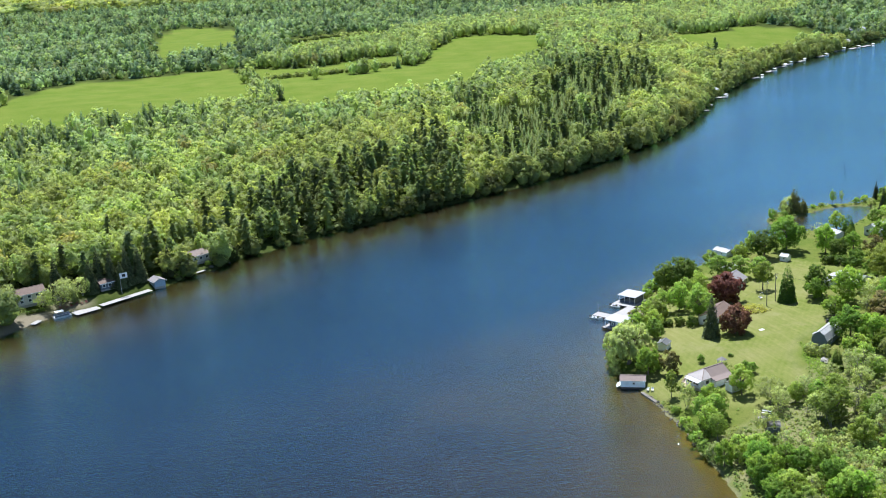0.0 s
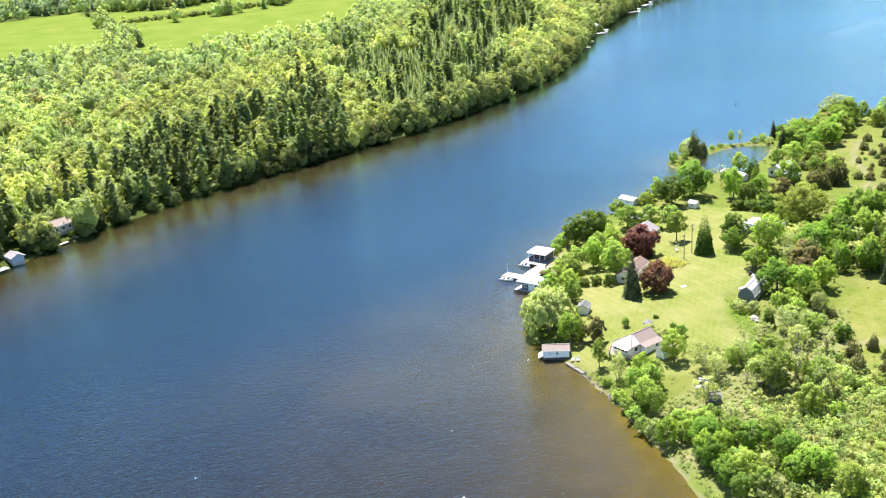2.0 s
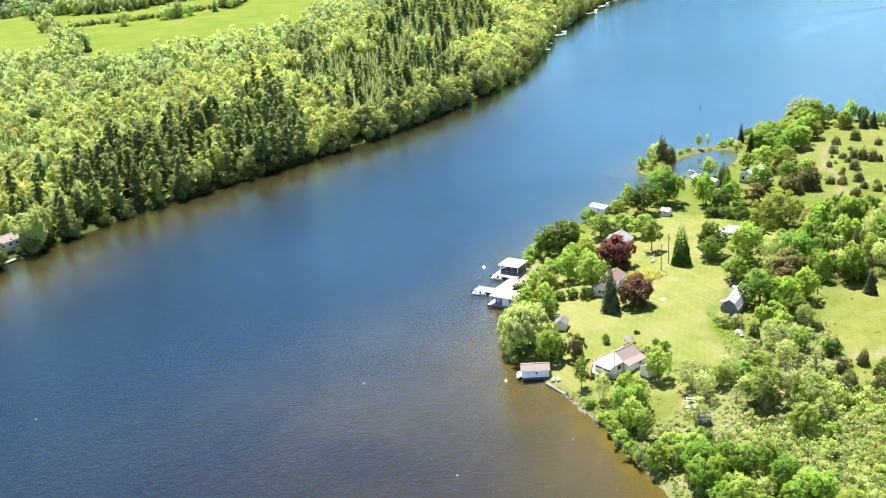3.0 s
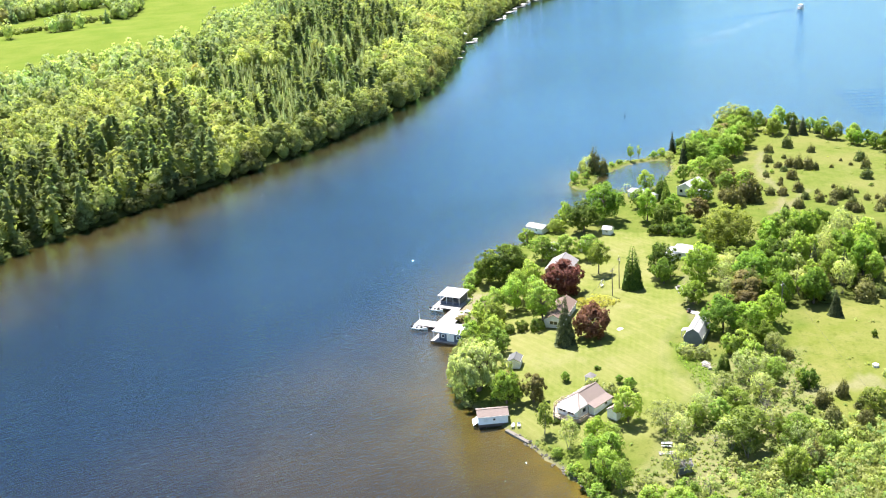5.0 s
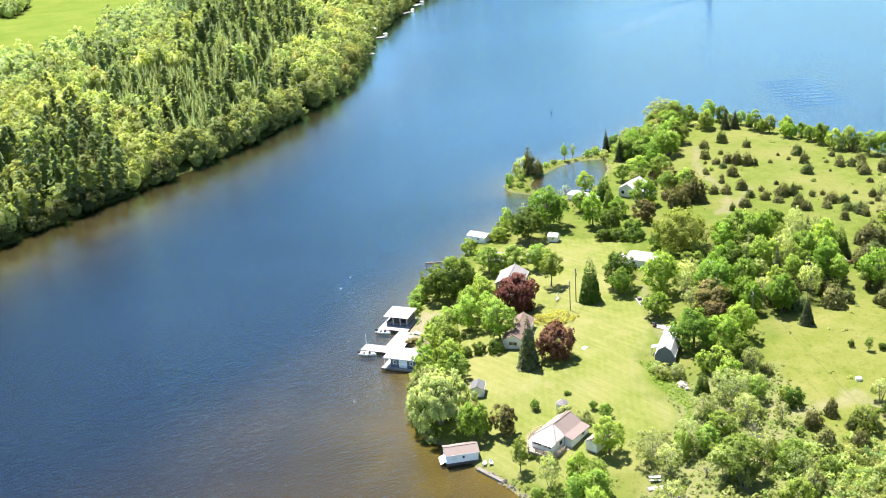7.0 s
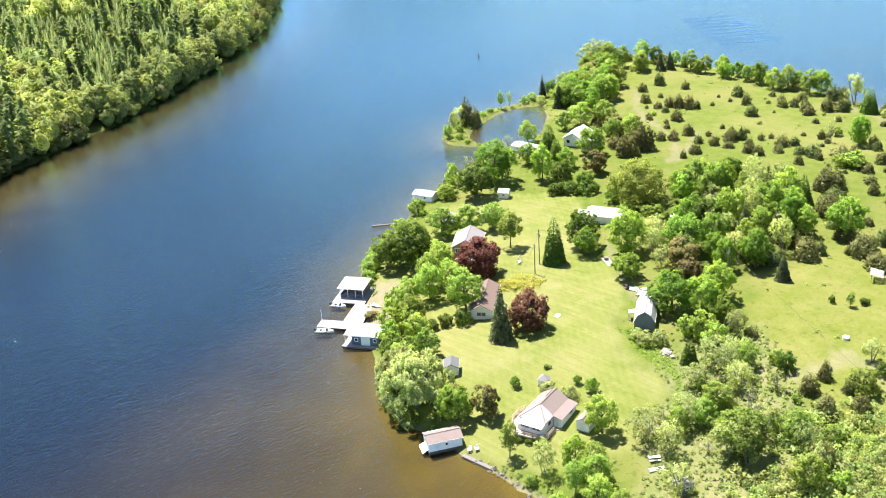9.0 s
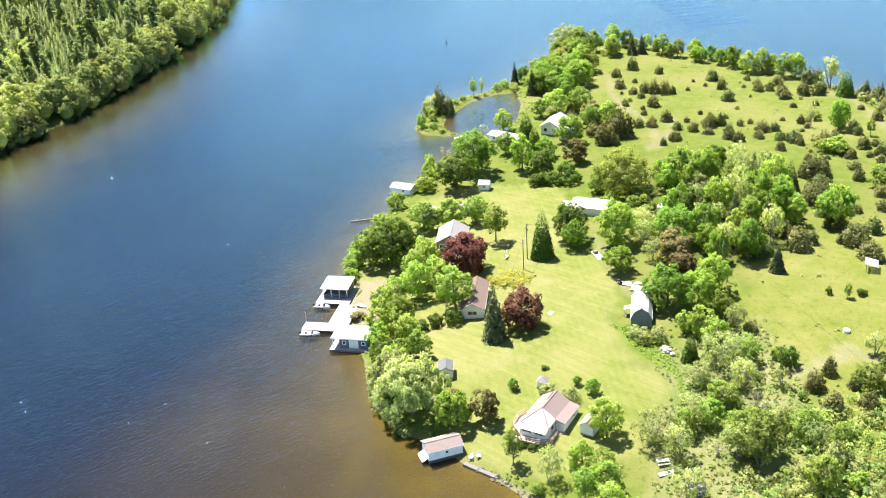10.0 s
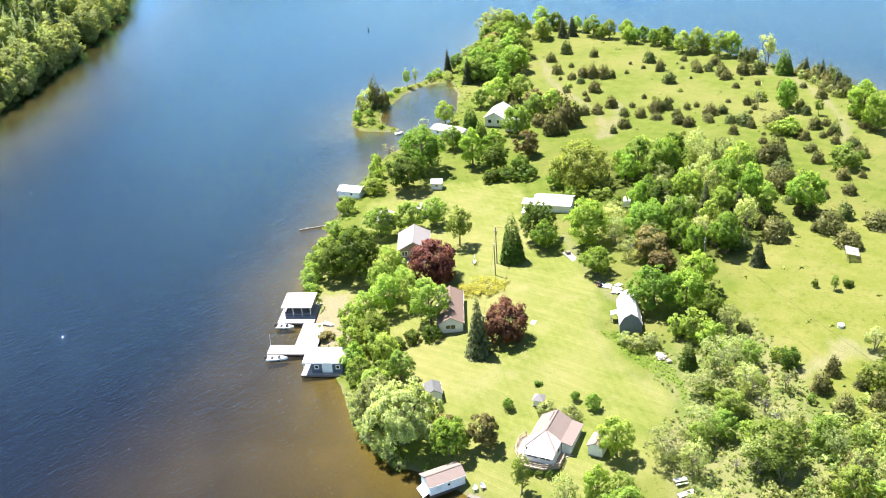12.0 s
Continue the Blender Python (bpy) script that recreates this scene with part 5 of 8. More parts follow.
rows("grey_shrub", [(351.4, 273.6, 2.6, 2.0), (348.6, 270.6, 2.4, 1.8), (355.8, 279.2, 3.0, 2.3), (345.2, 266.4, 2.4, 1.9), (341.4, 262.6, 2.6, 2.0)], "pale shrub in front of the headland conifers", "shrub", "headland shrubs")
rows("dark_shrub", [(131.6, 240.9, 0.9, 0.7), (132.2, 239.3, 0.9, 0.8), (132.8, 237.6, 1.0, 0.8), (133.4, 235.9, 1.0, 0.8), (134.0, 234.2, 0.9, 0.7)], "low dark green hedge shrub along the cottage deck", "shrub", "deck hedge")
rows("dark_shrub", [(-49.5, 396.2, 1.3, 1.0), (-48.0, 396.9, 1.3, 1.0), (-46.5, 397.6, 1.3, 1.0), (-45.0, 398.3, 1.3, 1.0)], "clipped dark hedge shrub above the sandy landing", "shrub", "landing hedge")
rows("spruce", [(-20, 414, 15, 3.4), (-14, 416.5, 16, 3.6), (-9.5, 418.5, 15, 3.4), (-27.5, 409.5, 14, 3.2), (-24.5, 415.5, 16, 3.4), (-16.5, 412.5, 12, 2.8), (2, 424, 13, 3.0), (-40, 412, 15, 3.2)], "dark conifer behind the lakeside cottages", group="cottage conifers")
rows("leafy_shrub", [(8.5, 425.5, 2.6, 2.2), (11.0, 429.6, 2.4, 1.8), (17.6, 432.2, 1.8, 1.5), (22.6, 435.4, 2.6, 2.2), (5.0, 421.5, 3.2, 2.4)], "leafy shrub below the tan cottage", "shrub", "cottage shrubs")
# the meadow
rows("spruce", [(216.9, 234.6, 7.4, 1.9)], "spruce standing alone at the edge of the meadow")
rows("poplar", [(214.8, 216.4, 3.8, 0.9)], "young thin light green tree in the meadow")
rows("dark_shrub", [(213.9, 220.3, 1.7, 0.7), (217.6, 214.7, 1.6, 1.1), (182.9, 213.0, 4.2, 2.0), (193.0, 197.5, 2.2, 1.6)], "small dark shrub standing alone in the meadow", "shrub", "meadow shrubs")
rows("ash", [(154.5, 204.6, 9.0, 5.2), (163.7, 216.3, 5.8, 3.0)], "bright yellow-green tree in the thicket", group="thicket trees")
rows("feathery_tree", [(175.1, 223.2, 8.0, 4.4), (166.6, 223.3, 5.6, 3.0), (172.7, 217.7, 5.2, 3.0), (146.5, 219.8, 8.0, 3.9), (146.4, 214.5, 7.4, 2.7), (155.7, 218.1, 6.4, 3.3)], "airy pale grey-green tree in the thicket", group="feathery trees")
rows("juniper", [(178.7, 205.1, 5.7, 1.9), (184.9, 205.4, 5.2, 1.6), (174.4, 199.4, 5.6, 2.4), (178.9, 194.6, 4.8, 1.9), (160.0, 191.7, 7.0, 2.5)], "broad dark olive juniper in a clump by the trail", "shrub", "trail junipers")
rows("cedar", [(173.1, 229.5, 6.5, 1.8)], "small pointed light green tree below the barn")
rows("leafy_shrub", [(182.5, 233.1, 6.7, 3.4), (181.6, 236.1, 5.4, 2.2), (181.3, 228.6, 6.0, 2.8), (184.9, 197.2, 5.2, 3.2)], "leafy green shrub between the barn and the thicket", "shrub", "barnside shrubs")
rows("bare_tree", [(137.0, 205.8, 8, 2.6), (196.5, 201.5, 6, 2.2), (161, 204, 7, 2.4), (136.2, 196, 6, 2)],
     "nearly bare grey tree in the thicket", group="bare trees")


rows("feathery_tree", [(-38.6, 400.6, 10, 5.6), (-44.6, 400.8, 6, 3.2), (-37, 405, 9, 4.6), (-31, 407.5, 8, 3.8), (-56, 403, 9, 4), (24.5, 437.5, 9.5, 5.0), (6, 432, 8, 3.4)], "spreading pale green tree beside a lakeside cottage", group="cottage trees")


def low_growth():
    """Tufts of rough grass and weeds over all the unmown near land."""
    rng = np.random.default_rng(77)
    x, y = jittered(112, 372, 150, 408, 1.25, rng)
    z, near, _ = land(x, y)
    k = (near > 0.3) & (from_edge(x, y, LAWN) < -0.3) & (near_line(x, y, TRAIL) > 1.8) & (from_edge(x, y, LONG_GRASS) < -0.5)
    k &= rng.uniform(size=x.size) < 0.012 + 0.75 * ease(from_edge(x, y, THICKET), -2, 2) + 0.5 * ease(5 - near, 0, 3)
    x, y, z = x[k], y[k], z[k]
    tufts = [lobed_cards(rng, 9, 0.5, 0.6, 5, 0.0, 0.34, 1.3) for _ in range(5)]
    tint = np.array([[0.70, 0.76, 0.60]]) * rng.uniform(0.8, 1.2, (len(x), 1)) * (1 + rng.uniform(-0.15, 0.2, (len(x), 1)) * np.array([[1, 0.2, -0.5]]))
    ob = forest("low_growth", "rough grass and weeds over the unmown land", np.stack([x, y, z - 0.1], 1), rng.integers(0, 5, len(x)), tufts, tint, LEAF_WOODS, 19)
    tagged(ob, category="undergrowth")


low_growth()


def scrub():
    """Waist-high mixed bushes that close over the rough ground beyond the thicket."""
    rng = np.random.default_rng(81)
    x, y = jittered(128, 200, 140, 216, 1.75, rng)
    d = from_edge(x, y, SCRUB) + 2.5 * wobble(x, y, 6)
    k = (d > 0) & (rng.uniform(size=x.size) < 0.5 + 0.4 * ease(d, 0, 6)) & (land(x, y)[1] > 1.0) & (near_line(x, y, TRAIL) > 2.4)
    x, y = x[k], y[k]
    bushes = [lobed_cards(rng, 85, 1.7, 1.15, 18, 0.0, 0.29, 1.3, 0.0, 0.3) for _ in range(6)]
    kinds = rng.integers(0, 6, len(x))
    hues = np.array([[0.80, 0.84, 0.75], [1.0, 1.02, 0.8], [0.62, 0.72, 0.62], [0.95, 0.84, 0.85], [1.1, 1.08, 1.0], [0.72, 0.66, 0.6]])
    pick = np.clip(np.floor(3 + 2.6 * wobble(x, y, 7) + rng.normal(0, 1.2, len(x))), 0, 5).astype(int)
    tint = hues[pick] * np.array([[1.22, 1.26, 1.3]]) * rng.uniform(0.8, 1.15, (len(x), 1))
    ob = forest("scrub", "waist-high olive and pale green scrub over rough land", np.stack([x, y, land(x, y)[0] - 0.1], 1), kinds, bushes, tint, LEAF_WOODS, 20)
    tagged(ob, category="scrub")
    # long grass left standing beside the mown lawn
    x, y = jittered(160, 180, 222, 252, 0.7, rng)
    k = from_edge(x, y, LONG_GRASS) > 0
    x, y = x[k], y[k]
    blades = [lobed_cards(rng, 9, 0.2, 0.4, 5, 0.0, 0.17, 1.8) for _ in range(4)]
    tint = np.array([[0.84, 1.02, 0.46]]) * rng.uniform(0.8, 1.25, (len(x), 1))
    ob = forest("long_grass", "lush dark green long grass beside the mown lawn", np.stack([x, y, land(x, y)[0] - 0.08], 1), rng.integers(0, 4, len(x)), blades, tint, LEAF_WOODS, 21)
    tagged(ob, category="grass")


scrub()


def scattered(seed, poly, step, mix, keep=1.0, clump=0.0):
    """Fills a plot with kinds in given shares: (kind, share, low, high, slimness, label, category, group)."""
    r = random.Random(seed)
    nr = np.random.default_rng(seed)
    xs, ys = [p[0] for p in poly], [p[1] for p in poly]
    px, py = jittered(min(xs), max(xs), min(ys), max(ys), step, nr)
    chance = keep * (1 + clump * 2.2 * wobble(px + seed * 31, py, 9))
    ok = inside(px, py, poly) & (nr.uniform(size=px.size) < chance)
    ok &= (land(px, py)[1] > 0.8) & (np.hypot(px - 141, py - 213) > 6.5)
    for x, y in zip(px[ok], py[ok]):
        kind, share, lo, hi, slim, label, cat, group = r.choices(mix, [m[1] for m in mix])[0]
        h = r.uniform(lo, hi)
        plant(kind, float(x), float(y), h, h * slim * r.uniform(0.85, 1.15), label, cat, group)


GROVE_MIX = [("maple", 5, 7.5, 12.5, 0.34, "green leafy tree in a dense grove", "tree", "grove trees"),
             ("ash", 4, 8, 13, 0.30, "light green tree in a dense grove", "tree", "grove trees"),
             ("dark_maple", 1, 7, 10, 0.42, "dark green tree in a dense grove", "tree", "grove trees"),
             ("spruce", 0.8, 9, 12, 0.2, "dark spruce among leafy trees", "tree", "grove trees"),
             ("feathery_tree", 1.6, 9, 12, 0.28, "thin grey-green half-bare tree in a dense grove", "tree", "grove trees"),
             ("bare_tree", 1, 6, 9, 0.35, "nearly bare grey tree in a grove", "tree", "grove trees")]
THICKET_MIX = [("leafy_shrub", 2.5, 1.8, 3.6, 0.55, "leafy light green shrub in a thicket", "shrub", "thicket shrubs"),
               ("grey_shrub", 3, 1.6, 3.4, 0.6, "pale grey-green shrub in a thicket", "shrub", "thicket shrubs"),
               ("ash", 1.6, 5, 8.0, 0.38, "light green tree in a thicket", "tree", "thicket trees"),
               ("feathery_tree", 2.2, 4.5, 8, 0.4, "airy pale grey-green tree in a thicket", "tree", "feathery trees"),
               ("bare_tree", 0.5, 4, 7, 0.34, "nearly bare grey tree in a thicket", "tree", "thicket trees"),
               ("juniper", 0.5, 2.5, 4, 0.42, "olive juniper in a thicket", "shrub", "thicket shrubs")]
SHORE_MIX = [("maple", 5, 6, 8.5, 0.42, "green tree in dense shore woods", "tree", "shore woods"),
             ("ash", 3, 5.5, 8, 0.42, "light green tree in dense shore woods", "tree", "shore woods"),
             ("leafy_shrub", 4, 3, 5, 0.55, "leafy shrub in dense shore woods", "shrub", "shore shrubs"),
             ("grey_shrub", 1, 3, 4.5, 0.6, "grey shrub in dense shore woods", "shrub", "shore shrubs")]
JUNIPER_MIX = [("juniper", 6, 2.2, 4.6, 0.44, "olive-brown juniper in the old field", "shrub", "junipers"),
               ("juniper", 2, 1.4, 2.4, 0.5, "small olive juniper in the old field", "shrub", "junipers"),
               ("leafy_shrub", 0.8, 1.8, 3.2, 0.55, "green shrub in the old field", "shrub", "field shrubs")]
BACK_MIX = [("ash", 4, 6, 9.5, 0.37, "light green tree on the far shore of the headland", "tree", "headland trees"),
            ("maple", 4, 6, 9.5, 0.37, "green tree on the far shore of the headland", "tree", "headland trees"),
            ("dark_maple", 1.6, 6, 9.5, 0.4, "dark green tree on the far shore of the headland", "tree", "headland trees"),
            ("spruce", 1, 7, 10, 0.24, "dark conifer on the far shore of the headland", "tree", "headland trees"),
            ("grey_shrub", 2.2, 2.5, 4.5, 0.6, "pale shrub on the far shore of the headland", "shrub", "headland shrubs"),
            ("juniper", 1.0, 4, 6, 0.42, "olive juniper on the far shore of the headland", "shrub", "headland shrubs")]
scattered(21, [(219, 263), (227, 271), (237, 274), (244, 283), (252, 291), (266, 284), (272, 266), (240, 238), (220, 240), (210, 247)], 5.9, GROVE_MIX, 0.95)
rows("feathery_tree", [(239.4, 257.4, 12, 3.0), (246.5, 262.5, 12.5, 2.8), (258, 268, 11.5, 3.2)], "tall grey half-bare tree in the grove", group="grove trees")
rows("leafy_shrub", [(231.2, 292.4, 3.4, 2.4), (232.6, 286.2, 2.8, 2.0), (235.4, 284.6, 2.4, 1.6)], "leafy shrub beside the clearing behind the workshop", "shrub", "clearing shrubs")
rows("maple", [(246.5, 284.5, 8.5, 3.2), (250.5, 288.5, 8.0, 3.0), (243.0, 303.0, 6.5, 3.0), (235.4, 300.6, 5.2, 2.6)], "green leafy tree beside the very broad tree", group="meadow trees")
rows("feathery_tree", [(214.0, 270.2, 8.5, 3.4), (210.4, 267.6, 7.5, 3.0), (218.0, 271.6, 8.0, 3.0), (205.4, 260.8, 6.0, 2.8), (211.6, 259.0, 7.5, 3.0)], "airy pale green tree at the edge of the lawn", group="lawn edge trees")
rows("dark_shrub", [(229.9, 278.6, 2.8, 1.5)], "dark shrub in the clearing behind the workshop", "shrub")
scattered(22, [(158, 228), (170, 234), (184, 231.5), (193, 226), (184, 214), (172, 200), (163, 186), (146, 170), (136, 176), (141, 196), (140, 212), (148, 221)], 5.0, THICKET_MIX, 0.36, 0.55)
scattered(23, [(120.5, 206), (127, 211), (134, 203), (136, 190), (140, 168), (122, 168), (118.5, 180), (121, 192)], 4.6, SHORE_MIX, 0.95)
scattered(24, [(136, 166), (172, 190), (180, 178), (160, 150), (128, 140), (112, 150), (119, 172)], 5.0, THICKET_MIX, 0.3, 0.55)
scattered(25, [(300, 391), (322, 397), (344, 405), (358, 408), (370, 399), (376, 378), (373, 350), (372, 326), (369, 311), (363, 311), (362, 320), (363, 345), (362, 372),
               (348, 390), (325, 372), (300, 362), (304, 375)], 6.0, BACK_MIX, 0.92)
scattered(31, [(300, 380), (318, 394), (345, 404), (357, 403), (352, 390), (331, 374), (309, 365), (297, 368)], 5.6, [
    ("ash", 5, 8, 11.5, 0.46, "light green tree in the belt of woods behind the pond", "tree", "headland trees"),
    ("maple", 3, 8, 11, 0.45, "green tree in the belt of woods behind the pond", "tree", "headland trees"),
    ("feathery_tree", 2, 7, 10, 0.45, "airy pale green tree in the belt of woods behind the pond", "tree", "headland trees"),
    ("brown_tree", 0.6, 5, 8, 0.45, "copper-brown tree in the belt of woods behind the pond", "tree", "headland trees")], 0.75)
scattered(26, [(312, 358), (336, 362), (356, 346), (358, 326), (352, 300), (340, 284), (300, 264), (276, 258), (282, 290), (292, 316), (300, 334)], 5.0, [("juniper", 3, 1.2, 2.6, 0.48, "small olive juniper in the old field", "shrub", "junipers"), ("leafy_shrub", 0.7, 0.8, 1.8, 0.6, "low green shrub in the old field", "shrub", "field shrubs")], 0.12, 0.9)
scattered(27, [(262, 262), (296, 284), (330, 284), (350, 276), (345, 244), (290, 236), (262, 228), (250, 236)], 4.6, JUNIPER_MIX, 0.22, 0.9)
scattered(29, [(176, 196), (188, 204), (200, 196), (230, 205), (255, 205), (230, 160), (180, 160), (172, 184)], 5.5, JUNIPER_MIX, 0.16, 0.9)
scattered(30, [(270, 318), (296, 336), (300, 360), (284, 352), (272, 330)], 5.0, [("juniper", 3, 3.5, 5.5, 0.46, "olive-brown juniper beside the farmhouse field", "shrub", "junipers"),
                                                                              ("ash", 1, 6, 9, 0.4, "pale green tree behind the farmhouse", "tree", "pond trees")], 0.55)


# ---- buildings ----
class Solid:
    """Collects boxes and prisms for one mesh."""

    def __init__(self):
        self.v, self.f, self.weld = [], [], False

    def add(self, verts, faces):
        n = len(self.v)
        self.v += [tuple(p) for p in verts]
        self.f += [tuple(i + n for i in q) for q in faces]
        return self

    def box(self, x0, x1, y0, y1, z0, z1):
        p = [(x, y, z) for z in (z0, z1) for x, y in ((x0, y0), (x1, y0), (x1, y1), (x0, y1))]
        return self.add(p, [(3, 2, 1, 0), (4, 5, 6, 7), (0, 1, 5, 4), (1, 2, 6, 5), (2, 3, 7, 6), (3, 0, 4, 7)])

    def bar(self, a, b, w, h=None):
        """A beam from a to b."""
        a, b = Vector(a), Vector(b)
        d = (b - a).normalized()
        u = d.cross(Vector((0, 0, 1))) if abs(d.z) < 0.95 else Vector((1, 0, 0))
        u.normalize()
        n = u.cross(d)
        h = h or w
        p = [e + u * (sx * w / 2) + n * (sz * h / 2) for e in (a, b) for sx, sz in ((-1, -1), (1, -1), (1, 1), (-1, 1))]
        return self.add(p, [(3, 2, 1, 0), (4, 5, 6, 7), (0, 1, 5, 4), (1, 2, 6, 5), (2, 3, 7, 6), (3, 0, 4, 7)])

    def prism(self, outline, lift):
        """An outline of 3D points pushed along lift."""
        n = len(outline)
        a = [Vector(p) for p in outline]
        b = [p + Vector(lift) for p in a]
        side = [(i, (i + 1) % n, n + (i + 1) % n, n + i) for i in range(n)]
        return self.add(a + b, [tuple(range(n))[::-1], tuple(range(n, 2 * n))] + side)

    def post(self, x, y, z0, z1, r0, r1=None, sides=8):
        r1 = r0 if r1 is None else r1
        p = [(x + r * math.cos(2 * math.pi * j / sides), y + r * math.sin(2 * math.pi * j / sides), z) for r, z in ((r0, z0), (r1, z1)) for j in range(sides)]
        return self.add(p, [tuple(range(sides))[::-1], tuple(range(sides, 2 * sides))] + [(j, (j + 1) % sides, sides + (j + 1) % sides, sides + j) for j in range(sides)])

    def mesh(self, name, mat):
        me = bpy.data.meshes.new(name)
        me.from_pydata(self.v, [], self.f)
        bm = bmesh.new()
        bm.from_mesh(me)
        if self.weld:   # one shell: merge the cells and drop the faces between them
            bmesh.ops.remove_doubles(bm, verts=bm.verts, dist=0.002)
            bm.verts.index_update()
            seen = {}
            for f in bm.faces:
                seen.setdefault(frozenset(v.index for v in f.verts), []).append(f)
            bmesh.ops.delete(bm, geom=[f for fs in seen.values() if len(fs) > 1 for f in fs], context="FACES_ONLY")
        bmesh.ops.recalc_face_normals(bm, faces=bm.faces)
        bm.to_mesh(me)
        bm.free()
        me.materials.append(mat)
        return me


def part(name, solid, mat, parent, label=""):
    ob = new(name, solid.mesh(name, mat))
    ob.parent = parent
    if label:
        tagged(ob, label)
    return ob


def thing(name, label, category, x, y, yaw=0.0, z=None, group=""):
    ob = new(name)
    ob.matrix_basis = pose(x, y, height(x, y) if z is None else z, 0, 0, yaw)
    return tagged(ob, label, category, group)


def wall(parent, a, b, z0, z1, mat, openings=(), peak=None, thick=0.15):
    """A wall from a to b (seen from outside, left to right), with openings (from, width, sill, height) cut through; peak adds a gable profile."""
    a, b = Vector((*a, 0)), Vector((*b, 0))
    d = (b - a).normalized()
    n = Vector((d.y, -d.x, 0))
    length = (b - a).length
    us = sorted({0.0, length, *[u for o in openings for u in (o[0], o[0] + o[1])]})
    ws = sorted({z0, z1, *[w for o in openings for w in (z0 + o[2], z0 + o[2] + o[3])]})
    s = Solid()
    for u0, u1 in zip(us, us[1:]):
        for w0, w1 in zip(ws, ws[1:]):
            cu, cw = (u0 + u1) / 2, (w0 + w1) / 2
            if any(o[0] < cu < o[0] + o[1] and z0 + o[2] < cw < z0 + o[2] + o[3] for o in openings):
                continue
            base = [a + d * u0, a + d * u1, a + d * u1 - n * thick, a + d * u0 - n * thick]
            s.prism([(*p.xy, w0) for p in base], (0, 0, w1 - w0))
    if peak:
        s.prism([(*(a + d * (f * length)).xy, z) for f, z in peak], -n * thick)
    s.weld = True
    part("wall", s, mat, parent)
    for o in openings:
        kind = "door" if o[2] < 0.15 else "window"
        p, f = a + d * o[0], Solid()
        t, w, lo, hi = 0.09, o[1], z0 + o[2], z0 + o[2] + o[3]
        for u0, u1, q0, q1 in ((-t, t * 0.6, lo - t, hi + t), (w - t * 0.6, w + t, lo - t, hi + t), (0, w, lo - t, lo + t * 0.6), (0, w, hi - t * 0.6, hi + t)):
            base = [p + d * u0 + n * 0.035, p + d * u1 + n * 0.035, p + d * u1 - n * 0.06, p + d * u0 - n * 0.06]
            f.prism([(*v.xy, q0) for v in base], (0, 0, q1 - q0))
        if w > 1.3 and kind == "window":
            base = [p + d * (w / 2 - 0.04) + n * 0.03, p + d * (w / 2 + 0.04) + n * 0.03, p + d * (w / 2 + 0.04) - n * 0.05, p + d * (w / 2 - 0.04) - n * 0.05]
            f.prism([(*v.xy, lo) for v in base], (0, 0, hi - lo))
        frame_ob = part(kind, f, PAINT_WHITE, parent)
        g = Solid()
        base = [p - n * 0.05, p + d * w - n * 0.05, p + d * w - n * 0.075, p - n * 0.075]
        g.prism([(*v.xy, lo) for v in base], (0, 0, hi - lo))
        part("pane" if kind == "window" else "door_leaf", g, GLASS if kind == "window" else PAINT_WHITE, frame_ob)


def roof(parent, x0, x1, profile, mat, over=0.35, thick=0.12, name="roof"):
    """A roof along x over a profile of (y, z) points, lapping over the gables, with a fascia under each edge."""
    (ya, za), (yb, zb) = profile[0], profile[1]
    k = over / max(math.hypot(yb - ya, zb - za), 0.01)
    first = (ya - (yb - ya) * k, za - (zb - za) * k)
    (yc, zc), (yd, zd) = profile[-1], profile[-2]
    k = over / max(math.hypot(yd - yc, zd - zc), 0.01)
    last = (yc - (yd - yc) * k, zc - (zd - zc) * k)
    line = [first, *profile[1:-1], last]
    s = Solid()
    for (y0, z0), (y1, z1) in zip(line, line[1:]):
        s.prism([(x0 - over, y0, z0), (x0 - over, y1, z1), (x0 - over, y1, z1 + thick), (x0 - over, y0, z0 + thick)], (x1 - x0 + 2 * over, 0, 0))
    ob = part(name, s, mat, parent)
    f = Solid()
    for y, z in (first, last):
        f.box(x0 - over, x1 + over, y - 0.03, y + 0.03, z - 0.08, z + thick - 0.004)
    part("fascia", f, PAINT_WHITE, ob)
    peak = max(profile, key=lambda p: p[1])
    r = Solid()
    r.bar((x0 - over, peak[0], peak[1] + thick + 0.02), (x1 + over, peak[0], peak[1] + thick + 0.02), 0.3, 0.06)
    part("ridge_cap", r, mat, ob)
    return ob


def gabled(ob, length, width, wall_h, ridge_h, walls, roofing, front=(), back=(), left=(), right=(), base=0.25, over=0.35, foot=CONCRETE):
    """A plain house along x, its front gable at -x; left is its +y side."""
    hx, hy = length / 2, width / 2
    s = Solid()
    s.box(-hx + 0.02, hx - 0.02, -hy + 0.02, hy - 0.02, -0.9, base)
    part("foundation", s, foot, ob)
    z0, z1 = base, base + wall_h
    peak = [(0, z1), (1, z1), (0.5, base + ridge_h - 0.02)]
    wall(ob, (-hx, hy), (-hx, -hy), z0, z1, walls, front, peak)
    wall(ob, (hx, -hy), (hx, hy), z0, z1, walls, back, peak)
    wall(ob, (-hx + 0.15, -hy), (hx - 0.15, -hy), z0, z1, walls, right)
    wall(ob, (hx - 0.15, hy), (-hx + 0.15, hy), z0, z1, walls, left)
    roof(ob, -hx, hx, [(-hy, z1), (0, base + ridge_h), (hy, z1)], roofing, over)
    return ob




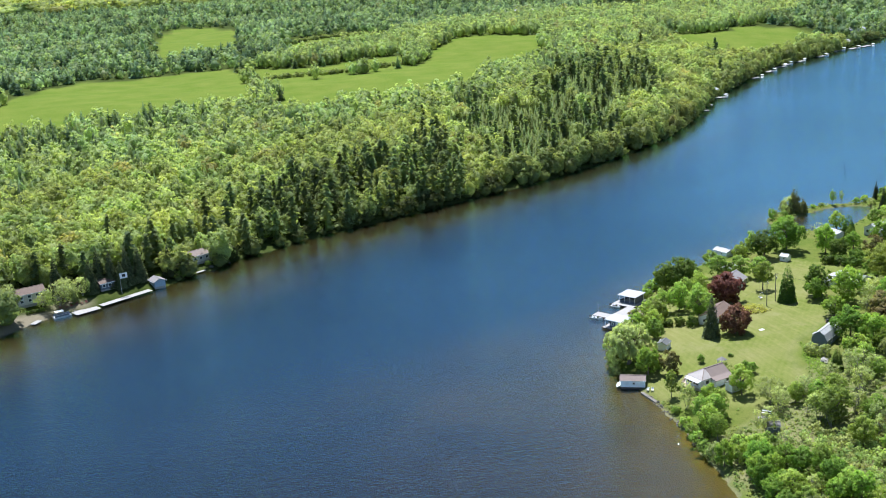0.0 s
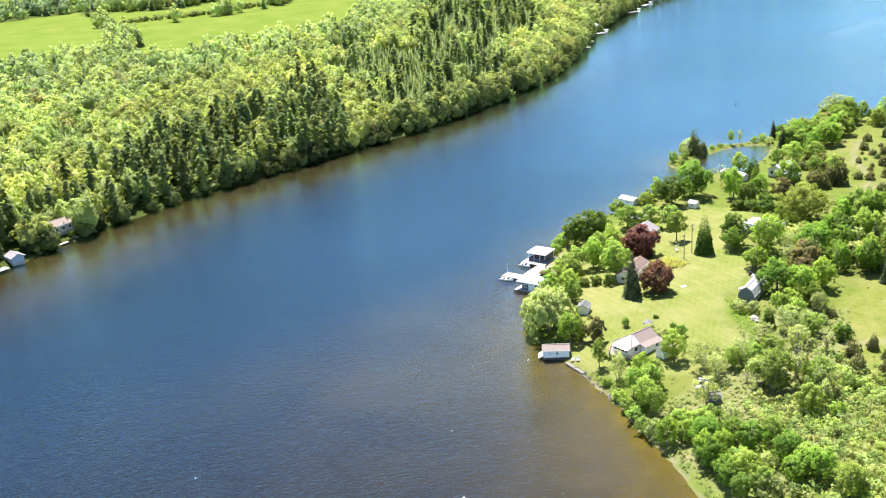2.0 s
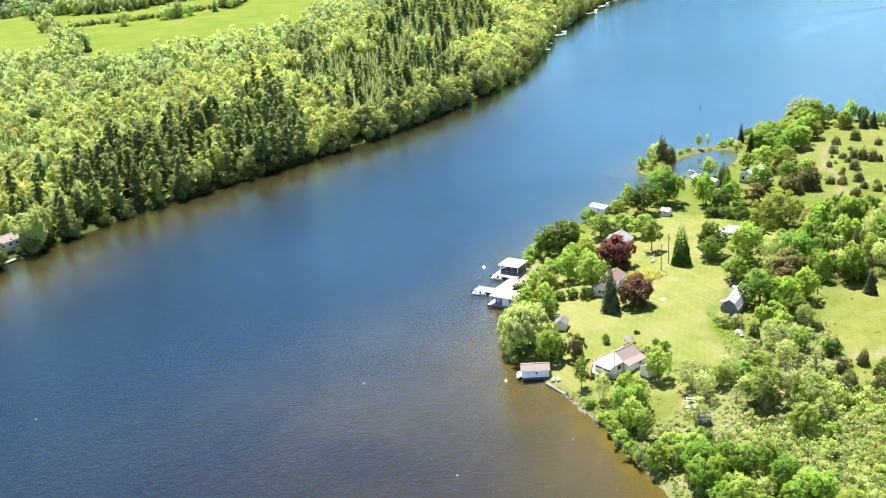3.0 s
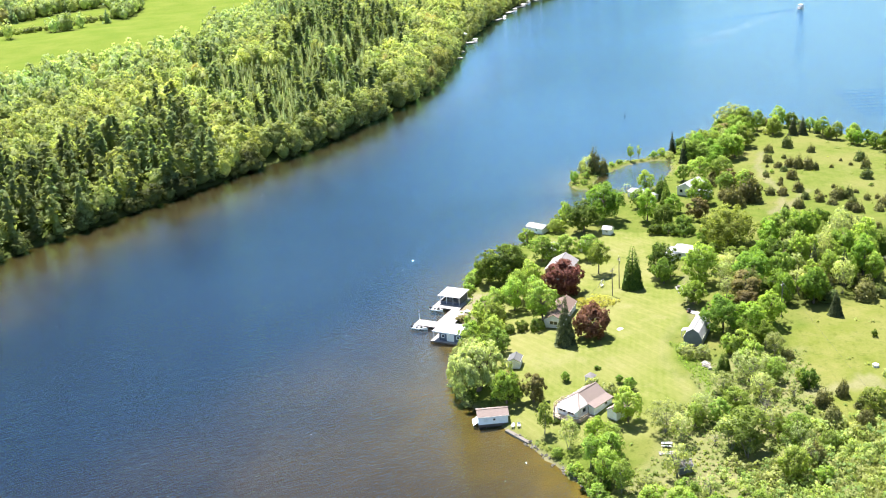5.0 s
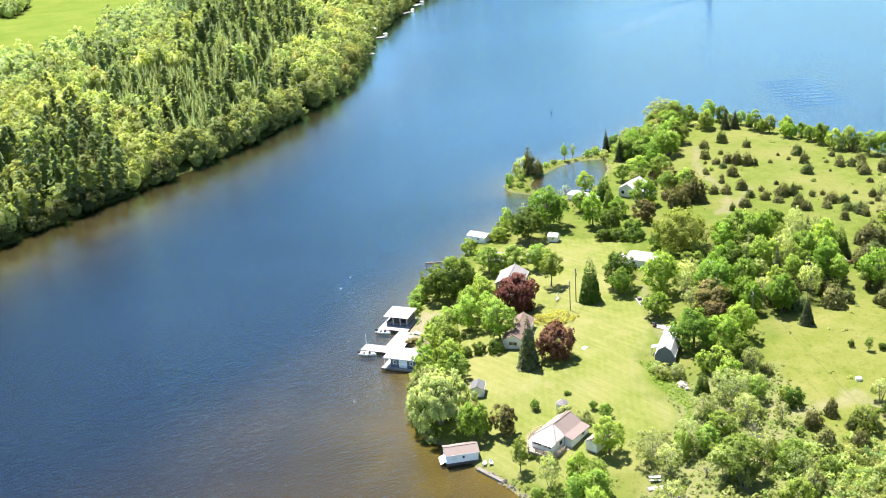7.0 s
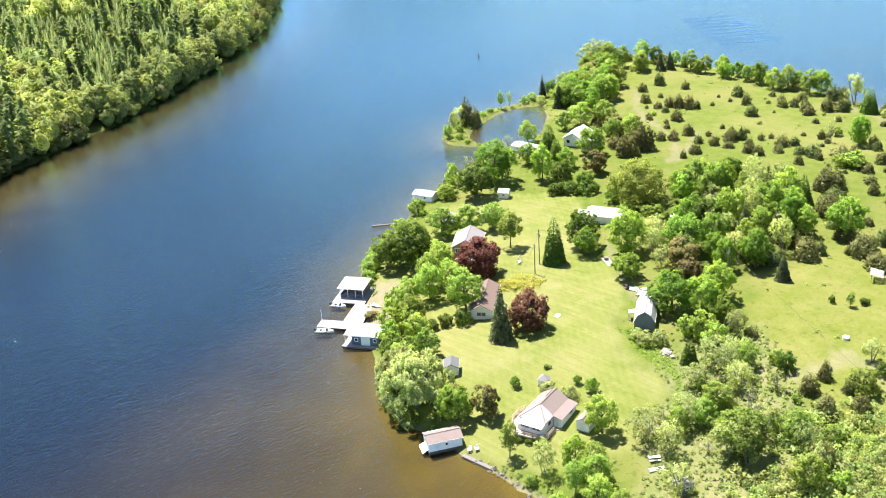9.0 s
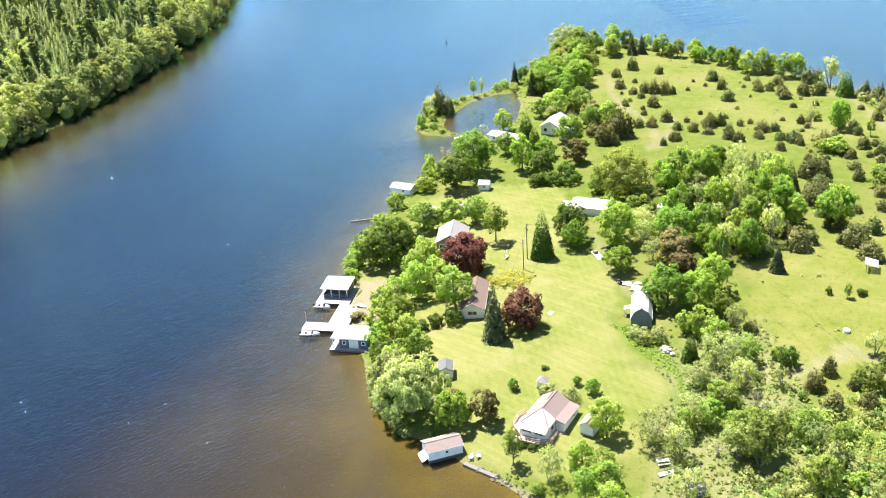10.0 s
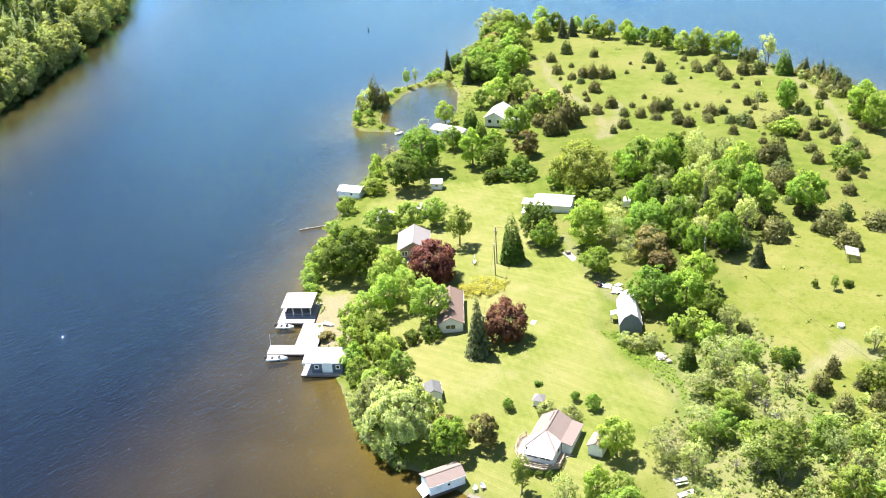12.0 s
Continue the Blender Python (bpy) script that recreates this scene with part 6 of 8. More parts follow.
def chimney(ob, x, y, z0, z1, mat, label):
    s = Solid()
    s.box(x - 0.3, x + 0.3, y - 0.3, y + 0.3, z0, z1)
    s.box(x - 0.36, x + 0.36, y - 0.36, y + 0.36, z1, z1 + 0.1)
    part("chimney", s, mat, ob, label)


def railing(ob, line, z, mat, label="", h=0.95, label_posts=True):
    rail, spots = Solid(), []
    for a, b in zip(line, line[1:]):
        for k in (0.12, h * 0.55, h):
            rail.bar((*a, z + k), (*b, z + k), 0.07, 0.12)
        n = max(1, int(math.hypot(b[0] - a[0], b[1] - a[1]) / 1.4))
        for i in range(n + 1):
            f = i / n
            spots.append((a[0] + (b[0] - a[0]) * f, a[1] + (b[1] - a[1]) * f))
    r = part("railing", rail, mat, ob, label)
    for x, y in sorted(set(spots)):
        part("post", Solid().box(x - 0.05, x + 0.05, y - 0.05, y + 0.05, z, z + h + 0.06), mat, r)


def lake_cottage():
    """The brown-roofed cottage with a white hipped porch and a railed deck."""
    ob = thing("cottage", "white cottage with brown shingle roof, hipped porch and cedar deck", "house", 141.9, 240.8, 14, 2.75)
    z1, zr = 2.55, 4.25
    s = Solid()
    s.box(-3.2, 3.2, -4.6, 2.8, -1.2, 0.2).box(-7.4, -3.22, -2.8, 2.7, -1.2, 0.18)
    part("foundation", s, CONCRETE, ob)
    wall(ob, (3.2, -2.8), (3.2, 2.8), 0.2, z1, WHITE, [(1.0, 1.0, 0.9, 1.1), (3.4, 1.0, 0.9, 1.1)], [(0, z1), (1, z1), (0.5, zr - 0.03)])
    wall(ob, (3.05, 2.8), (-3.2, 2.8), 0.2, z1, WHITE, [(0.8, 1.1, 0.9, 1.1), (3.6, 1.1, 0.9, 1.1)])
    wall(ob, (-3.2, -4.6), (3.2, -4.6), 0.2, 2.15, WHITE, [(3.8, 1.0, 0.9, 0.9)])
    wall(ob, (3.2, -4.45), (3.2, -2.95), 0.2, 2.15, WHITE)
    wall(ob, (-3.2, -2.95), (-3.2, -4.45), 0.2, 2.15, WHITE, [(0.35, 0.9, 0.05, 1.75)])
    # porch walls
    wall(ob, (-7.3, 2.7), (-7.3, -2.8), 0.2, 2.3, WHITE, [(0.5, 2.0, 0.8, 1.1), (3.0, 2.0, 0.8, 1.1)])
    wall(ob, (-7.15, -2.8), (-3.2, -2.8), 0.2, 2.3, WHITE, [(0.5, 0.9, 0.05, 1.9), (2.0, 1.2, 0.8, 1.1)])
    wall(ob, (-3.25, 2.7), (-7.15, 2.7), 0.2, 2.3, WHITE, [(0.8, 1.8, 0.8, 1.1)])
    roof(ob, -2.9, 3.2, [(-2.8, z1), (0, zr), (2.8, z1)], SHINGLE_TAN, 0.3)
    lean = Solid()
    lean.prism([(-3.45, -2.6, z1 + 0.05), (-3.45, -4.95, 2.1), (-3.45, -4.95, 2.22), (-3.45, -2.6, z1 + 0.17)], (6.95, 0, 0))
    part("lean_to_roof", lean, SHINGLE_TAN, ob)
    hip = Solid()
    e = [(-6.6, -3.0, 2.42), (-3.0, -3.0, 2.42), (-3.0, 2.9, 2.42), (-6.6, 2.9, 2.42), (-3.1, 0, zr + 0.02)]
    up = [(x, y, z + 0.12) for x, y, z in e]
    hip.add(e + up, [(0, 1, 4), (2, 3, 4), (3, 0, 4), (6, 5, 9), (8, 7, 9), (5, 8, 9), (0, 5, 6, 1), (2, 7, 8, 3), (3, 8, 5, 0), (1, 6, 9, 4), (4, 9, 7, 2)])
    part("porch_roof", hip, SHINGLE_PALE, ob, "faded pale pinkish hipped roof")
    awning = Solid()
    awning.prism([(-6.45, -2.95, 2.44), (-8.2, -2.95, 2.16), (-8.2, -2.95, 2.22), (-6.45, -2.95, 2.5)], (0, 5.2, 0))
    part("awning", awning, METAL_WHITE, ob, "white sheet-metal awning over the porch")
    cap = Solid()
    for y in (-3.0, 2.9):
        cap.bar((-6.6, y, 2.58), (-3.1, 0, zr + 0.18), 0.2, 0.05)
    part("hip_cap", cap, SHINGLE_TAN, ob)
    vent = Solid()
    vent.box(0.2, 2.8, 0.35, 0.5, zr - 0.3, zr + 0.0)
    part("ridge_vent", vent, TIMBER, ob)
    deck = Solid()
    deck.prism([(x, y, -0.05) for x, y in ((-9.0, -1.4), (-7.4, -4.0), (-4.4, -4.0), (-3.3, -5.2), (-3.25, -2.85), (-7.45, -2.85), (-7.45, 2.75), (-3.0, 2.85), (-0.4, 2.85), (-0.4, 4.9),
                                           (-2.2, 5.6), (-5.4, 5.3), (-9.2, 2.4))], (0, 0, 0.2))
    part("deck", deck, DECK_WARM, ob, "warm cedar-board deck")
    for x, y in ((-8.8, -1.4), (-7.3, -3.7), (-4.5, -3.7), (-9, 2.2), (-5.3, 5.0), (-2.2, 5.3), (-0.6, 4.7)):
        part("deck_post", Solid().box(x - 0.08, x + 0.08, y - 0.08, y + 0.08, -1.9, -0.05), TIMBER, ob)
    railing(ob, [(-0.5, 4.8), (-2.2, 5.5), (-5.4, 5.2), (-9.1, 2.3), (-8.9, -1.4), (-7.4, -3.9), (-4.6, -3.9)], 0.15, DECK_WARM, "pale cedar railing")
    st = Solid()
    for i in range(4):
        st.box(-3.2 + 0.3 * i, -2.9 + 0.3 * i, -6.3, -5.0, -0.9, 0.0 - 0.18 * i)
    part("steps", st, DECK_WARM, ob)


lake_cottage()


def boathouse():
    ob = thing("boathouse", "small white boathouse with a tan roof on posts over water", "boathouse", 123.0, 251.5, -27, 0.55)
    gabled(ob, 6.8, 4.0, 1.95, 2.75, WHITE, SHINGLE_TAN, front=[(0.6, 2.8, 0.05, 1.7)], right=[(3.2, 0.6, 0.8, 0.6)], left=[(3.0, 0.7, 0.8, 0.6)], base=0.1, over=0.25, foot=TIMBER)
    s = Solid()
    s.prism([(-3.5, -1.5, 0.35), (-3.5, 1.5, 0.35), (-4.6, 1.5, -0.25), (-4.6, -1.5, -0.25)], (0.04, 0, 0.08))
    part("ramp_door", s, PAINT_WHITE, ob, "white door let down like a ramp")
    for x in (-3.2, 0, 3.2):
        for y in (-1.8, 1.8):
            part("piling", Solid().post(x, y, -1.6, 0.1, 0.12), TIMBER, ob)


boathouse()
house = thing("house", "low white house with a reddish-brown roof beside a tall spruce", "house", 166.0, 282.9, 38, 3.0)
gabled(house, 13.4, 5.2, 2.4, 3.75, WHITE, SHINGLE_BROWN, front=[(1.5, 2.1, 0.9, 1.0)], back=[(2, 1, 0.9, 1.1)],
       right=[(1.5, 1.2, 0.9, 1.1), (5, 0.9, 0.05, 2.0), (8, 1.2, 0.9, 1.1)], left=[(2, 1.2, 0.9, 1.1), (7, 1.2, 0.9, 1.1)])
house = thing("house", "grey-roofed house with dark walls behind a copper maple", "house", 188.0, 311.5, 38, 2.1)
gabled(house, 9.5, 7.4, 2.5, 4.5, TAN_SIDING, SHINGLE_GREY, front=[(0.8, 1.4, 0.8, 1.2), (2.8, 1.6, 0.8, 1.2), (5.2, 1.2, 0.8, 1.2)], right=[(1, 1.4, 0.9, 1.1), (5, 0.9, 0.05, 2)],
       left=[(2, 1.4, 0.9, 1.1), (6, 1.4, 0.9, 1.1)])
chimney(house, -4.2, -2.4, 2.8, 4.6, RED_PAINT, "red brick chimney")
porch = Solid()
porch.box(-7.2, -4.9, -3.2, 3.2, -0.4, 0.25)
part("porch_floor", porch, CONCRETE, house)


def barn():
    ob = thing("barn", "small slate-blue barn with a white gambrel roof", "barn", 182.1, 247.7, 34, 5.15)
    hx, hy, b, w, k, r = 4.95, 2.25, 0.15, 2.3, 3.8, 4.7
    s = Solid()
    s.box(-hx + 0.02, hx - 0.02, -hy + 0.02, hy - 0.02, -0.9, b)
    part("foundation", s, CONCRETE, ob)
    prof = [(-hy, w), (-1.45, k), (0, r), (1.45, k), (hy, w)]
    peak = [((hy + y) / (2 * hy), z - 0.02) for y, z in prof]
    wall(ob, (-hx, hy), (-hx, -hy), b, w, GREY_SIDING, (), peak)
    wall(ob, (hx, -hy), (hx, hy), b, w, GREY_SIDING, [(1.0, 2.2, 0.05, 1.8)], peak)
    wall(ob, (-hx + 0.15, -hy), (hx - 0.15, -hy), b, w, GREY_SIDING, [(3, 0.8, 0.9, 0.8)])
    wall(ob, (hx - 0.15, hy), (-hx + 0.15, hy), b, w, GREY_SIDING, [(7, 0.8, 0.9, 0.8), (2, 1.0, 0.05, 1.8)])
    roof(ob, -hx, hx, prof, METAL_WHITE, 0.2)
    a = Solid()
    a.prism([(-0.6, 2.2, 2.2), (-0.6, 3.9, 1.8), (-0.6, 3.9, 1.88), (-0.6, 2.2, 2.28)], (1.8, 0, 0))
    part("side_roof", a, METAL_WHITE, ob, "small white side roof")
    for x in (-0.45, 1.05):
        part("side_post", Solid().box(x - 0.06, x + 0.06, 3.7, 3.82, -0.4, 1.8), PAINT_WHITE, ob)


barn()
shed = thing("boathouse", "pale blue boathouse with a white metal roof at the water's edge", "boathouse", 207.2, 350.4, -72, 0.55)
gabled(shed, 6.6, 4.0, 2.0, 2.7, WHITE, METAL_WHITE, front=[(0.8, 2.8, 0.05, 1.7)], right=[(3.6, 0.7, 0.9, 0.7)], base=0.1, over=0.25, foot=TIMBER)
house = thing("farmhouse", "white farmhouse with a white metal roof above the pond", "house", 273.0, 346.4, 18, 1.3)
gabled(house, 9.6, 6.4, 2.8, 4.5, WHITE, METAL_WHITE, front=[(1.0, 1.2, 0.9, 1.2), (4.0, 1.2, 0.9, 1.2)], right=[(1, 1.2, 0.9, 1.2), (4, 1.0, 0.05, 2.0), (6.5, 1.4, 0.9, 1.2)],
       left=[(2, 1.2, 0.9, 1.2), (6, 1.2, 0.9, 1.2)])
annex = thing("garage", "low white garage beside the farmhouse", "garage", 270.2, 338.4, 18, 1.5)
gabled(annex, 6.5, 4.4, 2.1, 3.0, WHITE, METAL_WHITE, front=[(0.6, 2.6, 0.05, 1.9)], right=[(2, 1, 0.9, 0.8)])
long_shed = thing("shed", "long low white-roofed shed beside the pond", "shed", 256.4, 353.4, -85, 1.1)
gabled(long_shed, 11.5, 4.8, 1.8, 2.4, WHITE, METAL_WHITE, front=[(0.6, 2.6, 0.05, 1.6)], right=[(2, 0.9, 0.7, 0.7), (6, 0.9, 0.7, 0.7)], over=0.2)
hall = thing("workshop", "low workshop with a wide white metal roof behind dark trees", "workshop", 223.3, 293.2, -68, 3.4)
gabled(hall, 9.6, 6.4, 2.4, 3.4, WHITE, METAL_WHITE, front=[(1.2, 3.0, 0.05, 2.1)], right=[(1.5, 1, 0.9, 0.9), (5, 2.6, 0.05, 2.0)], left=[(3, 1, 0.9, 0.9)], over=0.3)
port = thing("carport", "flat-roofed white carport against the end of the workshop", "carport", 221.0, 299.4, -68)
for x in (-1.5, 1.5):
    for y in (-1.5, 1.5):
        part("post", Solid().post(x, y, -0.3, 2.0, 0.06), TIMBER, port)
for i in range(6):
    part("roof_panel", Solid().prism([(-1.8 + 0.6 * i, -1.8, 1.98), (-1.215 + 0.6 * i, -1.8, 1.98), (-1.215 + 0.6 * i, 1.8, 2.1), (-1.8 + 0.6 * i, 1.8, 2.1)], (0, 0, 0.05)), METAL_WHITE, port)
lean = thing("shed", "small white shed beside the workshop", "shed", 216.4, 296.0, -68, 3.3)
gabled(lean, 3.4, 3.4, 1.7, 2.1, WHITE, METAL_WHITE, front=[(0.8, 1.0, 0.05, 1.6)], over=0.2)
for sx, sy, yaw, ln, wd, h, walls, roofing, label in (
        (140.6, 267.6, 45, 3.6, 3.0, 1.9, WHITE, SHINGLE_DULL, "white garden shed with a weathered grey roof beside the willow"),
        (143.4, 231.9, 12, 3.8, 2.7, 1.9, WHITE, SHINGLE_TAN, "pale garden shed with a tan roof beside a tree"),
        (139.4, 206.4, -20, 2.8, 2.2, 1.6, GREY_SIDING, SHINGLE_GREY, "small grey shed beside a pile of boards"),
        (221.6, 331.0, -60, 3.0, 2.6, 1.8, WHITE, METAL_WHITE, "small white shed at the top of the lawn"),
        (197.0, 328.8, 38, 6.0, 3.8, 1.9, TAN_SIDING, SHINGLE_GREY, "low grey-roofed cabin among trees"),
        (205.5, 323.2, 38, 3.4, 2.8, 1.8, GREY_SIDING, SHINGLE_GREY, "small grey shed among trees")):
    ob = thing("shed", label, "shed", sx, sy, yaw)
    gabled(ob, ln, wd, h, h + 0.75, walls, roofing, front=[(wd * 0.3, 0.8, 0.05, 1.6)], right=[(ln * 0.35, 0.7, 0.8, 0.6)], base=0.15, over=0.2)


def playhouse():
    ob = thing("playhouse", "tiny white garden house with a pyramid roof", "garden house", 148.9, 248.3, 20)
    wall(ob, (-0.9, 0.9), (-0.9, -0.9), 0.1, 1.5, WHITE, [(0.5, 0.7, 0.05, 1.2)])
    wall(ob, (0.9, -0.9), (0.9, 0.9), 0.1, 1.5, WHITE)
    wall(ob, (-0.75, -0.9), (0.75, -0.9), 0.1, 1.5, WHITE)
    wall(ob, (0.75, 0.9), (-0.75, 0.9), 0.1, 1.5, WHITE)
    s = Solid()
    e = [(-1.15, -1.15, 1.45), (1.15, -1.15, 1.45), (1.15, 1.15, 1.45), (-1.15, 1.15, 1.45), (0, 0, 2.4)]
    s.add(e, [(0, 1, 4), (1, 2, 4), (2, 3, 4), (3, 0, 4), (3, 2, 1, 0)])
    part("roof", s, SHINGLE_GREY, ob)
    f = Solid()
    f.box(-1.0, 1.0, -1.0, 1.0, -0.3, 0.1)
    part("floor_frame", f, TIMBER, ob)


playhouse()

# ---- the docks: u along the shore to the south-east, v inland ----
DOCK = Matrix.Translation((133.9, 298.0, 0)) @ Matrix.Rotation(radians(-57.5), 4, "Z")


def on_dock(name, label, category, u=0.0, v=0.0, z=0.0, turn=0.0, group=""):
    ob = new(name)
    ob.matrix_basis = DOCK @ pose(u, v, z, 0, 0, turn)
    return tagged(ob, label, category, group)


def dock_platform(u0, u1, v0, v1, label, z=0.5):
    ob = on_dock("dock", label, "dock", u0, v0, z, group="lake docks")
    w, d = u1 - u0, v1 - v0
    for i, (a0, a1) in enumerate(((0, w / 2 - 0.01), (w / 2 + 0.01, w))):
        s = Solid()
        s.box(a0, a1, 0, d, -0.08, 0)
        part("decking", s, DECK, ob)
    f = Solid()
    f.box(-0.05, w + 0.05, -0.05, 0.0, -0.36, 0.02).box(-0.05, w + 0.05, d, d + 0.05, -0.36, 0.02).box(-0.05, 0, 0, d, -0.36, 0.02).box(w, w + 0.05, 0, d, -0.36, 0.02)
    part("rim", f, TIMBER, ob)
    for i in range(int(w / 2.8) + 2):
        for j in range(int(d / 2.8) + 2):
            part("piling", Solid().post(0.2 + (w - 0.4) * i / (int(w / 2.8) + 1), 0.2 + (d - 0.4) * j / (int(d / 2.8) + 1), -2.4, -0.08, 0.1, sides=6), TIMBER, ob)


dock_platform(0, 9.0, 0, 7.9, "pale weathered board dock under a slate boathouse")
dock_platform(-9.4, -0.02, 8.1, 11.8, "pale weathered board pier reaching into the lake", 0.49)
dock_platform(-3.9, 1.2, 11.9, 20.9, "pale weathered board walkway between two docks", 0.5)
dock_platform(0.02, 1.2, 7.95, 11.85, "short pale board link between docks", 0.5)
dock_platform(-10.1, -1.6, 21.0, 30.4, "pale weathered board dock under an open shelter", 0.5)


def dock_house():
    ob = on_dock("boathouse", "slate-blue boathouse with white windows and a flat white roof", "boathouse", 2.2, 1.1, 0.5)
    w, d = 6.7, 5.0
    wall(ob, (0, 0), (w, 0), 0.05, 2.3, DARK_SIDING, [(0.7, 0.75, 0.9, 0.8), (5.2, 0.75, 0.9, 0.8), (2.3, 2.0, 0.05, 1.9)])
    wall(ob, (w, 0.15), (w, d - 0.15), 0.05, 2.3, DARK_SIDING)
    wall(ob, (w, d), (0, d), 0.05, 2.3, DARK_SIDING, [(2.5, 0.9, 0.05, 1.9)])
    wall(ob, (0, d - 0.15), (0, 0.15), 0.05, 2.3, DARK_SIDING, [(1.8, 0.8, 0.9, 0.8)])
    s = Solid()
    s.prism([(-1.9, -0.3, 2.42), (w + 0.35, -0.3, 2.42), (w + 0.35, d + 0.6, 2.62), (-1.9, d + 0.6, 2.62)], (0, 0, 0.14))
    part("roof", s, METAL_WHITE, ob)
    f = Solid()
    f.box(-1.95, w + 0.4, -0.36, -0.305, 2.32, 2.6)
    part("fascia", f, PAINT_WHITE, ob)
    for y in (0.1, d):
        part("porch_post", Solid().box(-1.75, -1.63, y - 0.06, y + 0.06, 0, 2.45), PAINT_WHITE, ob)


def dock_shelter():
    ob = on_dock("shelter", "open timber shelter with a flat white roof on a dock", "shelter", -9.0, 24.0, 0.5)
    w, d = 6.2, 5.6
    for x in (0.1, w / 3, 2 * w / 3, w - 0.1):
        for y in (0.1, d - 0.1):
            part("post", Solid().box(x - 0.07, x + 0.07, y - 0.07, y + 0.07, 0, 2.45), PAINT_WHITE, ob)
    q = Solid()
    q.box(0.02, w - 0.02, 0.04, 0.16, 0.03, 0.75).box(0.02, 0.14, 0.2, d - 0.2, 0.03, 0.75).box(w - 0.14, w - 0.02, 0.2, d - 0.2, 0.03, 2.2)
    part("half_wall", q, DARK_SIDING, ob, "dark slate half-height boarding")
    b = Solid()
    b.box(0.15, w - 0.15, d - 0.2, d - 0.06, 0.03, 2.3)
    part("back_wall", b, DARK_SIDING, ob)
    t = Solid()
    t.box(0.3, w - 0.3, 2.6, 3.6, 0.72, 0.78).box(0.6, 0.7, 2.8, 3.4, 0.03, 0.72).box(w - 0.7, w - 0.6, 2.8, 3.4, 0.03, 0.72)
    part("bench_table", t, TIMBER, ob)
    s = Solid()
    s.prism([(-0.5, -0.5, 2.45), (w + 0.4, -0.5, 2.45), (w + 0.4, d + 0.6, 2.6), (-0.5, d + 0.6, 2.6)], (0, 0, 0.14))
    part("roof", s, METAL_WHITE, ob)


dock_house()
dock_shelter()


def hull(length, beam, depth, mat_out, ob, name="hull"):
    """An open boat: pointed bow, square stern, thin shell."""
    s = Solid()
    rings, n = [], 9
    for i in range(n):
        f = i / (n - 1)
        wd = beam / 2 * (1 - f ** 3.2) ** 0.8 if f < 1 else 0.02
        x = -length / 2 + length * f
        rise = depth * (0.25 * f ** 3)
        rings.append([(x, -wd, depth + rise), (x, -wd * 0.75, 0.08 + rise * 0.6), (x, 0, rise * 0.6), (x, wd * 0.75, 0.08 + rise * 0.6), (x, wd, depth + rise),
                      (x, wd * 0.86, depth + rise), (x, wd * 0.62, 0.16 + rise * 0.6), (x, -wd * 0.62, 0.16 + rise * 0.6), (x, -wd * 0.86, depth + rise)])
    v = [p for r in rings for p in r]
    m = len(rings[0])
    faces = [(i * m + j, i * m + (j + 1) % m, (i + 1) * m + (j + 1) % m, (i + 1) * m + j) for i in range(n - 1) for j in range(m)]
    s.add(v, faces + [tuple(range(m))[::-1], tuple(range((n - 1) * m, n * m))])
    return part(name, s, mat_out, ob)


def motor_boat(ob, length=4.6, beam=1.8):
    hull(length, beam, 0.6, PAINT_WHITE, ob)
    for x in (-length * 0.25, length * 0.08):
        s = Solid()
        s.box(x - 0.2, x + 0.2, -beam * 0.36, beam * 0.36, 0.17, 0.45)
        part("seat", s, RUBBER, ob)
    s = Solid()
    s.box(-length / 2 - 0.4, -length / 2 - 0.02, -0.18, 0.18, 0.35, 0.95).box(-length / 2 - 0.3, -length / 2 - 0.12, -0.07, 0.07, -0.3, 0.35)
    part("outboard_motor", s, RUBBER, ob)
    s = Solid()
    s.prism([(length * 0.12, -beam * 0.32, 0.6), (length * 0.12, beam * 0.32, 0.6), (length * 0.08, beam * 0.3, 0.95), (length * 0.08, -beam * 0.3, 0.95)], (0.03, 0, 0))
    part("windscreen", s, GLASS, ob)


motor_boat(on_dock("motor_boat", "white open motor boat moored at the pier", "boat", -6.8, 6.9, -0.12, 3, "moored boats"), 4.6)
motor_boat(on_dock("motor_boat", "white open motor boat moored beside the dock", "boat", -8.0, 19.9, -0.12, -8, "moored boats"), 4.2)
canoe = thing("rowing_boat", "white rowing boat drawn up on the bank", "boat", 151.6, 306.8, -86)
hull(3.2, 1.1, 0.45, PAINT_WHITE, canoe)
raft = thing("rowing_boat", "small white rowing boat in the pond's mouth", "boat", 251.8, 370.6, -30, -0.08)
hull(3.0, 1.2, 0.4, PAINT_WHITE, raft)
mast = on_dock("flag_pole", "thin white pole at the end of the pier", "pole", -9.2, 11.4, 0.49)
part("shaft", Solid().post(0, 0, 0, 3.0, 0.04, 0.025), PAINT_WHITE, mast)


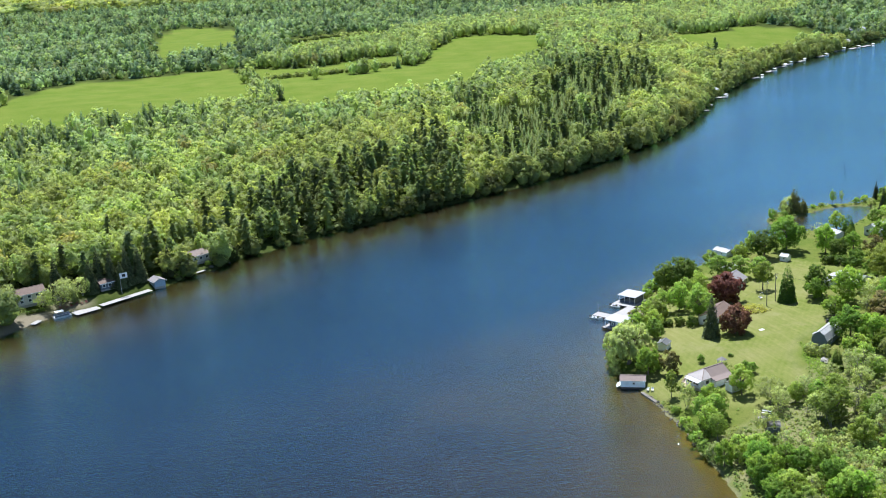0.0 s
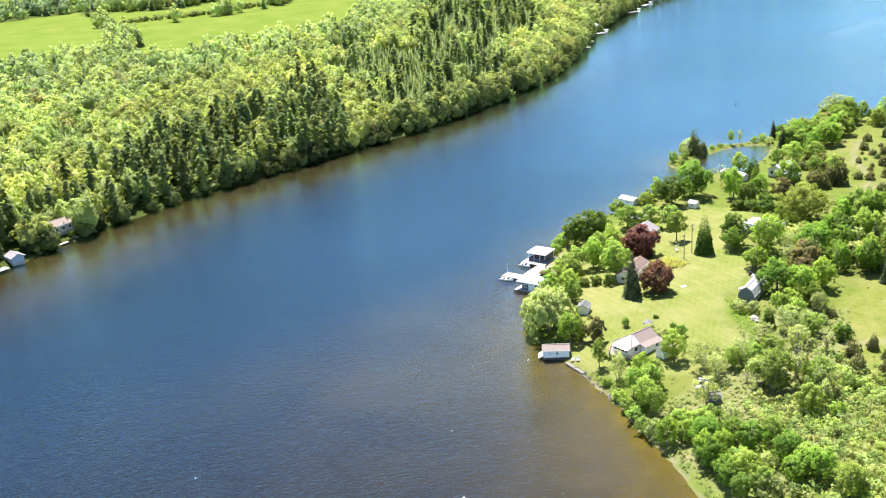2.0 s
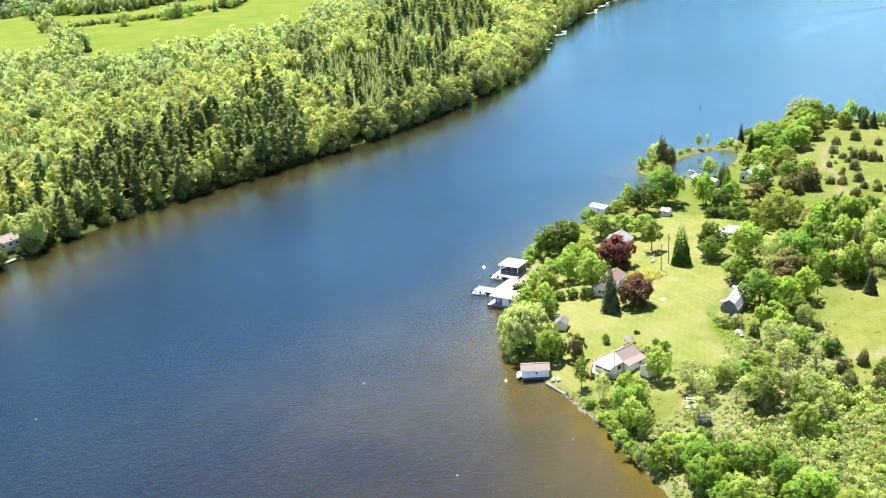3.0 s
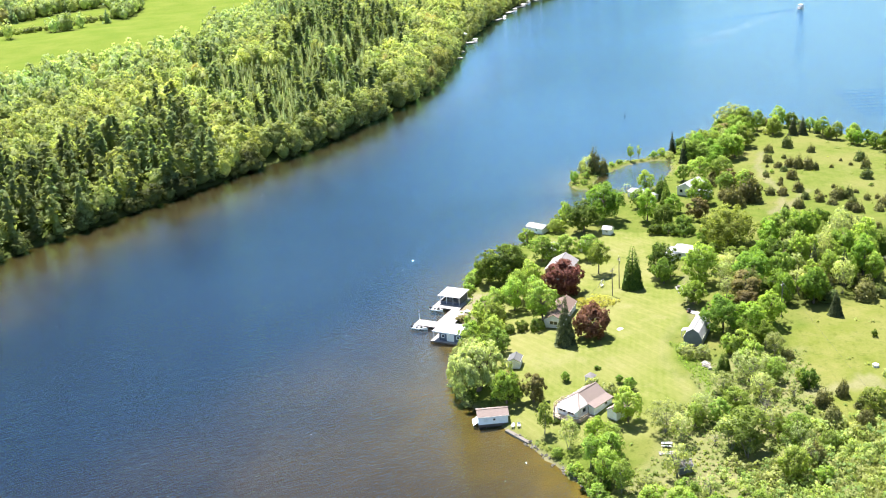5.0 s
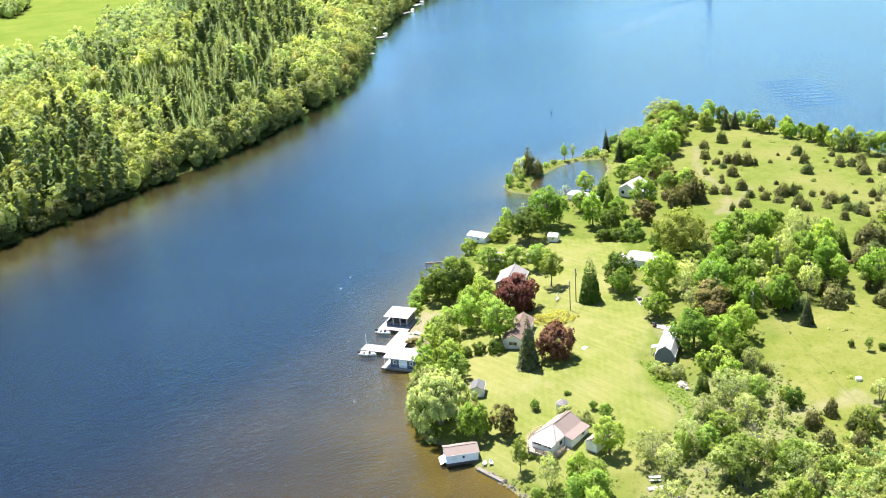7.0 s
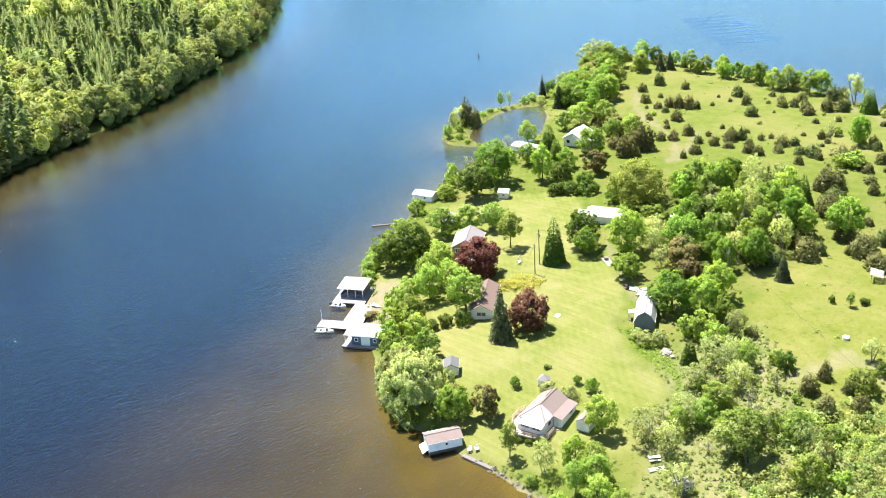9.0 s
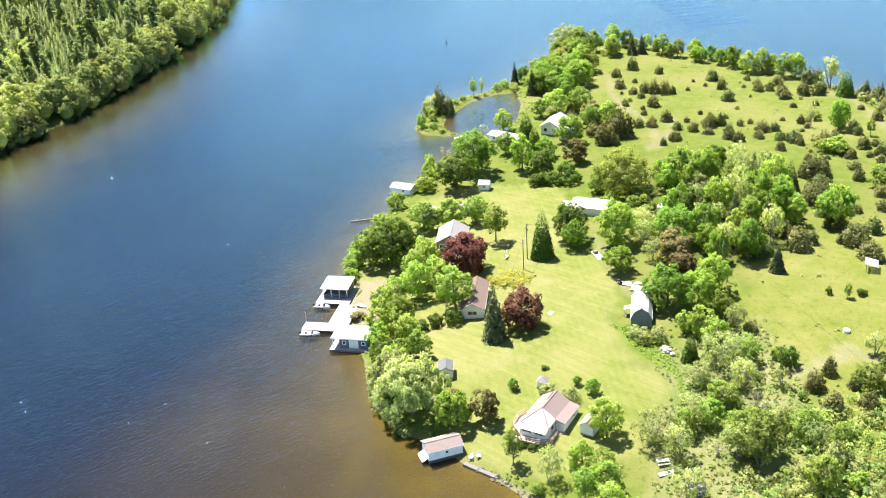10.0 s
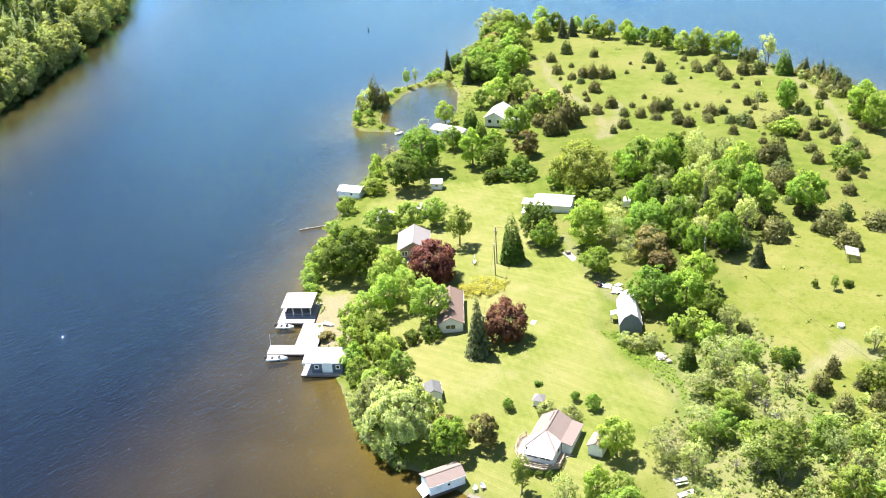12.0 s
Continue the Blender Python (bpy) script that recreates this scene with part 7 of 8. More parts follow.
def stones(seed, line, count, size, label, group, mat=STONE):
    """Boulders along the water's edge, each a thing of its own."""
    r = random.Random(seed)
    for i in range(count):
        f = r.uniform(0, len(line) - 1.001)
        k = int(f)
        x = line[k][0] + (line[k + 1][0] - line[k][0]) * (f - k) + r.gauss(0, 0.35)
        y = line[k][1] + (line[k + 1][1] - line[k][1]) * (f - k) + r.gauss(0, 0.35)
        s = size * r.uniform(0.5, 1.4)
        nr = np.random.default_rng(seed * 1000 + i)
        v, q, _ = core(1.1, 0.75, -0.35, 7, 4)
        v = v * (1 + 0.28 * nr.normal(size=(len(v), 1)).clip(-1, 1)) * np.array([[1, 0.8, 0.6]]) * s
        sol = Solid().add(v, [tuple(map(int, k2)) for k2 in q] + [tuple(range(7))[::-1], tuple(range(28, 35))])
        ob = new("boulder", sol.mesh("boulder", mat))
        ob.matrix_basis = pose(x, y, max(height(x, y), -0.15), 0, 0, r.uniform(0, 360))
        tagged(ob, label, "boulder", group)


stones(3, [(123.2, 244), (123.9, 238), (123.6, 232), (123.1, 225), (123.0, 219), (121.5, 212)], 46, 0.55, "grey boulder on the shore of the lawn", "shore boulders")
stones(4, [(173.6, 236.4), (172.4, 233.8)], 14, 0.8, "pale boulder in a rock pile by the thicket", "rock pile", PALE_STONE)
stones(5, [(249.5, 384), (248.5, 387), (251, 390)], 6, 0.45, "grey boulder at the tip of the spit", "spit boulders")
slab = thing("landing", "long grey stone landing on the shore beside the boathouse", "landing", 123.5, 242.4, 96, 0.45)
part("slab", Solid().box(-3.6, 3.6, -0.45, 0.45, -0.5, 0.02), STONE, slab)
part("slab_step", Solid().box(-3.9, -3.62, -0.4, 0.4, -0.5, -0.12), STONE, slab)
bank = thing("landing", "narrow pale concrete slab on the grassy bank", "landing", 163.6, 322.8, 40)
part("slab", Solid().box(-1.7, 1.7, -0.5, 0.5, -0.5, 0.2), CONCRETE, bank)
part("slab_step", Solid().box(1.72, 2.2, -0.45, 0.45, -0.5, 0.05), CONCRETE, bank)


def utility_pole(x, y, h, label, drum=False):
    ob = thing("utility_pole", label, "utility pole", x, y, 20, group="utility poles")
    part("pole", Solid().post(0, 0, -0.5, h, 0.15, 0.1), PALE_BARK, ob)
    part("crossarm", Solid().box(-0.9, 0.9, -0.06, 0.06, h - 0.75, h - 0.62), PALE_BARK, ob)
    for x0 in (-0.8, 0.8, 0):
        part("insulator", Solid().post(x0, 0, h - 0.62 if x0 else h, h - 0.42 if x0 else h + 0.18, 0.05), PAINT_WHITE, ob)
    if drum:
        part("transformer", Solid().post(0.32, 0, h - 2.1, h - 1.2, 0.22), STEEL, ob)
    return Vector((x, y, height(x, y) + h))


def wire(a, b, sag=0.8):
    """A drooping cable between two pole tops."""
    pts = [tuple(a.lerp(b, f) - Vector((0, 0, 4 * sag * f * (1 - f)))) for f in np.linspace(0, 1, 12)]
    v, q = tube(pts, [0.022] * 12, 4)
    ob = new("cable", quick_mesh("cable", v, q, RUBBER))
    tagged(ob, "thin overhead cable slung between poles", "cable", "overhead cables")


P1 = utility_pole(185.7, 285.0, 8.2, "weathered timber utility pole on the lawn")
P2 = utility_pole(190.8, 288.2, 9.6, "weathered timber utility pole with a transformer", True)
P3 = utility_pole(157.9, 267.6, 8.6, "weathered timber utility pole between a spruce and a copper maple")
P4 = utility_pole(206.0, 242.5, 9.5, "weathered timber utility pole among trees")
P5 = utility_pole(158.0, 158.0, 9.0, "weathered timber utility pole beyond the thicket")
for a, b in ((P1, P2), (P1, P3), (P2, P4), (P4, P5)):
    wire(a, b)
wire(P3, Vector((158.9, 262.6, 4.2)), 0.05)


# ---- small things about the gardens ----
def picnic_table(x, y, yaw, label):
    ob = thing("picnic_table", label, "table", x, y, yaw)
    part("tabletop", Solid().box(-1.1, 1.1, -0.4, 0.4, 0.72, 0.77), PAINT_WHITE, ob)
    for s in (-1, 1):
        part("seat", Solid().box(-1.1, 1.1, s * 0.72 - 0.14, s * 0.72 + 0.14, 0.42, 0.46), PAINT_WHITE, ob)
        part("leg", Solid().bar((s * 0.8, -0.72, -0.1), (s * 0.8, 0.1, 0.72), 0.07), TIMBER, ob)
        part("leg", Solid().bar((s * 0.8, 0.72, -0.1), (s * 0.8, -0.1, 0.72), 0.07), TIMBER, ob)


def garden_chair(x, y, yaw, mat, label, group):
    ob = thing("garden_chair", label, "chair", x, y, yaw, group=group)
    part("seat", Solid().prism([(-0.3, -0.3, 0.34), (0.32, -0.3, 0.42), (0.32, 0.3, 0.42), (-0.3, 0.3, 0.34)], (0, 0, 0.04)), mat, ob)
    part("backrest", Solid().prism([(-0.3, -0.3, 0.36), (-0.3, 0.3, 0.36), (-0.55, 0.3, 1.0), (-0.55, -0.3, 1.0)], (0.04, 0, 0)), mat, ob)
    for sy in (-0.33, 0.33):
        part("armrest", Solid().box(-0.4, 0.36, sy - 0.06, sy + 0.06, 0.58, 0.62), mat, ob)
        part("leg", Solid().box(0.26, 0.34, sy - 0.04, sy + 0.04, -0.08, 0.58), mat, ob)
        part("leg", Solid().bar((-0.45, sy, -0.08), (-0.28, sy, 0.56), 0.07), mat, ob)


garden_chair(124.6, 245.6, -150, PAINT_WHITE, "white garden chair on the shore by the landing", "shore chairs")
garden_chair(125.6, 244.6, -120, PAINT_WHITE, "white garden chair on the shore by the landing", "shore chairs")
for cx, cy, yaw in ((-36.4, 399.2, 20), (-34.6, 399.6, 60), (-33.0, 401.0, 150), (-31.0, 400.8, 10), (-29.4, 401.6, -60), (-38.6, 399.4, -20)):
    garden_chair(cx, cy, yaw, RED_PAINT, "reddish-brown wooden garden chair on a lakeside terrace", "terrace chairs")
terrace_table = thing("garden_table", "low wooden table between garden chairs on a terrace", "table", -35.0, 401.2, 20)
part("tabletop", Solid().box(-0.8, 0.8, -0.45, 0.45, 0.66, 0.72), DECK_WARM, terrace_table)
for lx in (-0.7, 0.7):
    for ly in (-0.36, 0.36):
        part("leg", Solid().box(lx - 0.04, lx + 0.04, ly - 0.04, ly + 0.04, -0.08, 0.66), DECK_WARM, terrace_table)


def camper():
    """A small trailer standing among the trees behind the workshop."""
    ob = thing("trailer", "small white and pale blue trailer parked among trees", "trailer", 231.4, 276.2, 25)
    part("body", Solid().prism([(-1.5, -0.95, 0.45), (1.3, -0.95, 0.45), (1.6, -0.95, 1.1), (1.2, -0.95, 2.1), (-1.4, -0.95, 2.1), (-1.6, -0.95, 1.2)], (0, 1.9, 0)), PAINT_WHITE, ob)
    part("side_band", Solid().box(-1.3, 1.2, -0.965, -0.952, 0.7, 1.15), BLUE_SIDING, ob, "pale blue band")
    part("window", Solid().box(-0.6, 0.5, -0.97, -0.952, 1.3, 1.8), GLASS, ob)
    part("drawbar", Solid().bar((1.3, 0, 0.45), (2.5, 0, 0.4), 0.1), STEEL, ob)
    for y in (-0.85, 0.85):
        w = part("wheel", Solid().post(0, 0, -0.09, 0.09, 0.32, sides=12), RUBBER, ob)
        w.matrix_basis = pose(0, y, 0.3, 90, 0, 0)


def cart():
    """A small red farm cart with a white load, at the edge of the grove."""
    ob = thing("farm_cart", "small red cart with a white sheet over its load", "cart", 258.9, 252.4, -30)
    part("bed", Solid().box(-1.1, 1.1, -0.7, 0.7, 0.5, 0.95), RED_PAINT, ob)
    part("load", Solid().prism([(-1.0, -0.6, 0.95), (0.4, -0.6, 0.95), (0.2, -0.45, 1.4), (-0.8, -0.45, 1.35)], (0, 1.1, 0)), PAINT_WHITE, ob, "white sheeted load")
    part("drawbar", Solid().bar((1.1, 0, 0.55), (2.2, 0, 0.35), 0.09), STEEL, ob)
    for y in (-0.75, 0.75):
        w = part("wheel", Solid().post(0, 0, -0.09, 0.09, 0.34, sides=12), RUBBER, ob)
        w.matrix_basis = pose(-0.1, y, 0.32, 90, 0, 0)


camper()
cart()
picnic_table(143.2, 215.6, -40, "white picnic table on the lawn by the thicket")
pile = thing("timber_stack", "stack of pale boards on the lawn", "timber", 141.4, 213.6, -30)
for i in range(3):
    part("board", Solid().box(-1.6, 1.6, -0.5 + 0.34 * i, -0.2 + 0.34 * i, -0.05, 0.12 + 0.05 * i), DECK, pile)


def mower():
    ob = thing("ride_on_mower", "small dark ride-on mower parked on the lawn", "mower", 191.3, 260.4, 60)
    part("body", Solid().box(0.1, 0.95, -0.28, 0.28, 0.3, 0.75).box(-0.75, 0.1, -0.3, 0.3, 0.28, 0.48), RUBBER, ob)
    part("seat", Solid().box(-0.65, -0.2, -0.22, 0.22, 0.5, 0.62).box(-0.75, -0.65, -0.22, 0.22, 0.5, 0.95), RUBBER, ob)
    part("cutting_deck", Solid().box(-0.35, 0.35, -0.6, 0.6, 0.12, 0.26), RED_PAINT, ob)
    for x, r in ((-0.5, 0.26), (0.75, 0.19)):
        for y in (-0.4, 0.4):
            s = Solid().post(0, 0, -0.09, 0.09, r, sides=12)
            w = part("wheel", s, RUBBER, ob)
            w.matrix_basis = pose(x, y, r - 0.03, 90, 0, 0)


mower()


def swing_seat():
    ob = thing("swing_frame", "metal swing frame on the lawn", "swing", 188.6, 293.2, 30)
    for s in (-1, 1):
        part("leg", Solid().bar((s * 1.2, -0.8, -0.1), (s * 1.1, 0, 2.0), 0.07), STEEL, ob)
        part("leg", Solid().bar((s * 1.2, 0.8, -0.1), (s * 1.1, 0, 2.0), 0.07), STEEL, ob)
    part("top_bar", Solid().bar((-1.15, 0, 2.0), (1.15, 0, 2.0), 0.08), STEEL, ob)
    part("seat", Solid().box(-0.8, 0.8, -0.25, 0.25, 0.45, 0.52).box(-0.8, 0.8, 0.25, 0.32, 0.45, 0.95), PAINT_WHITE, ob)
    part("hanger", Solid().bar((-0.8, 0, 0.5), (-0.8, 0, 2.0), 0.03).bar((0.8, 0, 0.5), (0.8, 0, 2.0), 0.03), STEEL, ob)


swing_seat()
pool = thing("round_tank", "white round stock tank in the meadow", "tank", 201.4, 210.0)
part("shell", Solid().post(0, 0, -0.1, 0.6, 0.72, 0.7, 16), PAINT_WHITE, pool)
part("lid", Solid().post(0, 0, 0.6, 0.8, 0.74, 0.35, 16), PAINT_WHITE, pool)


def field_shelter():
    ob = thing("field_shelter", "open pole shelter with a weathered board roof in the meadow", "shelter", 230.4, 218.4, 25)
    for x in (-1.7, 1.7):
        for y in (-1.1, 1.1):
            part("post", Solid().post(x, y, -0.3, 1.55 + 0.45 * (y > 0), 0.06), PALE_BARK, ob)
    for i in range(9):
        x, sag = -2.0 + 0.45 * i, 0.05 * math.sin(2.3 * i)
        part("roof_board", Solid().prism([(x, -1.5 + sag, 1.54), (x + 0.33, -1.5 + sag, 1.54), (x + 0.33, 1.5 + sag, 2.15), (x, 1.5 + sag, 2.15)], (0, 0, 0.04)), DECK, ob)
    part("beam", Solid().bar((-2.0, -1.1, 1.54), (2.0, -1.1, 1.54), 0.09).bar((-2.0, 1.1, 1.98), (2.0, 1.1, 1.98), 0.09), PALE_BARK, ob)


field_shelter()
r = random.Random(8)
for i in range(11):
    a = thing("scrap_sheet", "pale sheet of scrap lying behind the barn", "scrap", 191.6 + r.gauss(0, 0.8), 255.9 + r.gauss(0, 0.9), r.uniform(0, 180), group="scrap sheets")
    w, d = r.uniform(0.5, 1.3), r.uniform(0.4, 0.9)
    part("sheet", Solid().prism([(-w, -d, 0.02), (w, -d, 0.05), (w, d, 0.25), (-w * 0.8, d, 0.22)], (0, 0, 0.06)), METAL_WHITE, a)
    part("prop", Solid().box(-0.1, 0.1, d * 0.5, d * 0.5 + 0.12, -0.1, 0.2), TIMBER, a)
cover = thing("ground_sheet", "white sheet lying on the lawn", "sheet", 171.6, 264.9, 10)
part("sheet", Solid().prism([(-0.9, -0.6, 0.03), (0.9, -0.5, 0.05), (0.8, 0.6, 0.06), (-0.7, 0.5, 0.04)], (0, 0, 0.07)), PAINT_WHITE, cover)
part("weight", Solid().box(-0.5, -0.2, -0.2, 0.1, 0.08, 0.2), STONE, cover)
pit = thing("stone_patch", "pale stone slab and boulders beside the lawn's edge", "stone", 200.4, 273.6, 60)
part("slab", Solid().prism([(-2.6, -0.8, -0.1), (2.4, -1.0, -0.1), (2.8, 0.8, -0.1), (-2.2, 0.9, -0.1)], (0, 0, 0.22)), CONCRETE, pit)
part("block", Solid().box(1.0, 2.0, -0.5, 0.5, 0.12, 0.8), STONE, pit)
log = thing("floating_log", "long grey log floating out from the bank", "log", 187.8, 345.4, -39, 0.0)
part("stem", Solid().bar((-4.8, 0, 0.05), (4.8, 0, 0.18), 0.3), PALE_BARK, log)
part("branch", Solid().bar((-2, 0, 0.1), (-3.2, 0.9, 0.3), 0.1), PALE_BARK, log)
buoy = thing("channel_marker", "dark spar buoy standing in the lake", "buoy", 337.0, 459.8, 0, 0.0)
part("spar", Solid().post(0, 0, -1.0, 1.5, 0.16, 0.12), RUBBER, buoy)
part("collar", Solid().post(0, 0, -0.2, 0.25, 0.4, 0.3), RUBBER, buoy)


def cruiser():
    ob = thing("motor_cruiser", "white cabin cruiser under way on the open lake", "boat", 641.0, 624.5, 20, 0.0)
    hull(9.0, 3.2, 1.3, PAINT_WHITE, ob)
    part("cabin", Solid().prism([(-2.4, -1.2, 1.2), (1.8, -1.2, 1.2), (1.0, -1.05, 2.9), (-2.2, -1.05, 2.9)], (0, 2.3, 0)), PAINT_WHITE, ob)
    part("cabin_roof", Solid().box(-3.2, 1.2, -1.3, 1.3, 2.92, 3.05), PAINT_WHITE, ob)
    part("side_windows", Solid().box(-2.0, 0.9, -1.26, -1.2, 2.0, 2.6), GLASS, ob)


cruiser()


# ---- the far bank: cottages, docks and farm ----
def far_cottage(x, y, yaw, ln, wd, h, walls, roofing, label):
    ob = thing("cottage", label, "house", x, y, yaw, group="")
    n = int(ln / 2.6)
    gap = ln / (n + 0.4)
    upper = [(0.6 + gap * i, 1.2, h * 0.58 if h > 4 else 0.9, 1.1) for i in range(n)]
    lower = [(0.6 + gap * i, 1.2, 0.9, 1.1) for i in range(n)] if h > 4 else []
    gabled(ob, ln, wd, h, h + wd * 0.22, walls, roofing, front=[(wd * 0.3, 1.4, 0.9, 1.1)], right=upper + lower, left=[(1.5, 1.2, 0.9, 1.1)], over=0.5)
    return ob


far_cottage(14.2, 436.6, 27, 9.2, 6.4, 2.9, CREAM_SIDING, SHINGLE_TAN, "cream cottage with a tan roof among trees on the bank")
far_cottage(-49.5, 405.6, 20, 10.0, 6.6, 4.1, CREAM_SIDING, SHINGLE_BROWN, "two-storey cream cottage with a brown roof above a sandy landing")
far_cottage(-3.2, 414.6, -68, 5.2, 4.4, 2.2, BLUE_SIDING, SHINGLE_GREY, "small blue-grey boathouse at the end of a long dock")
far_cottage(-22.5, 412.5, 25, 5.5, 4.5, 2.6, DARK_SIDING, SHINGLE_BROWN, "dark cabin under trees on the bank")


def shore_dock(x, y, yaw, ln, wd, label, z=0.45):
    ob = thing("dock", label, "dock", x, y, yaw, z, "far bank docks")
    part("decking", Solid().box(-ln / 2, ln / 2, -wd / 2, wd / 2, -0.08, 0), DECK, ob)
    for i in range(max(2, int(ln / 3)) + 1):
        for s in (-1, 1):
            part("piling", Solid().post(-ln / 2 + 0.15 + (ln - 0.3) * i / max(2, int(ln / 3)), s * (wd / 2 - 0.12), -2.2, -0.08, 0.09, sides=6), TIMBER, ob)
    return ob


shore_dock(-29.5, 395.6, 27, 9.5, 5.0, "wide pale board dock below a cottage", 0.6)
shore_dock(-15.2, 404.2, 32, 21.5, 3.2, "long pale board walkway on posts along the bank", 0.85)
shore_dock(-46.9, 390.2, 62, 4.4, 2.4, "small white swimming raft at the sandy landing")
shore_dock(14.0, 427.6, 30, 4.2, 2.4, "small pale dock below a cottage", 0.6)


def covered_boat(x, y, yaw):
    """A moored boat under a white canopy."""
    ob = thing("moored_boat", "white boat under a canopy moored on the distant bank", "boat", x, y, yaw, -0.1, "distant boats")
    hull(6.4, 2.5, 0.9, PAINT_WHITE, ob)
    part("canopy", Solid().prism([(-2.4, -1.3, 2.3), (1.4, -1.3, 2.3), (1.4, 1.3, 2.3), (-2.4, 1.3, 2.3)], (0, 0, 0.12)), PAINT_WHITE, ob)
    for px, py in ((-2.2, -1.1), (-2.2, 1.1), (1.2, -1.1), (1.2, 1.1)):
        part("canopy_pole", Solid().post(px, py, 0.3, 2.3, 0.05, sides=6), STEEL, ob)


for dx, dy, ln, yaw in ((363, 657, 11, -20), (377, 675, 9, -25), (402, 700, 11, -20), (474, 772, 9, 20), (502, 797, 10, 30), (525, 816, 11, 10), (536, 825, 9, 25), (556, 836, 10, 20),
                        (588, 853, 12, 25), (624, 879, 14, 30), (643, 883, 11, 20), (662, 890, 14, 25), (706, 938, 12, 20)):
    shore_dock(dx, dy, yaw, ln, 4.0, "pale dock on the distant bank")
for dx, dy, yaw in ((407, 700, 40), (480, 772, 60), (508, 798, 30), (530, 818, 70), (541, 826, 30), (562, 838, 50), (595, 854, 20), (631, 880, 35), (668, 888, 60), (650, 884, 30)):
    covered_boat(dx, dy, yaw)
for cx, cy, ln, roofing in ((402, 712, 8, METAL_WHITE), (521, 845, 9, SHINGLE_BROWN), (549, 860, 9, METAL_WHITE), (600, 884, 10, SHINGLE_TAN), (640, 934, 11, RED_PAINT), (652, 906, 9, METAL_WHITE),
                            (692, 962, 11, SHINGLE_GREY), (712, 968, 9, METAL_WHITE)):
    far_cottage(cx, cy, 35, ln, 6.5, 2.6, WHITE, roofing, "white cottage on the distant bank")
for cx, cy, yaw, ln, h in ((381, 1104, 20, 16, 5), (407, 1118, 20, 12, 4), (457, 1318, 10, 18, 6), (477, 1309, 10, 12, 5)):
    far_cottage(cx, cy, yaw, ln, 9, h, WHITE, METAL_WHITE, "white farm building beyond the fields")
pontoon = thing("pontoon_boat", "white and blue pontoon boat moored at a dock", "boat", -38.0, 393.6, 20, 0.0)
for s in (-1, 1):
    part("float", Solid().bar((-3.2, s * 0.85, 0.2), (3.2, s * 0.85, 0.2), 0.6), STEEL, pontoon)
part("deck", Solid().box(-3.1, 3.1, -1.25, 1.25, 0.5, 0.6), PAINT_WHITE, pontoon)
part("side_panel", Solid().box(-2.9, 2.2, -1.22, -1.16, 0.6, 1.25).box(-2.9, 2.9, 1.16, 1.22, 0.6, 1.25), GREY_SIDING, pontoon)
part("canopy", Solid().box(-2.4, 0.6, -1.2, 1.2, 2.35, 2.45), PAINT_WHITE, pontoon)
part("canopy_poles", Solid().bar((-2.2, -1.1, 0.6), (-2.2, -1.1, 2.35), 0.06).bar((0.4, 1.1, 0.6), (0.4, 1.1, 2.35), 0.06).bar((-2.2, 1.1, 0.6), (-2.2, 1.1, 2.35), 0.06)
     .bar((0.4, -1.1, 0.6), (0.4, -1.1, 2.35), 0.06), STEEL, pontoon)
banner = thing("flag_pole", "tall pole with a black and white banner by the dock", "flag pole", -16.6, 407.6, 20)
part("shaft", Solid().post(0, 0, -0.3, 8.2, 0.07, 0.04), STEEL, banner)
cloth = part("banner", Solid().box(0.06, 3.0, -0.015, 0.015, 6.0, 8.1), PAINT_WHITE, banner, "white banner with a dark emblem")
part("emblem", Solid().box(0.9, 2.2, -0.022, 0.022, 6.5, 7.6), RUBBER, cloth)
shore_line = [(-56, 379.5), (-48, 391), (-40, 395.5), (-30, 397.5)]
stones(7, [(17.5, 429.8), (22, 432), (26, 436)], 10, 0.9, "pale boulder on the bank below a cottage", "bank boulders")
stones(6, shore_line, 14, 0.7, "grey boulder on the sandy landing", "landing boulders")


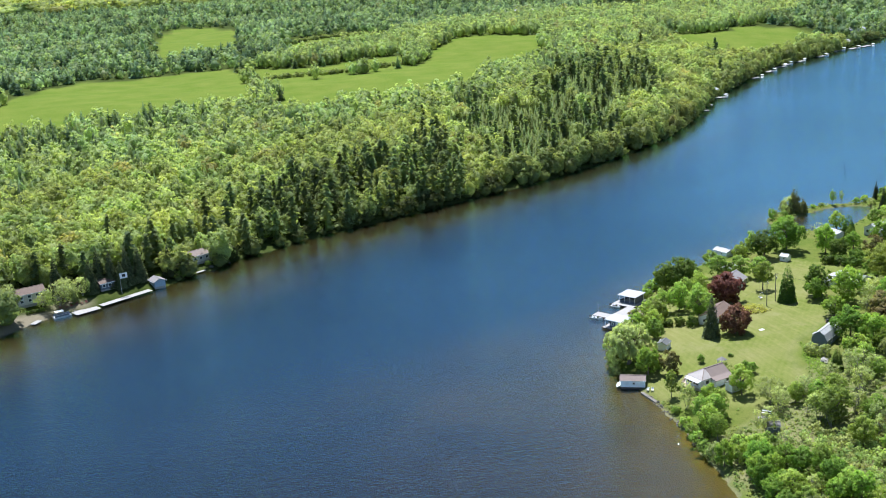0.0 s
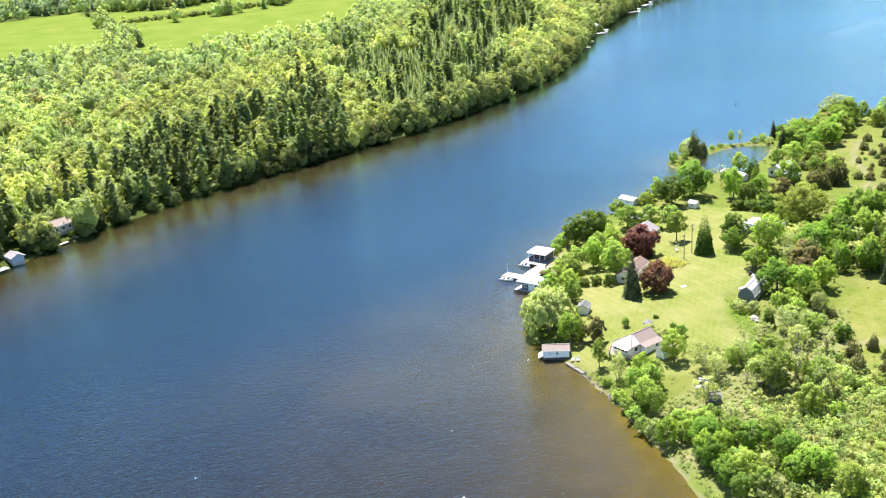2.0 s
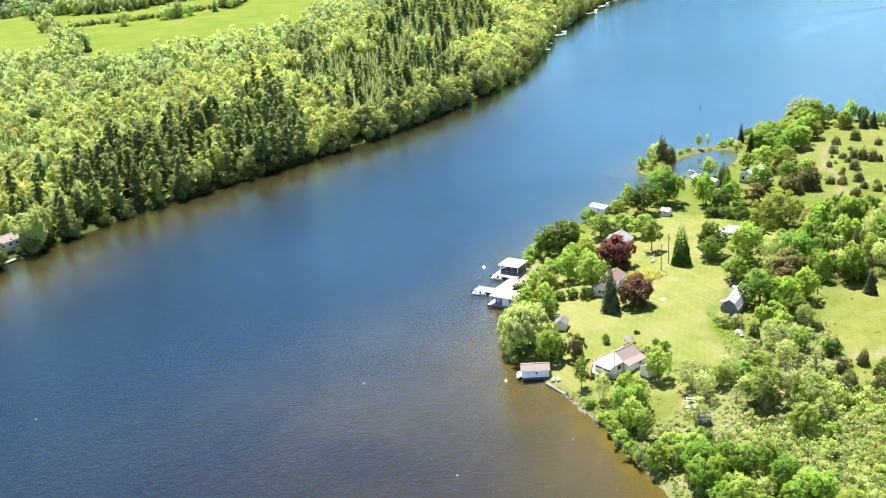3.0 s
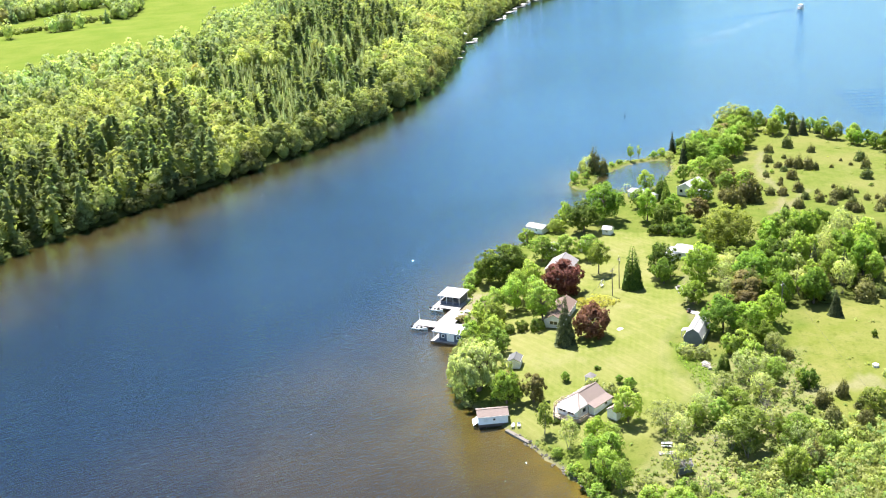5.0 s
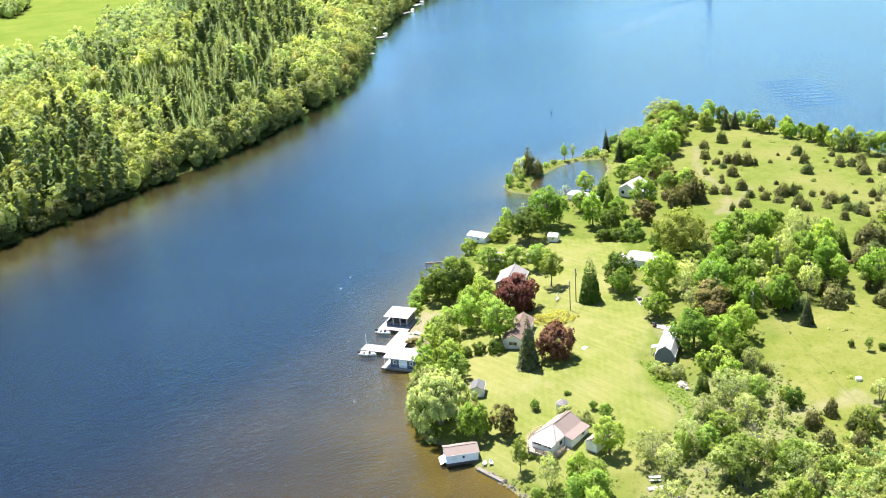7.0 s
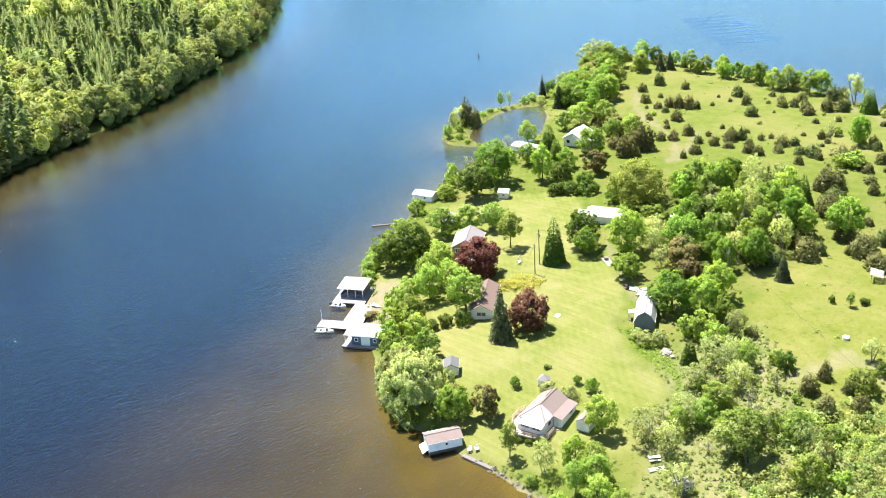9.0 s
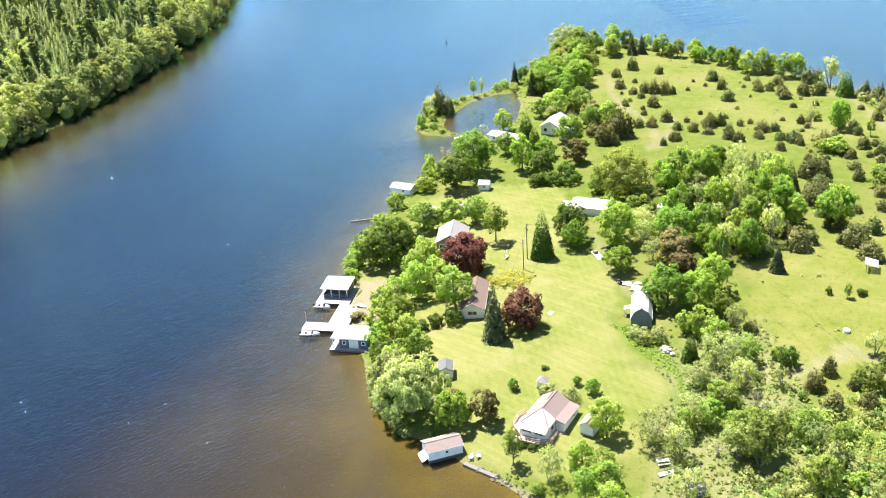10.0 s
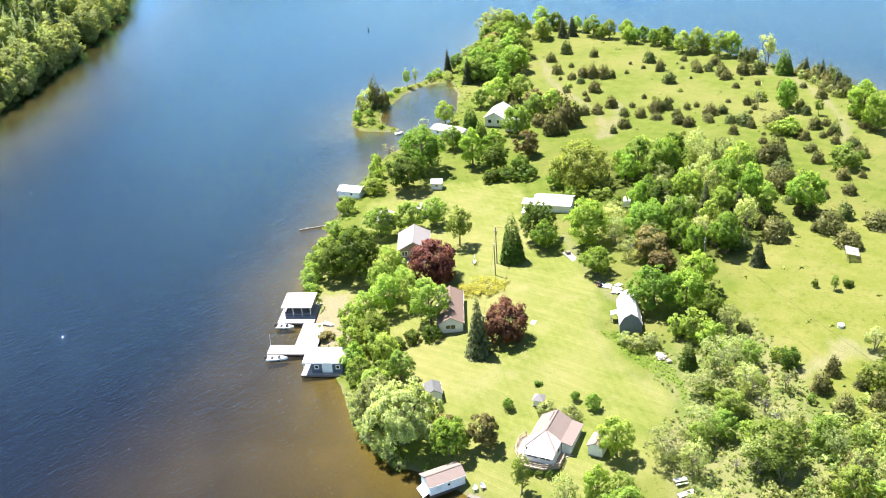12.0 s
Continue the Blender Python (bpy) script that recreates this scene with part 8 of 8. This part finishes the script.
def wake(line, width, rise, label):
    """Low twin ridges of disturbed water that widen away from the cruiser."""
    v, q = [], []
    n = len(line)
    section = ((-1.0, -0.05), (-0.62, 1.0), (-0.3, 0.1), (0.1, 0.8), (0.5, 0.05), (1.0, -0.05))
    for i, (x, y) in enumerate(line):
        (xa, ya), (xb, yb) = line[max(i - 1, 0)], line[min(i + 1, n - 1)]
        length = math.hypot(xb - xa, yb - ya)
        w, h = width * (0.6 + 1.2 * i / (n - 1)), rise * (1 - 0.6 * i / (n - 1))
        v += [(x - (yb - ya) / length * w * a, y + (xb - xa) / length * w * a, h * b if b > 0 else b) for a, b in section]
        if i:
            m = len(section)
            q += [((i - 1) * m + j, (i - 1) * m + j + 1, i * m + j + 1, i * m + j) for j in range(m - 1)]
    me = quick_mesh("boat_wake", np.array(v), np.array(q), WATER, True)
    for name, value in (("depth", 1.0), ("shoal", 0.0)):
        layer = me.attributes.new(name, "FLOAT", "POINT")
        layer.data.foreach_set("value", np.full(len(v), value, np.float32))
    return tagged(new("boat_wake", me), label, "wake", kind="structure")


def foam_streak(line, width):
    """A thin ribbon of foamy water behind the cruiser."""
    v, q = [], []
    n = len(line)
    for i, (x, y) in enumerate(line):
        (xa, ya), (xb, yb) = line[max(i - 1, 0)], line[min(i + 1, n - 1)]
        length = math.hypot(xb - xa, yb - ya)
        w = width * (0.3 + 1.4 * i / (n - 1)) / 2
        v += [(x - (yb - ya) / length * w, y + (xb - xa) / length * w, 0.03), (x + (yb - ya) / length * w, y - (xb - xa) / length * w, 0.03)]
        if i:
            q.append((2 * i - 2, 2 * i - 1, 2 * i + 1, 2 * i))
    return tagged(new("boat_wake", quick_mesh("boat_wake", np.array(v), np.array(q), FOAM)), "faint foamy wake spreading behind the cruiser", "wake", kind="structure")


wake([(636, 626), (597, 632), (565, 634), (515, 634), (476, 628)], 0.6, 0.07, "dark ripple line of a wake across the lake")
foam_streak([(636, 623.5), (587, 610), (540, 594), (492, 572)], 11)
for k in range(9):   # a set of waves running past the headland
    x0, y0 = 452 - 3.6 * k, 418 - 5.2 * k
    wake([(x0 - 11, y0 + 8), (x0, y0), (x0 + 11, y0 - 8)], 0.7, 0.025, "low even ripples beyond the headland")
